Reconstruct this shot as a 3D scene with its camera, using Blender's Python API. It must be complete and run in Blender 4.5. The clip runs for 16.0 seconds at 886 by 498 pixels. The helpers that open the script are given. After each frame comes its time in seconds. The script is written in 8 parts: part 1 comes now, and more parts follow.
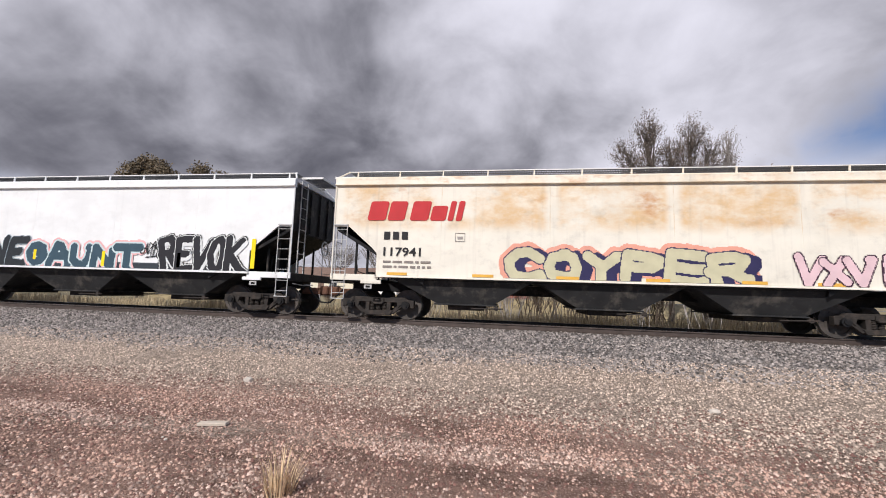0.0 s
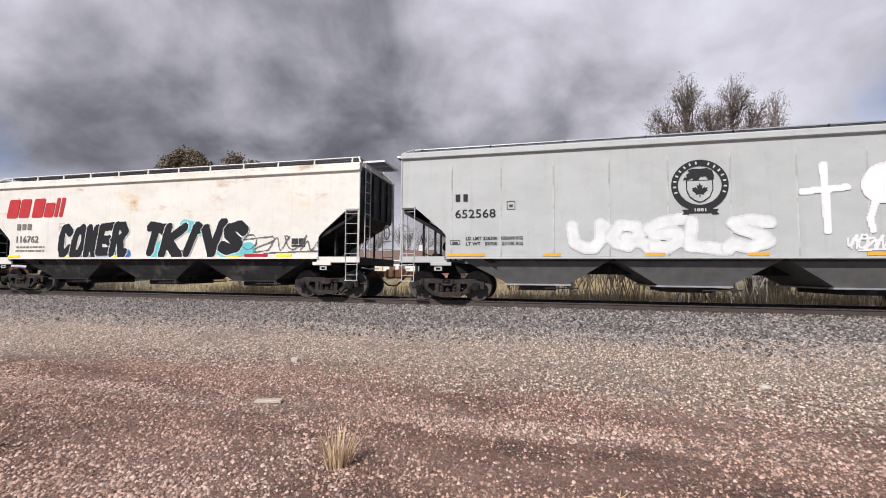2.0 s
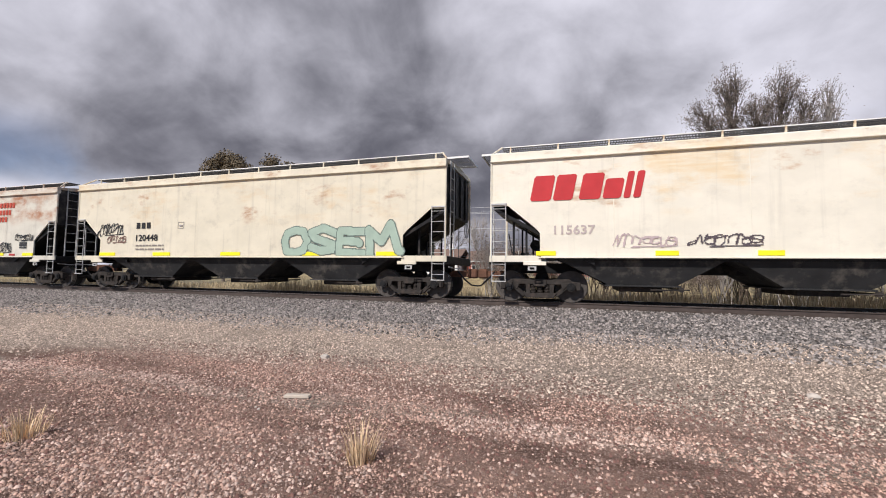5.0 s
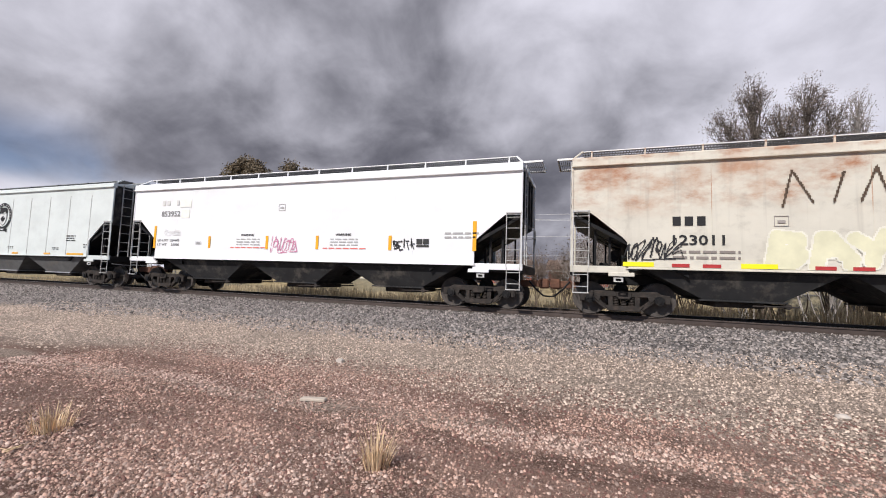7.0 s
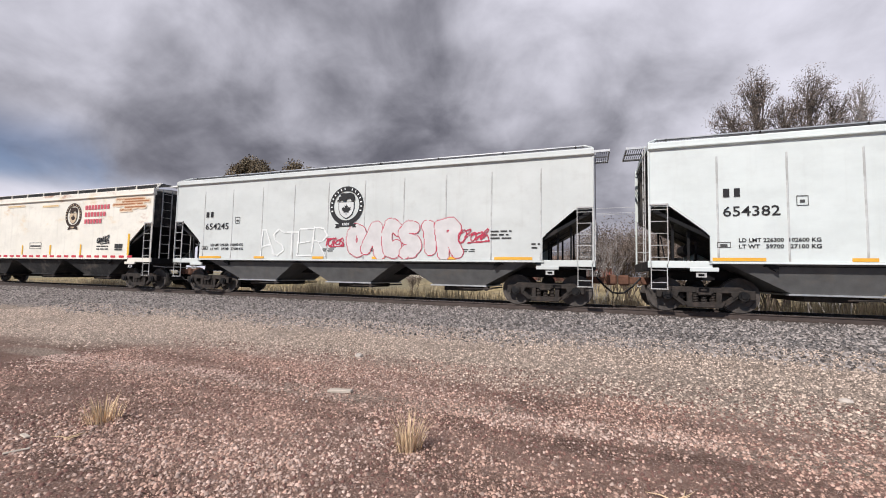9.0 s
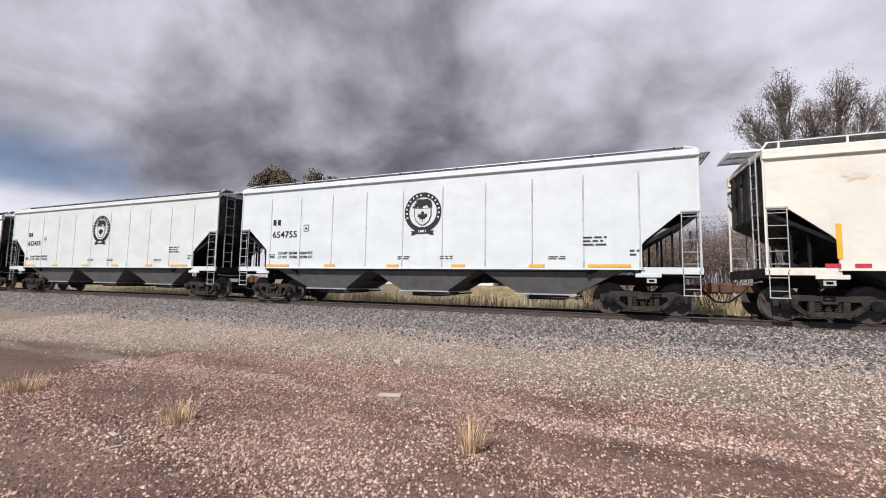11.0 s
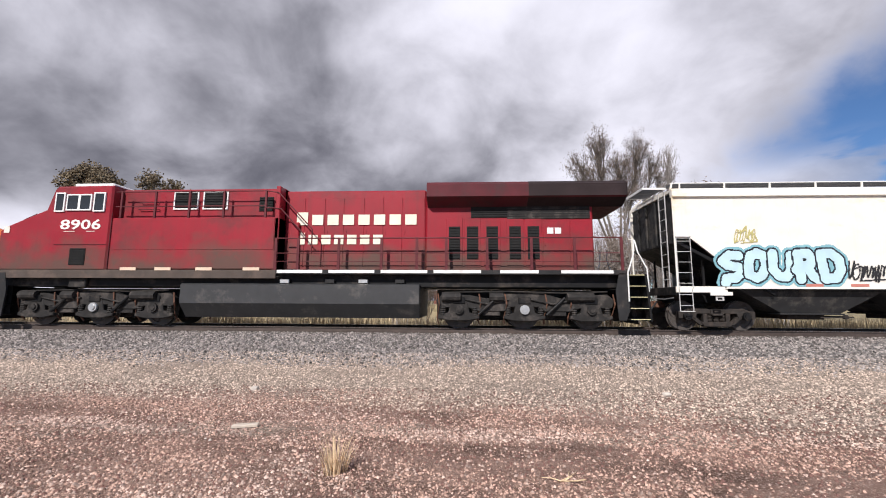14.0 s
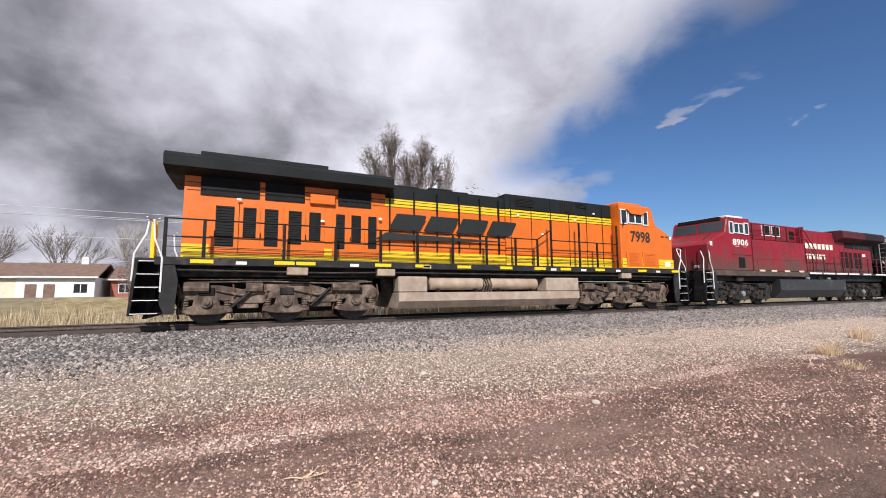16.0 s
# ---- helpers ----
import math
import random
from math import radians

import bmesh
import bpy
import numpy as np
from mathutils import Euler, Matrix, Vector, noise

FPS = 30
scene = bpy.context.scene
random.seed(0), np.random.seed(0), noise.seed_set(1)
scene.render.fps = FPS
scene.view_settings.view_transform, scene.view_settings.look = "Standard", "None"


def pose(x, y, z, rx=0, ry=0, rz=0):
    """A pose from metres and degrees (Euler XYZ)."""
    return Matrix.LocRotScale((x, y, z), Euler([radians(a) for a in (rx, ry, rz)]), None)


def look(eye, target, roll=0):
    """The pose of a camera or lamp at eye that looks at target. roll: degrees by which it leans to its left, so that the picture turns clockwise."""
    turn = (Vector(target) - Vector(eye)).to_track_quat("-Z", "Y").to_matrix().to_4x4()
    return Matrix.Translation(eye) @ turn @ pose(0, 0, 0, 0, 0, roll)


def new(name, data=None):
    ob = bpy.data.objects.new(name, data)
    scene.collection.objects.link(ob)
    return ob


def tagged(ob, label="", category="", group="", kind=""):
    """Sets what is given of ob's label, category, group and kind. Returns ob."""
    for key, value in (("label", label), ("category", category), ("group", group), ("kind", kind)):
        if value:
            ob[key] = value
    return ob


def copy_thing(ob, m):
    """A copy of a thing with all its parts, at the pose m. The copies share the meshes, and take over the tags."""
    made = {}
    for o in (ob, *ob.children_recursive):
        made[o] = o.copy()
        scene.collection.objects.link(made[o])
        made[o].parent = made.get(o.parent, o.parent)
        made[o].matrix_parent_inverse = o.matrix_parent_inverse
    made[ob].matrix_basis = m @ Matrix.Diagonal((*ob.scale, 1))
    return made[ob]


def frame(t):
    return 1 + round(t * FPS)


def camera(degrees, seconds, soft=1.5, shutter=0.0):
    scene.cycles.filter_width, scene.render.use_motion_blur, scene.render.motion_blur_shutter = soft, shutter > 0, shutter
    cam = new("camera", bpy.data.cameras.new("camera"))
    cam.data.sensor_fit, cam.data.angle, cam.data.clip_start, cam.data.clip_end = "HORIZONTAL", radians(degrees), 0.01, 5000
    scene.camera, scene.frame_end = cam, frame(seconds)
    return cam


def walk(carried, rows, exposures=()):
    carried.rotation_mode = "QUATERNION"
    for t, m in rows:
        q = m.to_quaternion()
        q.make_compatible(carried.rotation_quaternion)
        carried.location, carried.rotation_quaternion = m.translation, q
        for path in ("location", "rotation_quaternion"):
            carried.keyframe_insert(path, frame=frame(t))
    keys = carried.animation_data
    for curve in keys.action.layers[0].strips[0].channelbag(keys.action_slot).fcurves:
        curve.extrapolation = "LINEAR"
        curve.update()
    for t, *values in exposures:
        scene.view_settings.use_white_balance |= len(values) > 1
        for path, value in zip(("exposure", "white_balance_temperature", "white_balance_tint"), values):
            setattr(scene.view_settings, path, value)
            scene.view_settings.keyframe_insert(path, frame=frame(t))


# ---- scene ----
cam = camera(95.06, 16.0, soft=1.0)
walk(cam, [
    (0.0, pose(0.000, 0.000, 1.540, 96.203, -1.866, 8.798)),
    (0.5, pose(-0.061, -0.020, 1.548, 95.433, -1.815, 10.139)),
    (1.0, pose(-0.081, -0.039, 1.546, 94.699, -1.509, 11.640)),
    (1.5, pose(-0.091, -0.057, 1.540, 94.046, -0.988, 12.534)),
    (2.0, pose(-0.112, -0.043, 1.540, 93.350, -0.410, 12.935)),
    (2.5, pose(-0.106, -0.036, 1.542, 92.873, -0.409, 13.523)),
    (3.0, pose(-0.066, -0.010, 1.542, 92.806, -0.273, 14.396)),
    (3.5, pose(-0.040, -0.005, 1.539, 92.814, -0.398, 15.650)),
    (4.0, pose(-0.044, -0.002, 1.544, 92.877, -0.327, 16.679)),
    (6.5, pose(-0.047, -0.014, 1.534, 93.918, -1.596, 18.293)),
    (7.0, pose(-0.089, -0.026, 1.537, 94.155, -1.960, 19.179)),
    (7.5, pose(-0.154, -0.044, 1.531, 94.404, -2.054, 20.062)),
    (8.0, pose(-0.187, -0.096, 1.526, 94.403, -1.941, 20.406)),
    (8.5, pose(-0.199, -0.183, 1.516, 94.076, -1.623, 19.814)),
    (9.0, pose(-0.191, -0.318, 1.519, 93.745, -1.138, 19.623)),
    (9.5, pose(-0.350, -0.441, 1.512, 93.919, -0.920, 20.020)),
    (10.0, pose(-0.483, -0.550, 1.517, 94.351, -0.905, 21.391)),
    (10.2, pose(-0.494, -0.569, 1.518, 94.545, -1.002, 21.975)),
    (12.3, pose(-0.519, -0.815, 1.556, 95.280, -0.343, 18.508)),
    (12.5, pose(-0.536, -0.842, 1.554, 95.471, -0.251, 16.898)),
    (13.0, pose(-0.512, -0.853, 1.557, 95.964, -0.087, 12.799)),
    (13.5, pose(-0.503, -0.848, 1.556, 96.653, -0.133, 8.117)),
    (14.0, pose(-0.482, -0.854, 1.559, 97.262, -0.300, 3.038)),
    (14.5, pose(-0.424, -0.864, 1.555, 97.588, -0.209, -1.657)),
    (15.0, pose(-0.385, -0.869, 1.556, 97.483, -0.059, -7.209)),
    (15.5, pose(-0.292, -0.826, 1.555, 97.070, 0.034, -14.010)),
    (16.0, pose(-0.114, -0.774, 1.559, 95.856, 0.387, -25.510)),
], exposures=((0.0, -0.05), (10.0, -0.03), (12.5, 0.0), (14.0, 0.20), (16.0, 0.20)))

# ---------- light ----------
SUN_FROM = Vector((-0.25, -0.75, 0.62)).normalized()
sun_data = bpy.data.lights.new("sun", "SUN")
sun_data.energy, sun_data.angle, sun_data.color = 4.3, radians(0.6), (1.0, 0.945, 0.905)
sun = new("sun", sun_data)
sun.matrix_world = look((0, 0, 60), Vector((0, 0, 60)) - SUN_FROM)

world = bpy.data.worlds.new("sky")
scene.world = world
world.use_nodes = True
wn, wl = world.node_tree.nodes, world.node_tree.links
wn.clear()


def wmath(op, a, b=None, c=None):
    n = wn.new("ShaderNodeMath")
    n.operation = op
    for i, v in enumerate((a, b, c)):
        if v is None:
            continue
        if isinstance(v, (int, float)):
            n.inputs[i].default_value = v
        else:
            wl.new(v, n.inputs[i])
    return n.outputs[0]


def wramp(v, a, b, lo=0.0, hi=1.0):
    n = wn.new("ShaderNodeMapRange")
    n.interpolation_type = "SMOOTHSTEP"
    n.inputs["From Min"].default_value, n.inputs["From Max"].default_value = a, b
    n.inputs["To Min"].default_value, n.inputs["To Max"].default_value = lo, hi
    wl.new(v, n.inputs["Value"])
    return n.outputs["Result"]


def wmix(f, a, b):
    n = wn.new("ShaderNodeMix")
    n.data_type = "RGBA"
    for sock, v in ((n.inputs["Factor"], f), (n.inputs[6], a), (n.inputs[7], b)):
        if isinstance(v, (int, float)):
            sock.default_value = v
        elif isinstance(v, tuple):
            sock.default_value = (*v, 1)
        else:
            wl.new(v, sock)
    return n.outputs[2]


def wnoise(vec, scale, detail=6.0, rough=0.55, dist=0.0, offset=(0, 0, 0)):
    m = wn.new("ShaderNodeVectorMath")
    m.operation = "ADD"
    m.inputs[1].default_value = offset
    wl.new(vec, m.inputs[0])
    n = wn.new("ShaderNodeTexNoise")
    n.inputs["Scale"].default_value, n.inputs["Detail"].default_value = scale, detail
    n.inputs["Roughness"].default_value, n.inputs["Distortion"].default_value = rough, dist
    wl.new(m.outputs[0], n.inputs["Vector"])
    return n.outputs["Fac"]


def build_sky():
    """Cloud deck over the track, breaking to blue on the +x side, over a clear sky."""
    way = wn.new("ShaderNodeTexCoord").outputs["Generated"]
    sep = wn.new("ShaderNodeSeparateXYZ")
    wl.new(way, sep.inputs[0])
    x, y, z = sep.outputs
    # the deck lies flat overhead: bearings are spread on a plane, closing up towards the horizon
    low_z = wmath("ADD", wmath("MAXIMUM", z, 0.0), 0.60)
    comb = wn.new("ShaderNodeCombineXYZ")
    wl.new(wmath("DIVIDE", x, low_z), comb.inputs[0])
    wl.new(wmath("DIVIDE", y, low_z), comb.inputs[1])
    deck = comb.outputs[0]
    big = wnoise(deck, 1.35, 3.0, 0.5, 0.2, (2.2, 6.1, 0))
    mid = wnoise(deck, 3.3, 6.0, 0.50, 0.45, (7.7, 2.3, 0))
    fine = wnoise(deck, 9.0, 5.0, 0.55, 0.3, (1.3, 9.1, 0))

    def towards(az, el, outer, inner):
        """1 within inner degrees of a bearing, falling to 0 at outer."""
        d = Vector((math.sin(radians(az)) * math.cos(radians(el)), math.cos(radians(az)) * math.cos(radians(el)), math.sin(radians(el))))
        n = wn.new("ShaderNodeVectorMath")
        n.operation = "DOT_PRODUCT"
        n.inputs[1].default_value = d
        wl.new(way, n.inputs[0])
        return wramp(n.outputs["Value"], math.cos(radians(outer)), math.cos(radians(inner)))

    # brighter towards +x and overhead, darker over the track ahead
    side = wramp(x, -0.35, 0.55)
    lift = wramp(z, 0.10, 0.75)
    lum = wmath("ADD", wmath("ADD", wmath("MULTIPLY", big, 0.30), 0.10), wmath("MULTIPLY", mid, 0.90))
    lum = wmath("ADD", lum, wmath("MULTIPLY", fine, 0.30))
    lum = wmath("ADD", lum, wmath("MULTIPLY", side, 0.13))
    lum = wmath("ADD", lum, wmath("MULTIPLY", lift, 0.10))
    # the bright edge of the deck, its heavy middle, and the white bank low on the -x side
    lum = wmath("ADD", lum, wmath("MULTIPLY", towards(24, 38, 34, 4), 0.15))
    lum = wmath("ADD", lum, wmath("MULTIPLY", towards(-64, 30, 22, 4), 0.10))
    lum = wmath("ADD", lum, wmath("MULTIPLY", towards(-25, 3, 14, 4), 0.26))
    lum = wmath("ADD", lum, wmath("MULTIPLY", towards(-14, 36, 22, 4), 0.10))
    lum = wmath("ADD", lum, wmath("MULTIPLY", towards(24, 6, 20, 5), 0.22))
    lum = wmath("SUBTRACT", lum, wmath("MULTIPLY", towards(-28, 18, 24, 4), 0.05))
    bank = wmath("MULTIPLY", wramp(z, 0.20, 0.10), wramp(x, -0.45, -0.80))
    lum = wmath("ADD", lum, wmath("MULTIPLY", bank, 0.45))
    lum = wmath("ADD", lum, wmath("MULTIPLY", wramp(x, -0.40, -0.75), 0.05))
    tone = wramp(lum, 0.62, 1.45)
    cloud = wmix(tone, (0.120, 0.120, 0.150), (0.85, 0.84, 0.95))
    sky = wn.new("ShaderNodeTexSky")
    sky.sky_type, sky.sun_disc = "NISHITA", False
    sky.air_density, sky.dust_density, sky.ozone_density = 1.0, 0.1, 5.0
    sky.sun_elevation = math.asin(SUN_FROM.z)
    sky.sun_rotation = math.atan2(SUN_FROM.x, SUN_FROM.y)
    gain = wn.new("ShaderNodeVectorMath")
    gain.operation = "MULTIPLY"
    gain.inputs[1].default_value = (0.064, 0.075, 0.090)
    wl.new(sky.outputs[0], gain.inputs[0])
    # clear where the deck ends
    edge = wmath("ADD", x, wmath("MULTIPLY", mid, 0.34))
    edge = wmath("ADD", edge, wmath("MULTIPLY", fine, 0.16))
    edge = wmath("SUBTRACT", edge, wmath("MULTIPLY", z, 0.75))
    clear_right = wramp(edge, 0.48, 0.68)
    # small white clouds low in the clear part
    flat = wn.new("ShaderNodeCombineXYZ")
    wl.new(x, flat.inputs[0])
    wl.new(y, flat.inputs[1])
    wl.new(wmath("MULTIPLY", z, 3.2), flat.inputs[2])
    puff = wnoise(flat.outputs[0], 5.5, 4.0, 0.5, 0.2, (4.4, 0.6, 2.2))
    low = wmath("MULTIPLY", wramp(wmath("ADD", puff, wmath("MULTIPLY", towards(36, 12, 14, 3), 0.14)), 0.50, 0.62), wmath("MULTIPLY", wramp(z, 0.31, 0.22), wramp(x, 0.82, 0.60)))
    wisp = wmath("MULTIPLY", wramp(puff, 0.655, 0.70), wramp(z, 0.42, 0.30))
    clear_right = wmath("MULTIPLY", clear_right, wmath("SUBTRACT", 1.0, wmath("MULTIPLY", wmath("MAXIMUM", low, wisp), 0.85)))
    left = wmath("ADD", wmath("MULTIPLY", x, -1.0), wmath("MULTIPLY", mid, 0.5))
    clear_left = wmath("MULTIPLY", wmath("MULTIPLY", wramp(left, 1.00, 1.16), wramp(z, 0.29, 0.18)), wramp(z, 0.13, 0.17))
    behind = wramp(y, 0.1, -0.5)
    clear = wmath("MAXIMUM", wmath("MAXIMUM", clear_right, wmath("MULTIPLY", clear_left, 0.62)), wmath("MULTIPLY", behind, wramp(mid, 0.42, 0.6)))
    out = wn.new("ShaderNodeOutputWorld")
    bg = wn.new("ShaderNodeBackground")
    bg.inputs["Strength"].default_value = 1.0
    wl.new(wmix(clear, cloud, gain.outputs[0]), bg.inputs["Color"])
    wl.new(bg.outputs[0], out.inputs["Surface"])


build_sky()

# ---------- materials ----------
def mat(name, color, rough=0.6, metal=0.0, vary=0.15, scale=3.0, bump=0.0, bump_scale=60.0, dirt=None, dirt_amount=0.4, stretch=(1, 1, 1), spec=0.5, rand=0.0, streak=0.0, splash=None):
    """Principled paint or earth with two scales of variation, optional dirt and fine relief."""
    m = bpy.data.materials.new(name)
    m.use_nodes = True
    n, l = m.node_tree.nodes, m.node_tree.links
    b = n["Principled BSDF"]
    b.inputs["Roughness"].default_value, b.inputs["Metallic"].default_value = rough, metal
    b.inputs["Specular IOR Level"].default_value = spec
    tc = n.new("ShaderNodeTexCoord")
    mp = n.new("ShaderNodeMapping")
    mp.inputs["Scale"].default_value = stretch
    l.new(tc.outputs["Object"], mp.inputs["Vector"])

    def noise_of(s, detail=5.0, rough_=0.55):
        t = n.new("ShaderNodeTexNoise")
        t.inputs["Scale"].default_value, t.inputs["Detail"].default_value, t.inputs["Roughness"].default_value = s, detail, rough_
        l.new(mp.outputs[0], t.inputs["Vector"])
        return t.outputs["Fac"]

    def ramp(v, a, b_, lo, hi):
        r = n.new("ShaderNodeMapRange")
        r.inputs["From Min"].default_value, r.inputs["From Max"].default_value = a, b_
        r.inputs["To Min"].default_value, r.inputs["To Max"].default_value = lo, hi
        l.new(v, r.inputs["Value"])
        return r.outputs["Result"]

    def mix(f, a, b_, kind="MIX"):
        x = n.new("ShaderNodeMix")
        x.data_type, x.blend_type = "RGBA", kind
        for sock, v in ((x.inputs["Factor"], f), (x.inputs[6], a), (x.inputs[7], b_)):
            if isinstance(v, (int, float)):
                sock.default_value = v
            elif isinstance(v, tuple):
                sock.default_value = (*v, 1)
            else:
                l.new(v, sock)
        return x.outputs[2]

    dark = tuple(c * (1 - vary) for c in color)
    light = tuple(min(1, c * (1 + vary)) for c in color)
    col = mix(ramp(noise_of(scale), 0.3, 0.7, 0, 1), dark, light)
    col = mix(ramp(noise_of(scale * 9, 3), 0.35, 0.65, 0, vary), col, dark)
    if rand:
        info = n.new("ShaderNodeObjectInfo")
        geo = n.new("ShaderNodeNewGeometry")
        add = n.new("ShaderNodeMath")
        add.operation = "ADD"
        l.new(info.outputs["Random"], add.inputs[0])
        l.new(geo.outputs["Random Per Island"], add.inputs[1])
        fr = n.new("ShaderNodeMath")
        fr.operation = "FRACT"
        l.new(add.outputs[0], fr.inputs[0])
        col = mix(ramp(fr.outputs[0], 0, 1, 0, 1), tuple(c * (1 - rand) for c in color), tuple(min(1, c * (1 + rand)) for c in color))
        col = mix(ramp(noise_of(scale * 9, 3), 0.35, 0.65, 0, vary), col, dark)
    if dirt:
        col = mix(ramp(noise_of(scale * 0.6, 8, 0.65), 0.62 - 0.3 * dirt_amount, 0.78 - 0.2 * dirt_amount, 0, 0.85), col, dirt)
    if streak:
        m2 = n.new("ShaderNodeMapping")
        m2.inputs["Scale"].default_value = (6.0, 6.0, 0.35)
        l.new(tc.outputs["Object"], m2.inputs["Vector"])
        t = n.new("ShaderNodeTexNoise")
        t.inputs["Scale"].default_value, t.inputs["Detail"].default_value = 1.0, 4.0
        l.new(m2.outputs[0], t.inputs["Vector"])
        col = mix(ramp(t.outputs["Fac"], 0.5, 0.75, 0, streak), col, dirt or dark)
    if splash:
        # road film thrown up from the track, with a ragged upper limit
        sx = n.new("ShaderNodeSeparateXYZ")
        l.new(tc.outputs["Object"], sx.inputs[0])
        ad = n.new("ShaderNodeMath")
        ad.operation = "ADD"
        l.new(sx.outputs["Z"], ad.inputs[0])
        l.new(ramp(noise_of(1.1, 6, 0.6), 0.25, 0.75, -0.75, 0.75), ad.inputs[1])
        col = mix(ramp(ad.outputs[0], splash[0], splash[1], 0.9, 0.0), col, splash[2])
    l.new(col, b.inputs["Base Color"])
    rr = ramp(noise_of(scale * 4), 0.3, 0.7, max(0, rough - 0.12), min(1, rough + 0.12))
    l.new(rr, b.inputs["Roughness"])
    if bump:
        bp = n.new("ShaderNodeBump")
        bp.inputs["Strength"].default_value, bp.inputs["Distance"].default_value = 1.0, bump
        l.new(noise_of(bump_scale, 4), bp.inputs["Height"])
        l.new(bp.outputs[0], b.inputs["Normal"])
    return m


def hopper_paint(name, color, rust=(0.36, 0.13, 0.045), amount=0.0, fade=(0.72, 0.56, 0.34), fade_amount=0.0, seed=0.0, grime=(0.25, 0.22, 0.19), grime_amount=0.15, panels=False):
    """Weathered car paint: faded patches and horizontal rust burns on the upper side, fine grime streaks."""
    m = bpy.data.materials.new(name)
    m.use_nodes = True
    n, l = m.node_tree.nodes, m.node_tree.links
    b = n["Principled BSDF"]
    b.inputs["Roughness"].default_value = 0.55
    b.inputs["Specular IOR Level"].default_value = 0.35
    tc = n.new("ShaderNodeTexCoord")
    sep = n.new("ShaderNodeSeparateXYZ")
    l.new(tc.outputs["Object"], sep.inputs[0])

    def noise_of(stretch, detail=5.0, rough_=0.6, off=0.0):
        mp = n.new("ShaderNodeMapping")
        mp.inputs["Scale"].default_value = stretch
        mp.inputs["Location"].default_value = (seed + off, seed * 0.37 + off, off)
        l.new(tc.outputs["Object"], mp.inputs["Vector"])
        t = n.new("ShaderNodeTexNoise")
        t.inputs["Scale"].default_value, t.inputs["Detail"].default_value, t.inputs["Roughness"].default_value = 1.0, detail, rough_
        l.new(mp.outputs[0], t.inputs["Vector"])
        return t.outputs["Fac"]

    def ramp(v, a, b_, lo=0.0, hi=1.0):
        r = n.new("ShaderNodeMapRange")
        r.interpolation_type = "SMOOTHSTEP"
        r.inputs["From Min"].default_value, r.inputs["From Max"].default_value = a, b_
        r.inputs["To Min"].default_value, r.inputs["To Max"].default_value = lo, hi
        l.new(v, r.inputs["Value"])
        return r.outputs["Result"]

    def mul(a, c):
        x = n.new("ShaderNodeMath")
        x.operation = "MULTIPLY"
        l.new(a, x.inputs[0])
        if isinstance(c, float):
            x.inputs[1].default_value = c
        else:
            l.new(c, x.inputs[1])
        return x.outputs[0]

    def mix(f, a, b_):
        x = n.new("ShaderNodeMix")
        x.data_type = "RGBA"
        for sock, v in ((x.inputs["Factor"], f), (x.inputs[6], a), (x.inputs[7], b_)):
            if isinstance(v, tuple):
                sock.default_value = (*v, 1)
            else:
                l.new(v, sock)
        return x.outputs[2]

    col = mix(ramp(noise_of((0.8, 0.8, 1.4)), 0.3, 0.7), tuple(c * 0.93 for c in color), tuple(min(1.0, c * 1.04) for c in color))
    if fade_amount:
        f = ramp(noise_of((0.45, 0.45, 0.9), 7, 0.65, 3.0), 0.60 - 0.2 * fade_amount, 0.74 - 0.12 * fade_amount)
        f = mul(f, ramp(noise_of((1.1, 1.1, 1.8) if panels else (0.9, 0.9, 9.0), 6, 0.68, 9.0), 0.3, 0.62, 0.25, 1.0))
        f = mul(f, ramp(sep.outputs["Z"], 2.6, 3.1) if panels else ramp(sep.outputs["Z"], 2.2, 3.0))
        if panels:
            # burns keep off the seams of the inner hoppers
            pp = n.new("ShaderNodeMath")
            pp.operation = "PINGPONG"
            sh = n.new("ShaderNodeMath")
            sh.operation = "ADD"
            sh.inputs[1].default_value = 4.9
            l.new(sep.outputs["X"], sh.inputs[0])
            l.new(sh.outputs[0], pp.inputs[0])
            pp.inputs[1].default_value = 1.64
            f = mul(f, ramp(pp.outputs[0], 0.06, 0.30, 0.12, 1.0))
            f = mul(f, ramp(sep.outputs["Z"], 4.28, 4.0, 0.35, 1.0))
        col = mix(mul(f, 0.75), col, fade)
    if amount:
        f = ramp(noise_of((0.55, 0.55, 1.1), 6, 0.62, 5.0), 0.60 - 0.16 * amount, 0.74 - 0.10 * amount)
        f = mul(f, ramp(noise_of((1.3, 1.3, 2.0) if panels else (1.3, 1.3, 7.0), 6, 0.7, 2.0), 0.30, 0.60, 0.15, 1.0))
        f = mul(f, ramp(sep.outputs["Z"], 2.8, 3.3) if panels else ramp(sep.outputs["Z"], 2.3, 2.9))
        col = mix(f, col, rust)
        eave = mul(ramp(sep.outputs["Z"], 4.28, 4.36), ramp(noise_of((1.3, 1.3, 3.0), 6, 0.7, 6.0), 0.55 - 0.18 * amount, 0.75))
        col = mix(eave, col, rust)
    s = ramp(noise_of((5.0, 5.0, 0.28), 5, 0.6, 1.0), 0.52, 0.78)
    col = mix(mul(s, grime_amount), col, grime)
    low = mul(ramp(noise_of((2.0, 2.0, 2.5), 6, 0.65, 8.0), 0.5, 0.75), grime_amount)
    col = mix(low, col, grime)
    l.new(col, b.inputs["Base Color"])
    bp = n.new("ShaderNodeBump")
    bp.inputs["Strength"].default_value, bp.inputs["Distance"].default_value = 0.6, 0.004
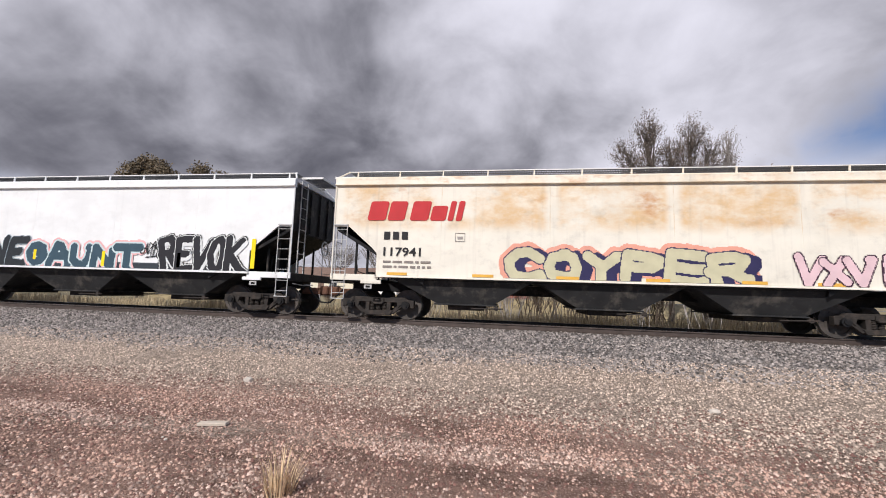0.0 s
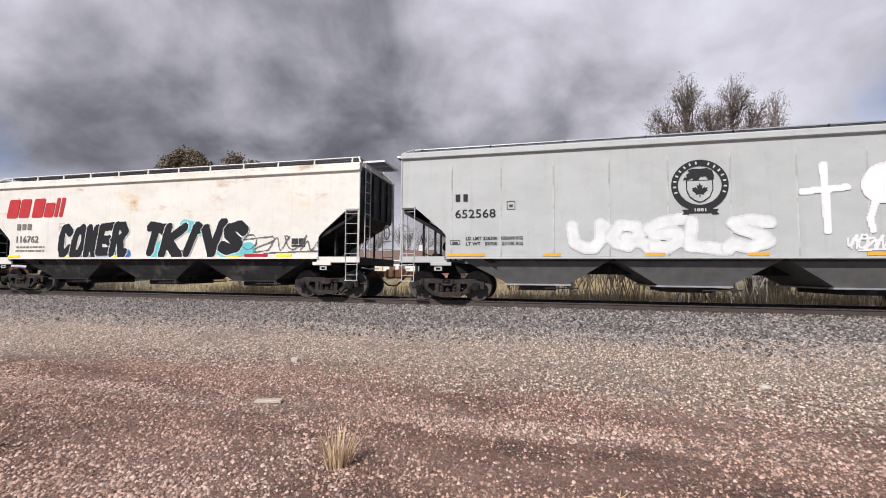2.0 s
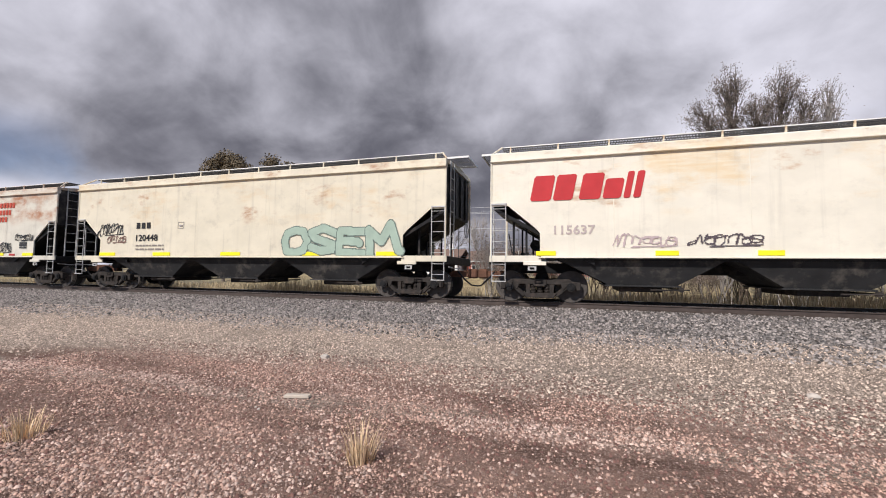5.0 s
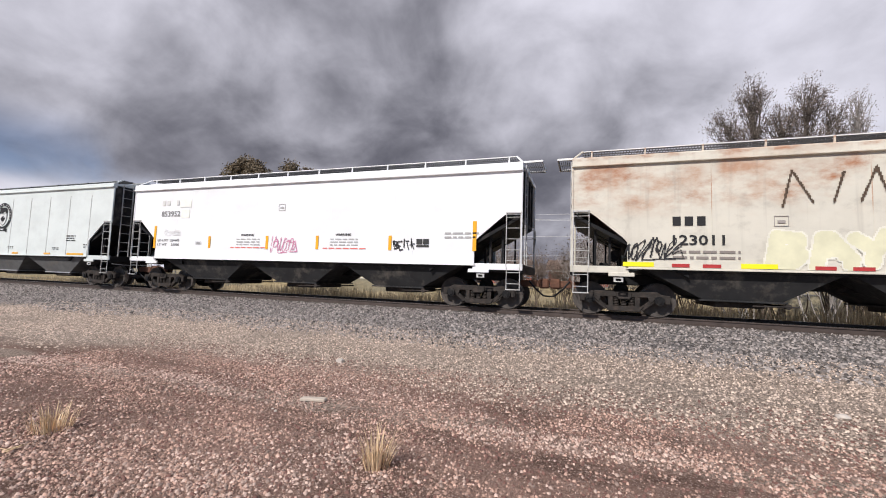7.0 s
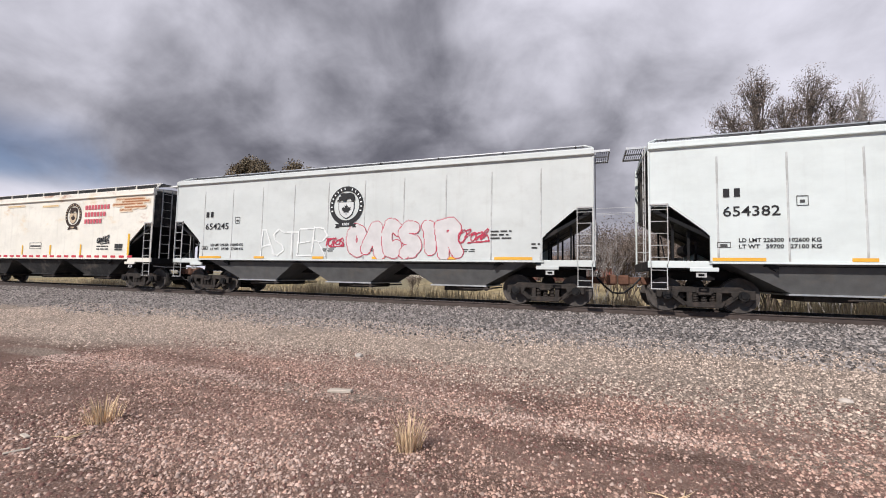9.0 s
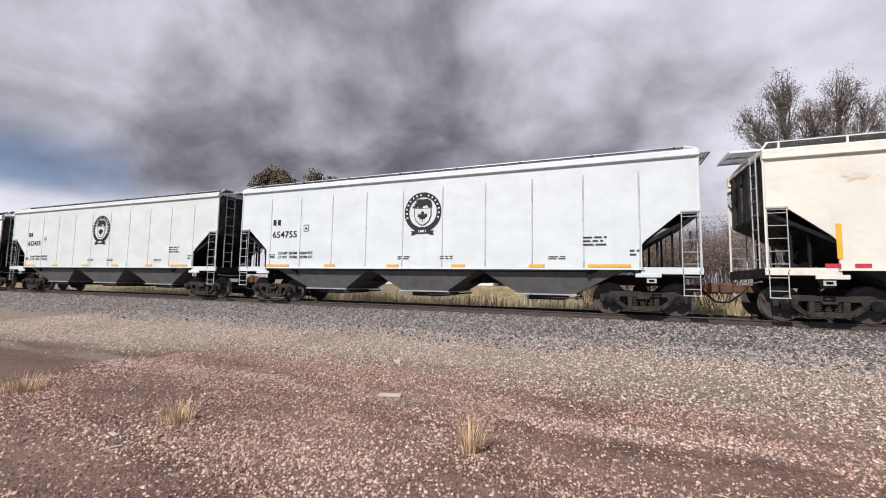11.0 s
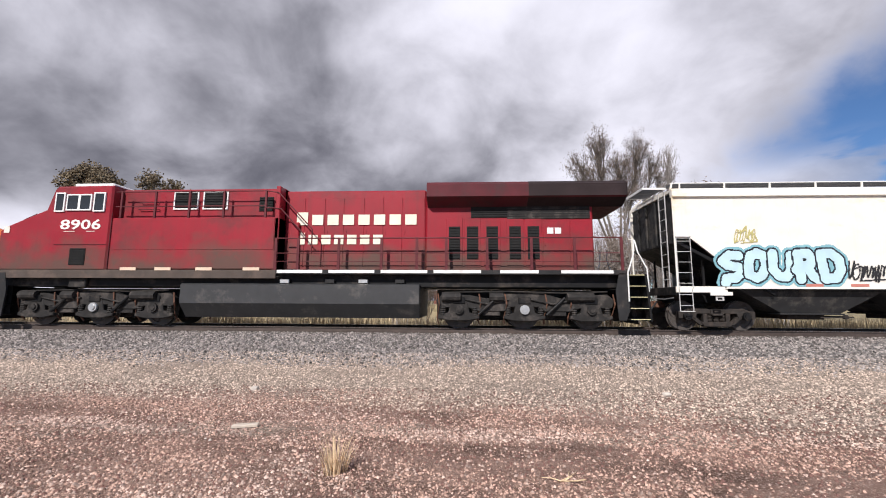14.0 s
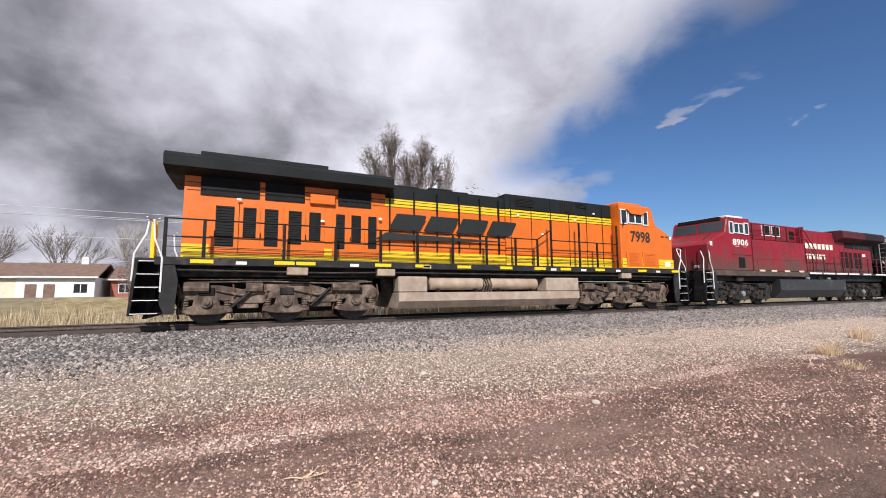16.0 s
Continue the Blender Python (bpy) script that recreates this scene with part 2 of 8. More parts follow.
    l.new(noise_of((1.6, 1.6, 1.2), 3, 0.5, 4.0), bp.inputs["Height"])
    l.new(bp.outputs[0], b.inputs["Normal"])
    return m


def ground_material():
    """Red-brown yard dirt, pale chip bands, tan gravel, grey ballast by the track, dry grassland beyond."""
    m = bpy.data.materials.new("ground_earth")
    m.use_nodes = True
    n, l = m.node_tree.nodes, m.node_tree.links
    b = n["Principled BSDF"]
    b.inputs["Roughness"].default_value, b.inputs["Specular IOR Level"].default_value = 0.95, 0.15
    tc = n.new("ShaderNodeTexCoord")
    sep = n.new("ShaderNodeSeparateXYZ")
    l.new(tc.outputs["Object"], sep.inputs[0])

    def noise_of(scale, detail=6.0, rough_=0.6, stretch=(1, 1, 1), off=0.0):
        mp = n.new("ShaderNodeMapping")
        mp.inputs["Scale"].default_value = stretch
        mp.inputs["Location"].default_value = (off, off * 0.7, 0)
        l.new(tc.outputs["Object"], mp.inputs["Vector"])
        t = n.new("ShaderNodeTexNoise")
        t.inputs["Scale"].default_value, t.inputs["Detail"].default_value, t.inputs["Roughness"].default_value = scale, detail, rough_
        l.new(mp.outputs[0], t.inputs["Vector"])
        return t.outputs["Fac"]

    def ramp(v, a, b_, lo=0.0, hi=1.0):
        r = n.new("ShaderNodeMapRange")
        r.interpolation_type = "SMOOTHSTEP"
        r.inputs["From Min"].default_value, r.inputs["From Max"].default_value = a, b_
        r.inputs["To Min"].default_value, r.inputs["To Max"].default_value = lo, hi
        l.new(v, r.inputs["Value"])
        return r.outputs["Result"]

    def math2(op, a, c):
        x = n.new("ShaderNodeMath")
        x.operation = op
        for i, v in enumerate((a, c)):
            if isinstance(v, (int, float)):
                x.inputs[i].default_value = v
            else:
                l.new(v, x.inputs[i])
        return x.outputs[0]

    def mix(f, a, b_):
        x = n.new("ShaderNodeMix")
        x.data_type = "RGBA"
        for sock, v in ((x.inputs["Factor"], f), (x.inputs[6], a), (x.inputs[7], b_)):
            if isinstance(v, tuple):
                sock.default_value = (*v, 1)
            else:
                l.new(v, sock)
        return x.outputs[2]

    y = sep.outputs["Y"]
    x = sep.outputs["X"]
    wob = math2("ADD", y, math2("MULTIPLY", math2("SUBTRACT", noise_of(0.7, 5, 0.6, (0.35, 1, 1)), 0.5), 1.6))
    edge = math2("ADD", math2("ADD", 4.4, ramp(x, 4.0, -3.0, 0.0, 1.2)), ramp(x, -6.5, -11.0, 0.0, -1.0))
    near = math2("SUBTRACT", wob, edge)
    grain = noise_of(26, 6, 0.75)
    specks = noise_of(60, 4, 0.65, off=3.0)
    dirt = mix(ramp(noise_of(0.9, 8, 0.7, (0.5, 1.3, 1)), 0.36, 0.64), (0.145, 0.088, 0.067), (0.40, 0.258, 0.204))
    dirt = mix(ramp(grain, 0.50, 0.60, 0, 0.75), dirt, (0.40, 0.275, 0.225))
    dirt = mix(ramp(specks, 0.57, 0.62, 0, 0.8), dirt, (0.62, 0.48, 0.41))
    # dirt mixed to a darker red-brown towards both ends of the yard
    dirt = mix(math2("ADD", ramp(x, 2.0, 7.0, 0.0, 0.5), ramp(x, -4.0, -9.0, 0.0, 0.4)), dirt, (0.150, 0.094, 0.074))
    tan = mix(ramp(grain, 0.38, 0.62), (0.165, 0.128, 0.098), (0.56, 0.455, 0.375))
    tan = mix(ramp(specks, 0.58, 0.66, 0, 0.8), tan, (0.60, 0.51, 0.43))
    bal = mix(ramp(noise_of(16, 5, 0.7), 0.35, 0.65), (0.060, 0.056, 0.055), (0.36, 0.335, 0.32))
    wheel = math2("MULTIPLY", ramp(math2("ABSOLUTE", math2("SUBTRACT", wob, 4.15), 0.0), 0.30, 0.10), ramp(noise_of(0.9, 4, 0.6, (0.6, 1, 1), 5.0), 0.36, 0.55))
    col = mix(math2("MULTIPLY", wheel, 0.8), dirt, tan)
    col = mix(ramp(near, -0.5, 0.9), col, tan)
    col = mix(ramp(wob, 8.3, 9.8), col, bal)
    grass = mix(ramp(noise_of(1.2, 7, 0.7), 0.35, 0.65), (0.24, 0.185, 0.10), (0.45, 0.36, 0.20))
    far = mix(ramp(noise_of(0.05, 6, 0.6), 0.4, 0.6), grass, (0.22, 0.20, 0.14))
    col = mix(ramp(y, 16.2, 17.4), col, far)
    l.new(col, b.inputs["Base Color"])
    bp = n.new("ShaderNodeBump")
    bp.inputs["Strength"].default_value, bp.inputs["Distance"].default_value = 1.0, 0.06
    l.new(math2("ADD", grain, math2("MULTIPLY", specks, 0.4)), bp.inputs["Height"])
    l.new(bp.outputs[0], b.inputs["Normal"])
    return m


M_GROUND = ground_material()
M_BALLAST = mat("ballast_stone", (0.275, 0.245, 0.228), 0.9, vary=0.3, rand=0.85, spec=0.2)
M_TAN = mat("tan_gravel", (0.53, 0.425, 0.348), 0.9, vary=0.3, rand=0.65, spec=0.2)
M_CHIP = mat("pale_chip", (0.54, 0.40, 0.335), 0.9, vary=0.3, rand=0.62, spec=0.2)
M_CLOD = mat("red_brown_chip", (0.44, 0.292, 0.232), 0.95, vary=0.3, rand=0.75, spec=0.15)
M_RAIL = mat("rail_steel", (0.085, 0.064, 0.055), 0.6, 0.3, vary=0.25, scale=6)
M_RAILTOP = mat("rail_head", (0.5, 0.48, 0.46), 0.3, 1.0, vary=0.1)
M_TIE = mat("tie_wood", (0.10, 0.085, 0.075), 0.9, vary=0.35, scale=5, bump=0.004, stretch=(1, 8, 1))
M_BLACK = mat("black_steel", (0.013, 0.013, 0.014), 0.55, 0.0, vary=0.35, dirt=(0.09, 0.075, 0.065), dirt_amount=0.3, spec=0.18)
M_DARKGREY = mat("dark_hopper_steel_and_end_shade", (0.030, 0.030, 0.031), 0.6, vary=0.25, dirt=(0.13, 0.115, 0.10), dirt_amount=0.35, spec=0.18)
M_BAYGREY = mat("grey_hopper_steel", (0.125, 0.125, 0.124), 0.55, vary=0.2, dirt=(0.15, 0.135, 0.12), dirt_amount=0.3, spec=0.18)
M_SEAM = mat("grey_side_post", (0.56, 0.57, 0.56), 0.7, vary=0.2, scale=2, dirt=(0.25, 0.24, 0.22), dirt_amount=0.4)
M_TRUCK = mat("truck_cast_steel", (0.038, 0.033, 0.030), 0.75, vary=0.35, scale=6, dirt=(0.095, 0.072, 0.060), dirt_amount=0.40, bump=0.003, spec=0.18)
M_RUSTY = mat("rusty_coupler", (0.14, 0.065, 0.04), 0.85, vary=0.4, scale=8, bump=0.003)
M_WHEEL = mat("wheel_steel", (0.09, 0.078, 0.07), 0.6, 0.4, vary=0.25, scale=8)
M_TREAD = mat("wheel_tread", (0.45, 0.43, 0.41), 0.35, 1.0, vary=0.1)
M_WHITE = mat("white_steel", (0.78, 0.78, 0.76), 0.5, vary=0.08, dirt=(0.4, 0.36, 0.32), dirt_amount=0.1)
M_OFFWHITE = mat("grimy_white_steel", (0.52, 0.52, 0.51), 0.6, vary=0.2, scale=5, dirt=(0.25, 0.21, 0.18), dirt_amount=0.35)
M_GALV = mat("galvanised_steel", (0.50, 0.51, 0.52), 0.45, 0.6, vary=0.15)
M_GRATE = mat("grating_steel", (0.10, 0.10, 0.105), 0.6, 0.5, vary=0.2)

# ---------- mesh helpers ----------
def mesh_of(bm, name, material, smooth=False):
    me = bpy.data.meshes.new(name)
    bm.normal_update()
    bm.to_mesh(me)
    bm.free()
    for mm in material if isinstance(material, (list, tuple)) else (material,):
        me.materials.append(mm)
    if smooth:
        for p in me.polygons:
            p.use_smooth = True
    return me


def part(name, bm, material, parent=None, label="", smooth=False):
    """Links a bmesh (or a mesh) as one mesh object under a thing or a part."""
    me = bm if isinstance(bm, bpy.types.Mesh) else mesh_of(bm, name, material, smooth)
    ob = new(name, me)
    if parent:
        ob.parent = parent
    if label:
        tagged(ob, label)
    return ob


def bx(bm, x0, x1, y0, y1, z0, z1, bevel=0.0):
    """A box between the limits, with bevelled edges."""
    vs = [bm.verts.new((x, y, z)) for x in (x0, x1) for y in (y0, y1) for z in (z0, z1)]
    fs = [bm.faces.new([vs[i] for i in f]) for f in ((0, 1, 3, 2), (4, 6, 7, 5), (0, 4, 5, 1), (2, 3, 7, 6), (0, 2, 6, 4), (1, 5, 7, 3))]
    if bevel:
        bmesh.ops.bevel(bm, geom=list({e for f in fs for e in f.edges}), offset=bevel, segments=1, affect="EDGES")
    return bm


def prism(bm, outline, y0, y1, axis="y", bevel=0.0):
    """An outline of (x, z) swept from y0 to y1 (or of (y, z) along x, or (x, y) along z)."""
    def at(p, d):
        return (p[0], d, p[1]) if axis == "y" else (d, p[0], p[1]) if axis == "x" else (p[0], p[1], d)
    a = [bm.verts.new(at(p, y0)) for p in outline]
    b = [bm.verts.new(at(p, y1)) for p in outline]
    k = len(outline)
    fs = [bm.faces.new(a), bm.faces.new(b[::-1])]
    fs += [bm.faces.new((a[i], b[i], b[(i + 1) % k], a[(i + 1) % k])) for i in range(k)]
    bmesh.ops.recalc_face_normals(bm, faces=fs)
    if bevel:
        bmesh.ops.bevel(bm, geom=list({e for f in fs[:2] for e in f.edges}), offset=bevel, segments=1, affect="EDGES")
    return bm


def tube(bm, pts, r, sides=6, r1=None):
    """A round bar along a polyline, closed at both ends."""
    pts = [Vector(p) for p in pts]
    rings = []
    for i, p in enumerate(pts):
        d = (pts[min(i + 1, len(pts) - 1)] - pts[max(i - 1, 0)]).normalized()
        u = d.cross(Vector((0, 0, 1)) if abs(d.z) < 0.9 else Vector((1, 0, 0))).normalized()
        w = d.cross(u)
        rr = r if r1 is None else r + (r1 - r) * i / max(1, len(pts) - 1)
        rings.append([bm.verts.new(p + (u * math.cos(a) + w * math.sin(a)) * rr) for a in (2 * math.pi * k / sides for k in range(sides))])
    for a, b in zip(rings, rings[1:]):
        for k in range(sides):
            bm.faces.new((a[k], a[(k + 1) % sides], b[(k + 1) % sides], b[k]))
    bm.faces.new(rings[0][::-1])
    bm.faces.new(rings[-1])
    return bm


def disc(bm, c, r0, r1, y0, y1, sides=24, axis="y"):
    """A disc or ring (r0 inner) about the y axis (or x), between y0 and y1."""
    def at(r, a, d):
        u, w = r * math.cos(a), r * math.sin(a)
        return (c[0] + u, c[1] + d, c[2] + w) if axis == "y" else (c[0] + d, c[1] + u, c[2] + w)
    ang = [2 * math.pi * k / sides for k in range(sides)]
    o0, o1 = [bm.verts.new(at(r1, a, y0)) for a in ang], [bm.verts.new(at(r1, a, y1)) for a in ang]
    fs = [bm.faces.new((o0[k], o0[(k + 1) % sides], o1[(k + 1) % sides], o1[k])) for k in range(sides)]
    if r0:
        i0, i1 = [bm.verts.new(at(r0, a, y0)) for a in ang], [bm.verts.new(at(r0, a, y1)) for a in ang]
        for k in range(sides):
            j = (k + 1) % sides
            fs += [bm.faces.new((i0[j], i0[k], i1[k], i1[j])), bm.faces.new((o0[j], o0[k], i0[k], i0[j])), bm.faces.new((o1[k], o1[j], i1[j], i1[k]))]
    else:
        fs += [bm.faces.new(o0[::-1]), bm.faces.new(o1)]
    bmesh.ops.recalc_face_normals(bm, faces=fs)
    return bm


B = bmesh.new

# ---------- ground and track ----------
TRACK_Y, RAIL_Z = 13.55, 0.664
PROFILE_Y = (-400, 0, 4, 6.5, 8.5, 10.0, 11.2, 12.2, 14.9, 16.0, 17.2, 19, 40, 44, 50, 53, 60, 3000)
PROFILE_Z = (0, 0, 0, 0.02, 0.08, 0.20, 0.36, 0.475, 0.475, 0.20, -0.10, -0.15, -0.10, 1.15, 1.15, 0.6, 0.5, 0.5)


def ground_z(x, y):
    z = float(np.interp(y, PROFILE_Y, PROFILE_Z))
    if -5 < y < 12:
        z += 0.012 * noise.noise(Vector((x * 0.5, y * 0.8, 0))) + 0.006 * noise.noise(Vector((x * 2.1, y * 2.3, 4)))
    return z


def build_ground():
    xs = np.unique(np.r_[-2500, -600, -200, np.arange(-90, -20, 5.0), np.arange(-20, 20.01, 0.25), np.arange(25, 90, 5.0), 200, 600, 2500])
    ys = np.unique(np.r_[-400, -60, -10, np.arange(-4, 12.6, 0.25), 14.9, 15.5, 16, 16.6, 17.2, 18, 19, 22, 26, 32, 38, 40, 41, 42, 43, 44, 47, 50, 51, 52, 53, 60, 90, 200, 600, 3000])
    verts = [(x, y, ground_z(x, y)) for y in ys for x in xs]
    w = len(xs)
    faces = [(j * w + i, j * w + i + 1, (j + 1) * w + i + 1, (j + 1) * w + i) for j in range(len(ys) - 1) for i in range(w - 1)]
    me = bpy.data.meshes.new("ground")
    me.from_pydata(verts, [], faces)
    me.materials.append(M_GROUND)
    for p in me.polygons:
        p.use_smooth = True
    tagged(new("ground", me), "red-brown dirt and gravel yard rising to grey ballast", "ground", kind="structure")


def rail_profile():
    return ((-0.070, 0), (0.070, 0), (0.070, 0.012), (0.012, 0.035), (0.010, 0.125), (0.036, 0.137), (0.036, 0.165), (0.030, 0.172), (-0.030, 0.172), (-0.036, 0.165), (-0.036, 0.137), (-0.010, 0.125), (-0.012, 0.035), (-0.070, 0.012))


def build_track():
    for side, word in ((-1, "near"), (1, "far")):
        bm = B()
        prism(bm, [(TRACK_Y + side * 0.7525 + a, RAIL_Z - 0.172 + b) for a, b in rail_profile()], -260, 200, "x")
        me = mesh_of(bm, "rail", (M_RAIL, M_RAILTOP))
        for p in me.polygons:
            if p.normal.z > 0.9 and p.center.z > RAIL_Z - 0.01:
                p.material_index = 1
        tagged(new("rail", me), "rust-brown steel rail with a polished head", "rail", "rails of the track", "structure")


build_ground()
build_track()

# ---------- covered hopper cars ----------
HALF, SIDE_Y = 8.286, 1.60
SPEED = 18.818


def empty(name):
    ob = new(name)
    ob.empty_display_size = 0.3
    return ob


def wheelset_mesh(r=0.46):
    bm = B()
    for s in (-1, 1):
        disc(bm, (0, s * 0.75, 0), 0.0, r * 0.55, -0.03, 0.03, 20)
        disc(bm, (0, s * 0.75, 0), r * 0.5, r * 0.80, -0.045, 0.045, 20)
        disc(bm, (0, s * 0.75, 0), r * 0.78, r, -0.07, 0.07, 32)
        disc(bm, (0, s * 0.69, 0), r * 0.9, r + 0.026, -0.012, 0.012, 32)
        for k in range(6):
            a = k * math.pi / 3
            disc(bm, (math.cos(a) * r * 0.62, s * 0.80, math.sin(a) * r * 0.62), 0, 0.035, -0.01, 0.01, 8)
    tube(bm, [(0, -1.0, 0), (0, 1.0, 0)], 0.085, 10)
    me = mesh_of(bm, "wheelset", (M_WHEEL, M_TREAD))
    for p in me.polygons:
        c = p.center
        if math.hypot(c.x, c.z) > r * 0.97 and abs(p.normal.y) < 0.3:
            p.material_index = 1
    return me


def spin_rows(x, z, r):
    """Rolling at the train's speed; the rim stays under a quarter turn from row to row."""
    rows = []
    for f in range(481):
        t = f / 30
        rows.append((t, pose(x, 0, z, 0, math.degrees(SPEED * t / r), 0)))
    return rows


SPINNING = []


def build_truck():
    """Three-piece freight truck: cast side frames, springs, bolster, bearings, two wheelsets."""
    truck = empty("truck")
    for s in (-1, 1):
        bm = B()
        y0, y1 = sorted((s * 0.94, s * 1.10))
        prism(bm, ((-0.98, 0.60), (-0.84, 0.69), (0.84, 0.69), (0.98, 0.60), (0.92, 0.53), (-0.92, 0.53)), y0, y1, bevel=0.012)
        for d in (-1, 1):
            prism(bm, [(d * a, b) for a, b in ((0.98, 0.62), (1.16, 0.60), (1.16, 0.37), (1.04, 0.37), (1.02, 0.50), (0.80, 0.50), (0.66, 0.36), (0.60, 0.55))][::d], y0 - 0.012, y1 + 0.012, bevel=0.012)
            prism(bm, [(d * a, b) for a, b in ((0.80, 0.58), (0.94, 0.53), (0.50, 0.17), (0.36, 0.20))][::d], y0 + 0.01, y1 - 0.01, bevel=0.01)
            prism(bm, [(d * a, b) for a, b in ((0.28, 0.60), (0.42, 0.60), (0.40, 0.24), (0.28, 0.24))][::d], y0 + 0.01, y1 - 0.01, bevel=0.01)
        prism(bm, ((-0.50, 0.28), (0.50, 0.28), (0.40, 0.13), (-0.40, 0.13)), y0 - 0.02, y1 + 0.02, bevel=0.015)
        part("side_frame", bm, M_TRUCK, truck)
        for k in (-0.2, 0.0, 0.2):
            bm = B()
            coil(bm, k, s * 1.02, 0.28, 0.50, 0.085, 5)
            part("coil_spring", bm, M_TRUCK, truck)
        for d in (-1, 1):
            bm = B()
            disc(bm, (d * 0.89, s * 1.06, 0.46), 0, 0.125, -0.10, 0.10, 16)
            disc(bm, (d * 0.89, s * 1.16, 0.46), 0, 0.075, -0.03, 0.03, 12)
            part("bearing_cap", bm, M_BLACK, truck)
    bm = B()
    bx(bm, -0.20, 0.20, -1.15, 1.15, 0.50, 0.66, 0.02)
    bx(bm, -0.16, 0.16, -1.17, 1.17, 0.46, 0.53, 0.02)
    disc(bm, (0, 0, 0.72), 0, 0.2, -0.2, 0.2, 12)
    part("bolster", bm, M_TRUCK, truck)
    bm = B()
    for d in (-1, 1):
        bx(bm, d * 0.40 - 0.05, d * 0.40 + 0.05, -0.85, 0.85, 0.40, 0.50, 0.01)
    part("brake_beam", bm, M_BLACK, truck)
    me = wheelset_mesh()
    for d in (-1, 1):
        w = part("wheelset", me, None, truck)
        w.location = (d * 0.89, 0, 0.46)
    return truck


def coil(bm, x, y, z0, z1, r, turns):
    """A stout coil spring as one rippled drum."""
    rings = []
    for k in range(2 * turns + 1):
        q = r if k % 2 else r * 0.72
        z = z0 + (z1 - z0) * k / (2 * turns)
        rings.append([bm.verts.new((x + q * math.cos(6.2832 * i / 9), y + q * math.sin(6.2832 * i / 9), z)) for i in range(9)])
    for a, b in zip(rings, rings[1:]):
        for i in range(9):
            bm.faces.new((a[i], a[(i + 1) % 9], b[(i + 1) % 9], b[i]))


def ladder(bm, x0, x1, y, z0, z1, rungs, r=0.010):
    for x in (x0, x1):
        bx(bm, x - 0.010, x + 0.010, y - 0.010, y + 0.010, z0, z1)
    for k in range(rungs):
        z = z0 + (z1 - z0) * (k + 0.5) / rungs
        tube(bm, [(x0, y, z), (x1, y, z)], r, 6)


def grating(bm, x0, x1, y0, y1, z, step, t=0.012, h=0.04):
    """Open grating: bars across with two carriers."""
    k = int((x1 - x0) / step)
    for i in range(k + 1):
        x = x0 + i * step
        bx(bm, x, x + t, y0, y1, z - h, z)
    for y in (y0, (y0 + y1) / 2, y1):
        bx(bm, x0, x1, y - 0.01, y + 0.01, z - h - 0.004, z - 0.004)


def side_outline(n=1.42, tip=0.5, top=4.33):
    L = HALF
    return ((-L, top), (-L, 2.84), (-L + tip, 2.84), (-L + n - 0.12, 2.16), (-L + n, 2.02), (-L + n, 1.36), (L - n, 1.36), (L - n, 2.02), (L - n + 0.12, 2.16), (L - tip, 2.84), (L, 2.84), (L, top))


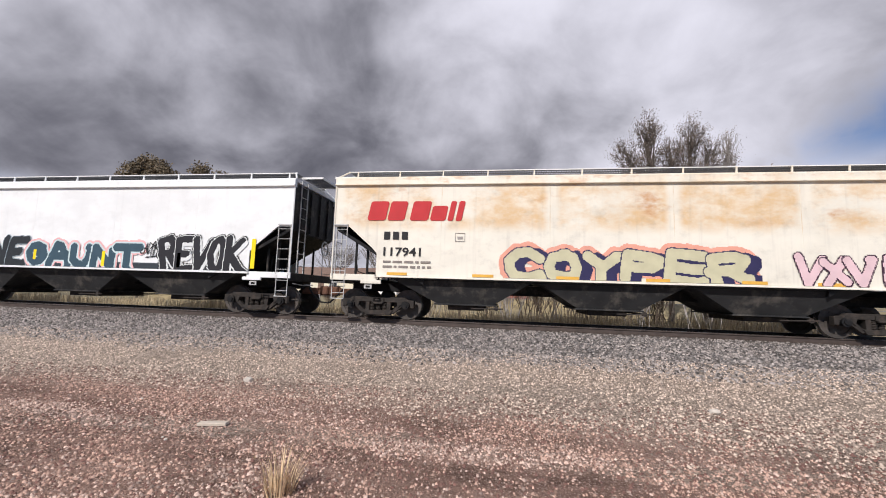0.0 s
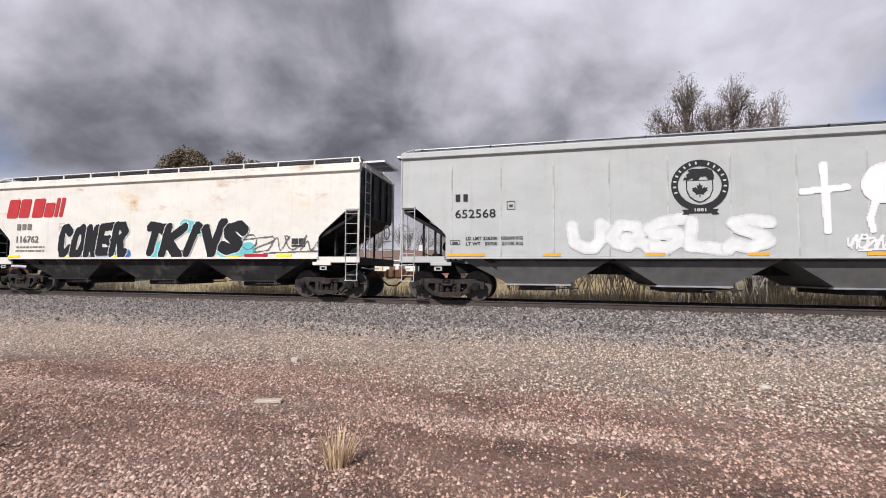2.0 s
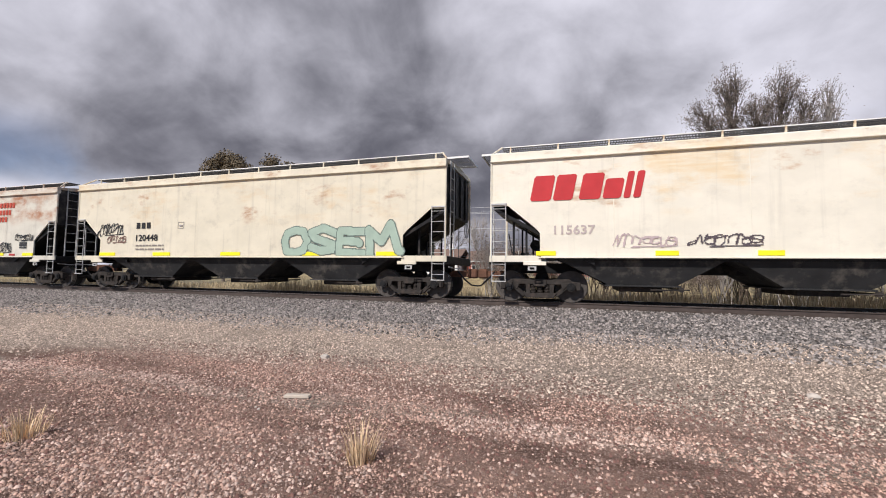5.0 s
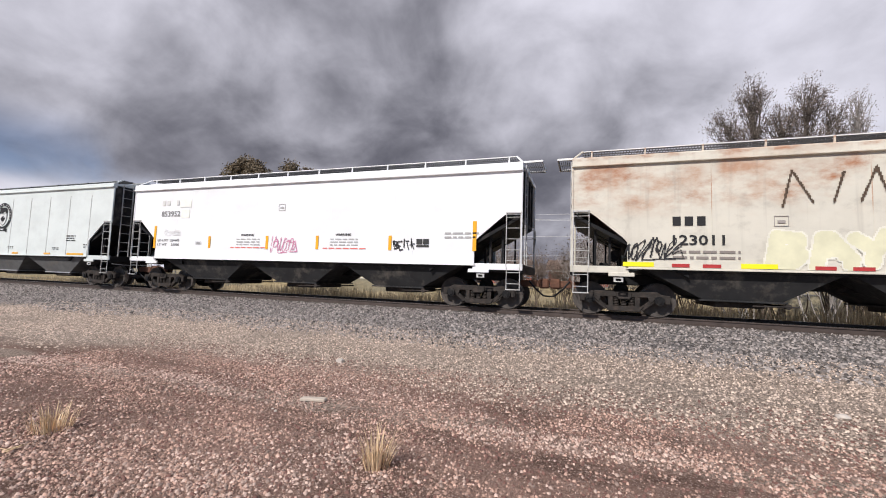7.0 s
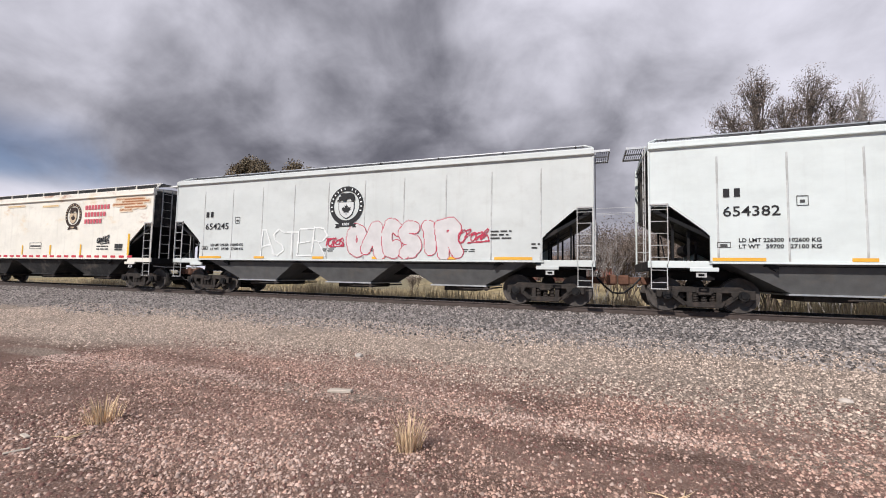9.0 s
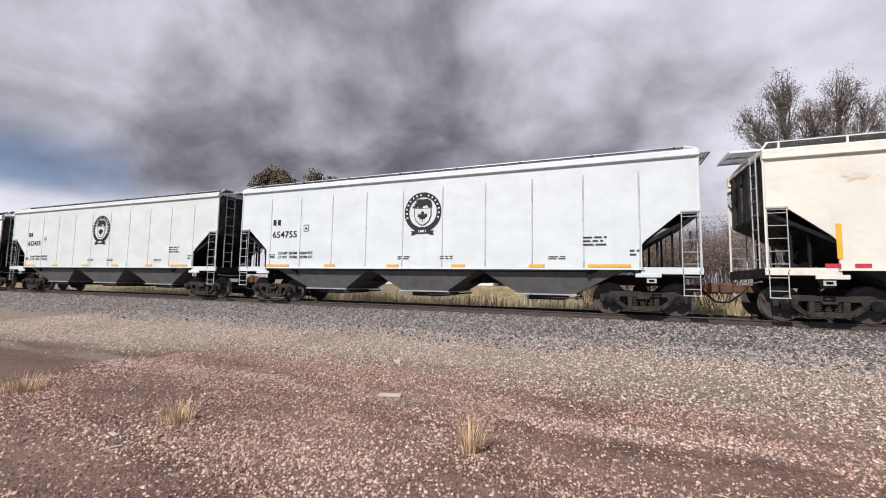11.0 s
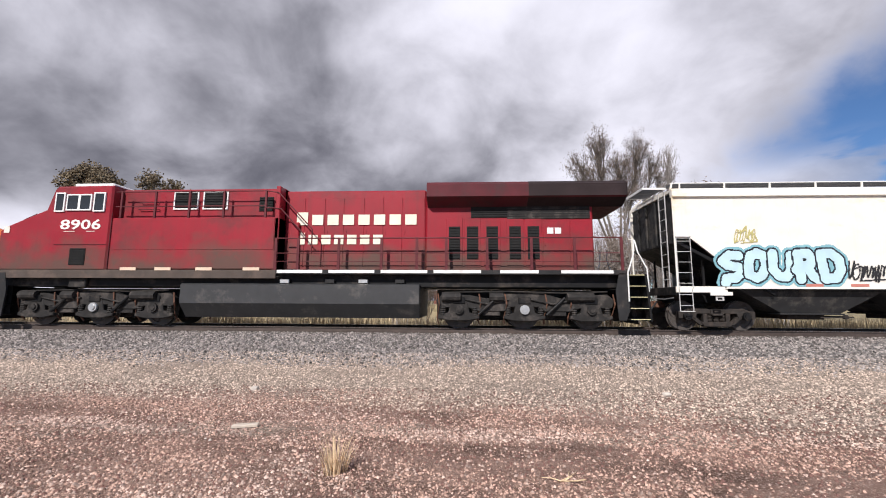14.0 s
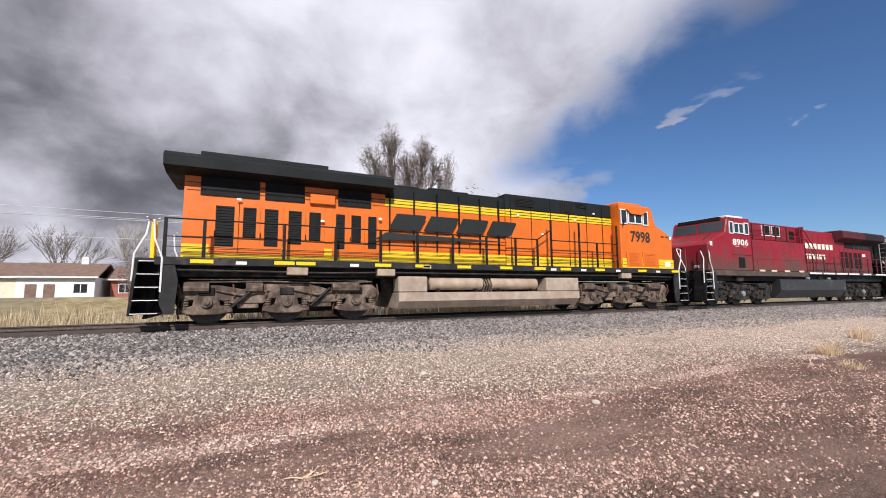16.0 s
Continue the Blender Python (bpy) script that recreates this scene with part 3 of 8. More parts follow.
def build_hopper(kind, paint, roof_paint):
    """kind 'ribbed': vertical side posts, low roof walk. kind 'smooth': plain curved side, railed roof walk."""
    car = empty("covered_hopper_car")
    L = HALF
    lip = 4.42 if kind == "ribbed" else 4.31
    for s in (-1, 1):
        bm = B()
        y0, y1 = sorted((s * (SIDE_Y - 0.05), s * SIDE_Y))
        prism(bm, side_outline(top=lip + 0.02), y0, y1)
        part("side_sheet", bm, paint, car)
        bm = B()
        prism(bm, ((s * 1.60, lip), (s * 1.69, lip + 0.015), (s * 1.69, lip + 0.05), (s * 1.645, lip + 0.065), (s * 1.645, 4.585), (s * 1.60, 4.63), (s * 1.50, 4.63), (s * 1.50, lip))[::s], -L - 0.02, L + 0.02, "x")
        part("eave", bm, roof_paint, car)
        bm = B()
        prism(bm, ((s * 1.50, 1.30), (s * 1.665, 1.30), (s * 1.665, 1.325), (s * 1.61, 1.335), (s * 1.61, 1.358), (s * 1.50, 1.358))[::s], -L + 1.38, L - 1.38, "x")
        part("side_sill", bm, paint, car)
        # black strip below the sill, drawn in place of the sill's shadow
        bm = B()
        bx(bm, -L + 2.6, L - 2.6, min(s * 1.40, s * 1.46), max(s * 1.40, s * 1.46), 1.23, 1.30)
        part("lower_sill", bm, M_BLACK, car)
    # side posts or plain seams
    posts = [1.60 + 1.50 * k for k in range(10)] if kind == "ribbed" else [3.4, 6.6, 9.95, 13.1]
    wide, proud = (0.020, 0.014) if kind == "ribbed" else (0.010, 0.004)
    bm = B()
    prism(bm, ((-wide * 1.3, -SIDE_Y + 0.001), (-wide * 0.6, -SIDE_Y - proud), (wide * 0.6, -SIDE_Y - proud), (wide * 1.3, -SIDE_Y + 0.001)), 1.37, 4.12 if kind == "ribbed" else 4.29, "z")
    # ribbed cars: posts in mottled grey, darker than the side paint
    rib = mesh_of(bm, "side_post", M_SEAM if kind == "ribbed" else paint)
    for x in posts:
        ob = part("side_post", rib, None, car)
        ob.location.x = x - L
        if ob.location.x > L - 1.45 or ob.location.x < -L + 1.45:
            ob.scale.z = 1
    # roof
    bm = B()
    prism(bm, ((-1.52, 4.60), (-0.9, 4.70), (0, 4.74), (0.9, 4.70), (1.52, 4.60), (1.52, 4.52), (-1.52, 4.52)), -L, L, "x")
    part("roof", bm, roof_paint, car)
    bm = B()
    for k in range(4):
        x = -6.0 + 4.0 * k
        bx(bm, x - 1.75, x + 1.75, -0.42, 0.42, 4.735, 4.83, 0.03)
    part("hatch_cover", bm, roof_paint, car)
    high = kind == "smooth"
    zt = 4.99 if high else 4.86
    bm = B()
    for s in (-1, 1):
        grating(bm, -L + 0.25, L - 0.25, s * 1.08 if s > 0 else -1.08, s * 0.62 if s > 0 else -0.62, zt, 0.075)
    for d in (-1, 1):
        grating(bm, d * (L + 0.10) - 0.36, d * (L + 0.10) + 0.36, -0.62, 0.62, zt - 0.05, 0.06)
    part("roof_walk", bm, M_GRATE, car)
    bm = B()
    for s in (-1, 1):
        bx(bm, -L + 0.22, L - 0.22, s * 1.095 - 0.014, s * 1.095 + 0.014, zt - 0.012, zt + 0.018)
    for d in (-1, 1):
        for y in (-0.66, 0.66):
            bx(bm, min(d * (L - 0.3), d * (L + 0.5)), max(d * (L - 0.3), d * (L + 0.5)), y - 0.02, y + 0.02, zt - 0.10, zt - 0.03)
        bx(bm, d * (L + 0.48) - 0.015, d * (L + 0.48) + 0.015, -0.66, 0.66, zt - 0.11, zt - 0.02)
    part("walk_edge", bm, M_WHITE if high else M_GALV, car)
    bm = B()
    prism(bm, ((-0.035, 4.62), (0.020, 4.62), (0.028, zt - 0.03), (-0.004, zt - 0.03)), -0.02, 0.02)
    post = mesh_of(bm, "walk_support", paint if high else M_BLACK)
    for s in (-1, 1):
        k = 12 if high else 8
        for i in range(k):
            ob = part("walk_support", post, None, car)
            ob.location = (-L + 0.5 + (2 * L - 1.0) * i / (k - 1), s * 1.12, 0.03)
    # ends
    for d in (-1, 1):
        bm = B()
        x0, x1 = sorted((d * (L - 0.06), d * (L - 0.10)))
        prism(bm, ((-1.55, 2.75), (1.55, 2.75), (1.55, 4.5), (-1.55, 4.5)), x0, x1, "x")
        for y in (-1.0, -0.35, 0.35, 1.0):
            bx(bm, min(d * (L - 0.05), d * (L - 0.0)), max(d * (L - 0.05), d * (L - 0.0)), y - 0.05, y + 0.05, 2.78, 4.45, 0.01)
        # end sheets carry their shade as dark grey in place of the car paint
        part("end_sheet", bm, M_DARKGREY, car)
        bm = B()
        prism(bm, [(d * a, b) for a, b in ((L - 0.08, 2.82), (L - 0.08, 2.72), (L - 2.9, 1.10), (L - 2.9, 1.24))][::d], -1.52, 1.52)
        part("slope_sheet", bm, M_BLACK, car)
        for y in (-0.47, 0.47):
            bm = B()
            prism(bm, [(d * a, b) for a, b in ((L - 0.60, 2.40), (L - 0.52, 2.44), (L - 1.30, 1.95), (L - 1.30, 1.3), (L - 1.36, 1.3), (L - 1.36, 1.98))][::d], y - 0.03, y + 0.03)
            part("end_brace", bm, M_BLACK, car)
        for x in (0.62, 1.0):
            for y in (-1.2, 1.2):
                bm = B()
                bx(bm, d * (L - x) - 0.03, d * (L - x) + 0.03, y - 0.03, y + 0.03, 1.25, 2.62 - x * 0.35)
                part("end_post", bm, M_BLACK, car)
        bm = B()
        bx(bm, min(d * (L - 1.42), d * (L + 0.04)), max(d * (L - 1.42), d * (L + 0.04)), -1.5, 1.5, 1.14, 1.24, 0.01)
        bx(bm, min(d * (L - 0.04), d * (L + 0.06)), max(d * (L - 0.04), d * (L + 0.06)), -1.56, 1.56, 1.10, 1.36, 0.01)
        part("end_platform", bm, M_BLACK, car)
        for s in (-1, 1):
            bm = B()
            y = s * 1.58
            bx(bm, min(d * (L - 1.46), d * (L + 0.05)), max(d * (L - 1.46), d * (L + 0.05)), y - 0.03, y + 0.03, 1.18, 1.37, 0.01)
            bx(bm, min(d * (L - 1.60), d * (L - 0.95)), max(d * (L - 1.60), d * (L - 0.95)), y - 0.04, y + 0.02, 1.09, 1.20, 0.01)
            part("bolster_plate", bm, paint, car)
            bm = B()
            for q in ((-0.12, 0.12, 1.03, 1.06), (-0.12, 0.12, 0.94, 0.965), (-0.12, -0.07, 0.965, 1.03), (0.07, 0.12, 0.965, 1.03)):
                bx(bm, d * (L - 1.20) + q[0], d * (L - 1.20) + q[1], y - 0.055, y - 0.03, q[2], q[3])
            part("jacking_pad", bm, M_OFFWHITE, car)
            bm = B()
            tube(bm, [(d * (L + 0.0), s * 1.6, 1.3), (d * (L + 0.0), s * 1.6, 4.40), (d * (L - 0.02), s * 1.5, 4.66), (d * (L - 0.25), s * 1.15, zt - 0.01)], 0.030, 6)
            part("corner_post", bm, paint, car)
            bm = B()
            ladder(bm, d * (L - 0.02), d * (L - 0.44), s * 1.625, 1.30, 2.92, 5)
            bx(bm, min(d * (L - 0.46), d * (L)), max(d * (L - 0.46), d * (L)), s * 1.625 - 0.02, s * 1.625 + 0.02, 2.88, 2.92)
            part("side_ladder", bm, M_OFFWHITE, car)
            bm = B()
            ladder(bm, d * (L - 0.03), d * (L - 0.42), s * 1.60, 0.62, 1.28, 2)
            bx(bm, min(d * (L - 0.44), d * (L - 0.01)), max(d * (L - 0.44), d * (L - 0.01)), s * 1.60 - 0.05, s * 1.60 + 0.02, 0.60, 0.625)
            part("step_ladder", bm, M_OFFWHITE, car)
        bm = B()
        for y in (-1.25, -0.83):
            bx(bm, d * (L + 0.06) - 0.012, d * (L + 0.06) + 0.012, y - 0.02, y + 0.02, 1.36, 4.62)
        for k in range(8):
            tube(bm, [(d * (L + 0.06), -1.25, 1.6 + 0.4 * k), (d * (L + 0.06), -0.83, 1.6 + 0.4 * k)], 0.014, 5)
        part("end_ladder", bm, M_OFFWHITE, car)
        # coupler and hose
        bm = B()
        bx(bm, min(d * (L - 0.3), d * (L + 0.42)), max(d * (L - 0.3), d * (L + 0.42)), -0.11, 0.11, 0.70, 0.92, 0.02)
        bx(bm, min(d * (L + 0.38), d * (L + 0.70)), max(d * (L + 0.38), d * (L + 0.70)), -0.19, 0.17, 0.66, 0.98, 0.05)
        part("coupler", bm, M_RUSTY, car)
        bm = B()
        tube(bm, [(d * (L + 0.1), -0.38, 0.9), (d * (L + 0.30), -0.42, 0.66), (d * (L + 0.55), -0.36, 0.44), (d * (L + 0.71), -0.30, 0.42)], 0.03, 6)
        part("air_hose", bm, M_BLACK, car)
        bm = B()
        tube(bm, [(d * (L + 0.10), -1.5, 1.02), (d * (L + 0.14), -1.0, 0.98), (d * (L + 0.14), -0.2, 1.0)], 0.016, 5)
        part("uncoupling_lever", bm, M_GALV, car)
    bm = B()
    disc(bm, (L + 0.14, 0.55, 2.35), 0.24, 0.28, -0.015, 0.015, 20, "x")
    for a in range(4):
        tube(bm, [(L + 0.14, 0.55, 2.35), (L + 0.14, 0.55 + 0.26 * math.cos(a * 1.571), 2.35 + 0.26 * math.sin(a * 1.571))], 0.012, 5)
    part("brake_wheel", bm, M_GALV, car)
    # underside
    bm = B()
    bx(bm, -L + 0.2, L - 0.2, -0.28, 0.28, 0.86, 1.18, 0.02)
    part("centre_sill", bm, M_BLACK, car)
    for k in (-1, 0, 1):
        xc = k * 4.15
        bm = B()
        l0, r0 = (2.3 if k == -1 else 2.07), (2.3 if k == 1 else 2.07)
        top = [(xc - l0, -1.48), (xc + r0, -1.48), (xc + r0, 1.48), (xc - l0, 1.48)]
        low = [(xc - 0.86, -1.18), (xc + 0.86, -1.18), (xc + 0.86, 1.18), (xc - 0.86, 1.18)]
        a = [bm.verts.new((x, y, 1.31)) for x, y in top]
        b = [bm.verts.new((x, y, 0.56)) for x, y in low]
        bm.faces.new(b[::-1])
        bm.faces.new(a)
        for i in range(4):
            bm.faces.new((a[i], b[i], b[(i + 1) % 4], a[(i + 1) % 4]))
        bmesh.ops.recalc_face_normals(bm, faces=bm.faces)
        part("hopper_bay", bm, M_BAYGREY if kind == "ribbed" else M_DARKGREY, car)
        bm = B()
        bx(bm, xc - 0.95, xc + 0.95, -1.24, 1.24, 0.52, 0.565, 0.005)
        part("outlet_rim", bm, M_GALV if kind == "ribbed" else M_DARKGREY, car)
        bm = B()
        bx(bm, xc - 0.55, xc + 0.55, -1.0, 1.0, 0.37, 0.52, 0.02)
        tube(bm, [(xc + 0.95, -1.25, 0.46), (xc + 0.95, 1.25, 0.46)], 0.03, 6)
        disc(bm, (xc + 0.95, -1.25, 0.46), 0.0, 0.07, -0.04, 0.04, 8)
        tube(bm, [(xc + 0.2, -1.28, 0.44), (xc + 1.15, -1.28, 0.46)], 0.022, 6)
        part("outlet_gate", bm, M_TRUCK, car)
    bm = B()
    disc(bm, (-L + 1.2, 0.1, 1.75), 0, 0.17, -0.45, 0.45, 14)
    bx(bm, -L + 0.75, -L + 1.0, -0.6, -0.3, 1.25, 1.5, 0.02)
    tube(bm, [(-L + 0.9, -0.4, 1.35), (-L + 0.5, -0.7, 1.5), (-L + 0.4, -0.7, 2.1)], 0.02, 6)
    part("air_reservoir", bm, M_BLACK, car)
    if kind == "smooth":
        # the smooth-sided cars stand lower
        for me in {o.data for o in car.children}:
            for v in me.vertices:
                if v.co.z > 3.0:
                    v.co.z = 3.0 + (v.co.z - 3.0) * 0.88
    return car


def add_trucks(car, truck, offset):
    """Two copies of the freight truck under a car, the truck a part with its own sub-parts."""
    for d in (-1, 1):
        t = copy_thing(truck, pose(d * offset, 0, 0))
        t.parent = car
        for w in t.children:
            if w.name.startswith("wheelset"):
                SPINNING.append((w, spin_rows(w.location.x, 0.46, 0.46)))


def dress(car, paint, eave_paint=None):
    """The car's own paint on the parts that carry it."""
    for o in car.children:
        base = o.name.split(".")[0]
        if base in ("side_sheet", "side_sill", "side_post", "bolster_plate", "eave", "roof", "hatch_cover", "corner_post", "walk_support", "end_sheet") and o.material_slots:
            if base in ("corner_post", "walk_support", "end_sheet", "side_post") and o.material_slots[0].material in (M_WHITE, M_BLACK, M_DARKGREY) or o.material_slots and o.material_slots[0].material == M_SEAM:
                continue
            o.material_slots[0].link = "OBJECT"
            o.material_slots[0].material = (eave_paint or paint) if base in ("eave", "roof", "hatch_cover") else paint


# ---------- lettering and paint on the sides ----------
FACE = -SIDE_Y - 0.018
INKS, LAYER = {}, {}


def ink(color, rough=0.65):
    key = tuple(round(c, 3) for c in color)
    if key not in INKS:
        INKS[key] = mat("paint", color, rough, vary=0.10, scale=2.5, spec=0.2)
    return INKS[key]


def lettering(car, text, x, z, height, color, width=None, y=FACE, shear=0.0, label="", name="lettering", bold=1.0):
    """Painted characters, left edge at x, baseline z."""
    cu = bpy.data.curves.new("lettering", "FONT")
    cu.body, cu.size, cu.extrude, cu.resolution_u, cu.shear, cu.offset = text, height / 0.69, 0.002, 2, shear, 0.008 * bold * height / 0.3
    ob = bpy.data.objects.new("lettering", cu)
    scene.collection.objects.link(ob)
    bpy.context.view_layer.update()
    me = bpy.data.meshes.new_from_object(ob.evaluated_get(bpy.context.evaluated_depsgraph_get()))
    bpy.data.objects.remove(ob)
    bpy.data.curves.remove(cu)
    me.name = "lettering"
    me.materials.clear()
    me.materials.append(ink(color))
    co = [v.co for v in me.vertices]
    x0, x1 = min(c.x for c in co), max(c.x for c in co)
    k = (width / (x1 - x0)) if width else 1.0
    me.transform(Matrix.Translation((x, y, z)) @ Matrix.Rotation(radians(90), 4, "X") @ Matrix.Diagonal((k, 1, 1, 1)) @ Matrix.Translation((-x0, 0, 0)))
    return part(name, me, None, car, label)


def bars(car, boxes, color, y=FACE, shear=0.0, name="marking", label=""):
    """Plain blocks (x0, x1, z0, z1) in one colour on the side."""
    if (name.endswith("_bar") or name in ("owner_mark", "stencil")) and len(boxes) > 1:
        for q in boxes:
            bars(car, [q], color, y, shear, name, label)
        return None
    bm = B()
    for x0, x1, z0, z1 in boxes:
        s = shear * (z1 - z0)
        prism(bm, ((x0, z0), (x1, z0), (x1 + s, z1), (x0 + s, z1)), y - 0.002, y + 0.003)
    return part(name, bm, ink(color), car, label)


def word_blocks(car, x0, x1, z0, z1, n, color, shear=0.0, gaps=(), y=FACE, label="", first=1.0):
    """A name as a row of plain blocks of its size and colour."""
    step = (x1 - x0) / n
    for k in range(n):
        if k in gaps:
            continue
        out = []
        top = z1 if k == 0 or first == 1.0 else z0 + (z1 - z0) * first
        a, b = x0 + k * step + step * 0.07, x0 + (k + 1) * step - step * 0.07
        out += [(a + (b - a) * 0.08, b - (b - a) * 0.08, z0, top)]
        bars(car, out, color, y, shear, "nameplate_block", label)


def slanted_name(car, x0, x1, z0, z1, color, label=""):
    """A slanted two-word name as plain round-cornered blocks of its letters' widths and heights."""
    w, h = x1 - x0, z1 - z0
    for a, b, k in ((0.0, 0.19, 1.0), (0.21, 0.385, 1.0), (0.44, 0.625, 1.0), (0.645, 0.80, 0.76), (0.82, 0.875, 1.0), (0.90, 0.96, 1.0)):
        c, r = h * k, min(0.05, (b - a) * w * 0.2)
        q = [(a * w, r), (a * w + r, 0), (b * w - r, 0), (b * w, r), (b * w, c - r), (b * w - r, c), (a * w + r, c), (a * w, c - r)]
        bm = B()
        prism(bm, [(x0 + u + 0.2 * v, z0 + v) for u, v in q], FACE - 0.002, FACE + 0.003)
        part("nameplate_block", bm, ink(color), car, label)


def text_lines(car, x0, x1, z0, z1, rows, color=(0.05, 0.05, 0.05), seed=1):
    """Small stencilling as plain bars."""
    rnd = random.Random(seed)
    out = []
    h = (z1 - z0) / rows
    for r in range(rows):
        x = x0
        while x < x1 - 0.05:
            w = min(rnd.uniform(0.08, 0.34), x1 - x)
            out.append((x, x + w, z0 + r * h + h * 0.3, z0 + r * h + h * 0.72))
            x += w + 0.06
    return bars(car, out, color, name="stencil", label="")


STROKES = {
    "A": "0,0 4,10 6,10 10,0/2,4 8,4", "B": "1,0 1,10 7,10 8,8 6,5 1,5/6,5 9,3 7,0 1,0", "C": "9,8 6,10 3,10 1,7 1,3 3,0 6,0 9,2",
    "D": "1,0 1,10 6,10 9,7 9,3 6,0 1,0", "E": "9,10 1,10 1,0 9,0/1,5 7,5", "F": "9,10 1,10 1,0/1,5 7,5", "G": "9,8 6,10 3,10 1,7 1,3 3,0 7,0 9,3 9,5 6,5",
    "I": "5,0 5,10", "K": "1,0 1,10/9,10 2,5 9,0", "M": "0,0 1,10 5,4 9,10 10,0", "N": "1,0 1,10 9,0 9,10", "O": "5,10 2,9 1,5 2,1 5,0 8,1 9,5 8,9 5,10",
    "P": "1,0 1,10 7,10 9,8 7,5 1,5", "R": "1,0 1,10 7,10 9,8 7,5 1,5/5,5 9,0", "S": "9,9 5,10 1,8 2,6 8,4 9,2 5,0 1,1", "T": "0,10 10,10/5,10 5,0",
    "U": "1,10 1,3 4,0 7,0 9,3 9,10", "V": "0,10 5,0 10,10", "W": "0,10 2,0 5,7 8,0 10,10", "Y": "1,10 5,5 9,10/5,5 5,0", "H": "1,0 1,10/9,10 9,0/1,5 9,5",
    "L": "1,10 1,0 9,0", "Z": "1,10 9,10 1,0 9,0", "X": "1,10 9,0/9,10 1,0", "Q": "1,5 4,9 8,8 9,4 5,1 2,2 1,5/5,4 10,0",
}


def graffiti(car, glyphs, x0, x1, z0, z1, fill, line, halo=None, w=0.11, o=0.05, h=0.0, seed=1, lean=0.0, cell=0.028, label="", drop=None, sink=None, sharp=0.0):
    """Spray-painted letters: thick strokes with an outline and a halo, laid as a fine flat skin on the side."""
    rnd = random.Random(seed)
    segs, owner = [], []
    n = len(glyphs)
    pitch = (x1 - x0) / n
    m = w + o
    for i, g in enumerate(glyphs):
        cx, cz = x0 + (i + 0.5) * pitch, (z0 + z1) / 2 + rnd.uniform(-0.04, 0.04)
        sx, sz = (pitch * rnd.uniform(1.06, 1.26) - 1.2 * m) / 10, (z1 - z0 - 2 * m) * rnd.uniform(0.86, 1.04) / 10
        turn = radians(rnd.uniform(-11, 11))
        kick = rnd.uniform(0.02, 0.06)
        for stroke in STROKES[g].split("/"):
            pts = []
            for pair in stroke.split():
                a, b = (float(v) for v in pair.split(","))
                a, b = (a - 5) * sx + rnd.uniform(-kick, kick), (b - 5) * sz + rnd.uniform(-kick, kick)
                a += lean * b
                pts.append((cx + a * math.cos(turn) - b * math.sin(turn), cz + a * math.sin(turn) + b * math.cos(turn)))
            if w and rnd.random() < 0.7:
                (ax, az), (bx_, bz) = pts[-2], pts[-1]
                pts.append((bx_ + (bx_ - ax) * 0.12 + rnd.uniform(-0.10, 0.14), bz + rnd.uniform(-0.16, 0.05)))
            segs += list(zip(pts, pts[1:]))
            owner += [i] * (len(pts) - 1)
    return skin(car, segs, fill, line, halo, w, o, h, cell, label, drop, (1.372, 4.28) if sink is None else sink, owner=owner, sharp=sharp)


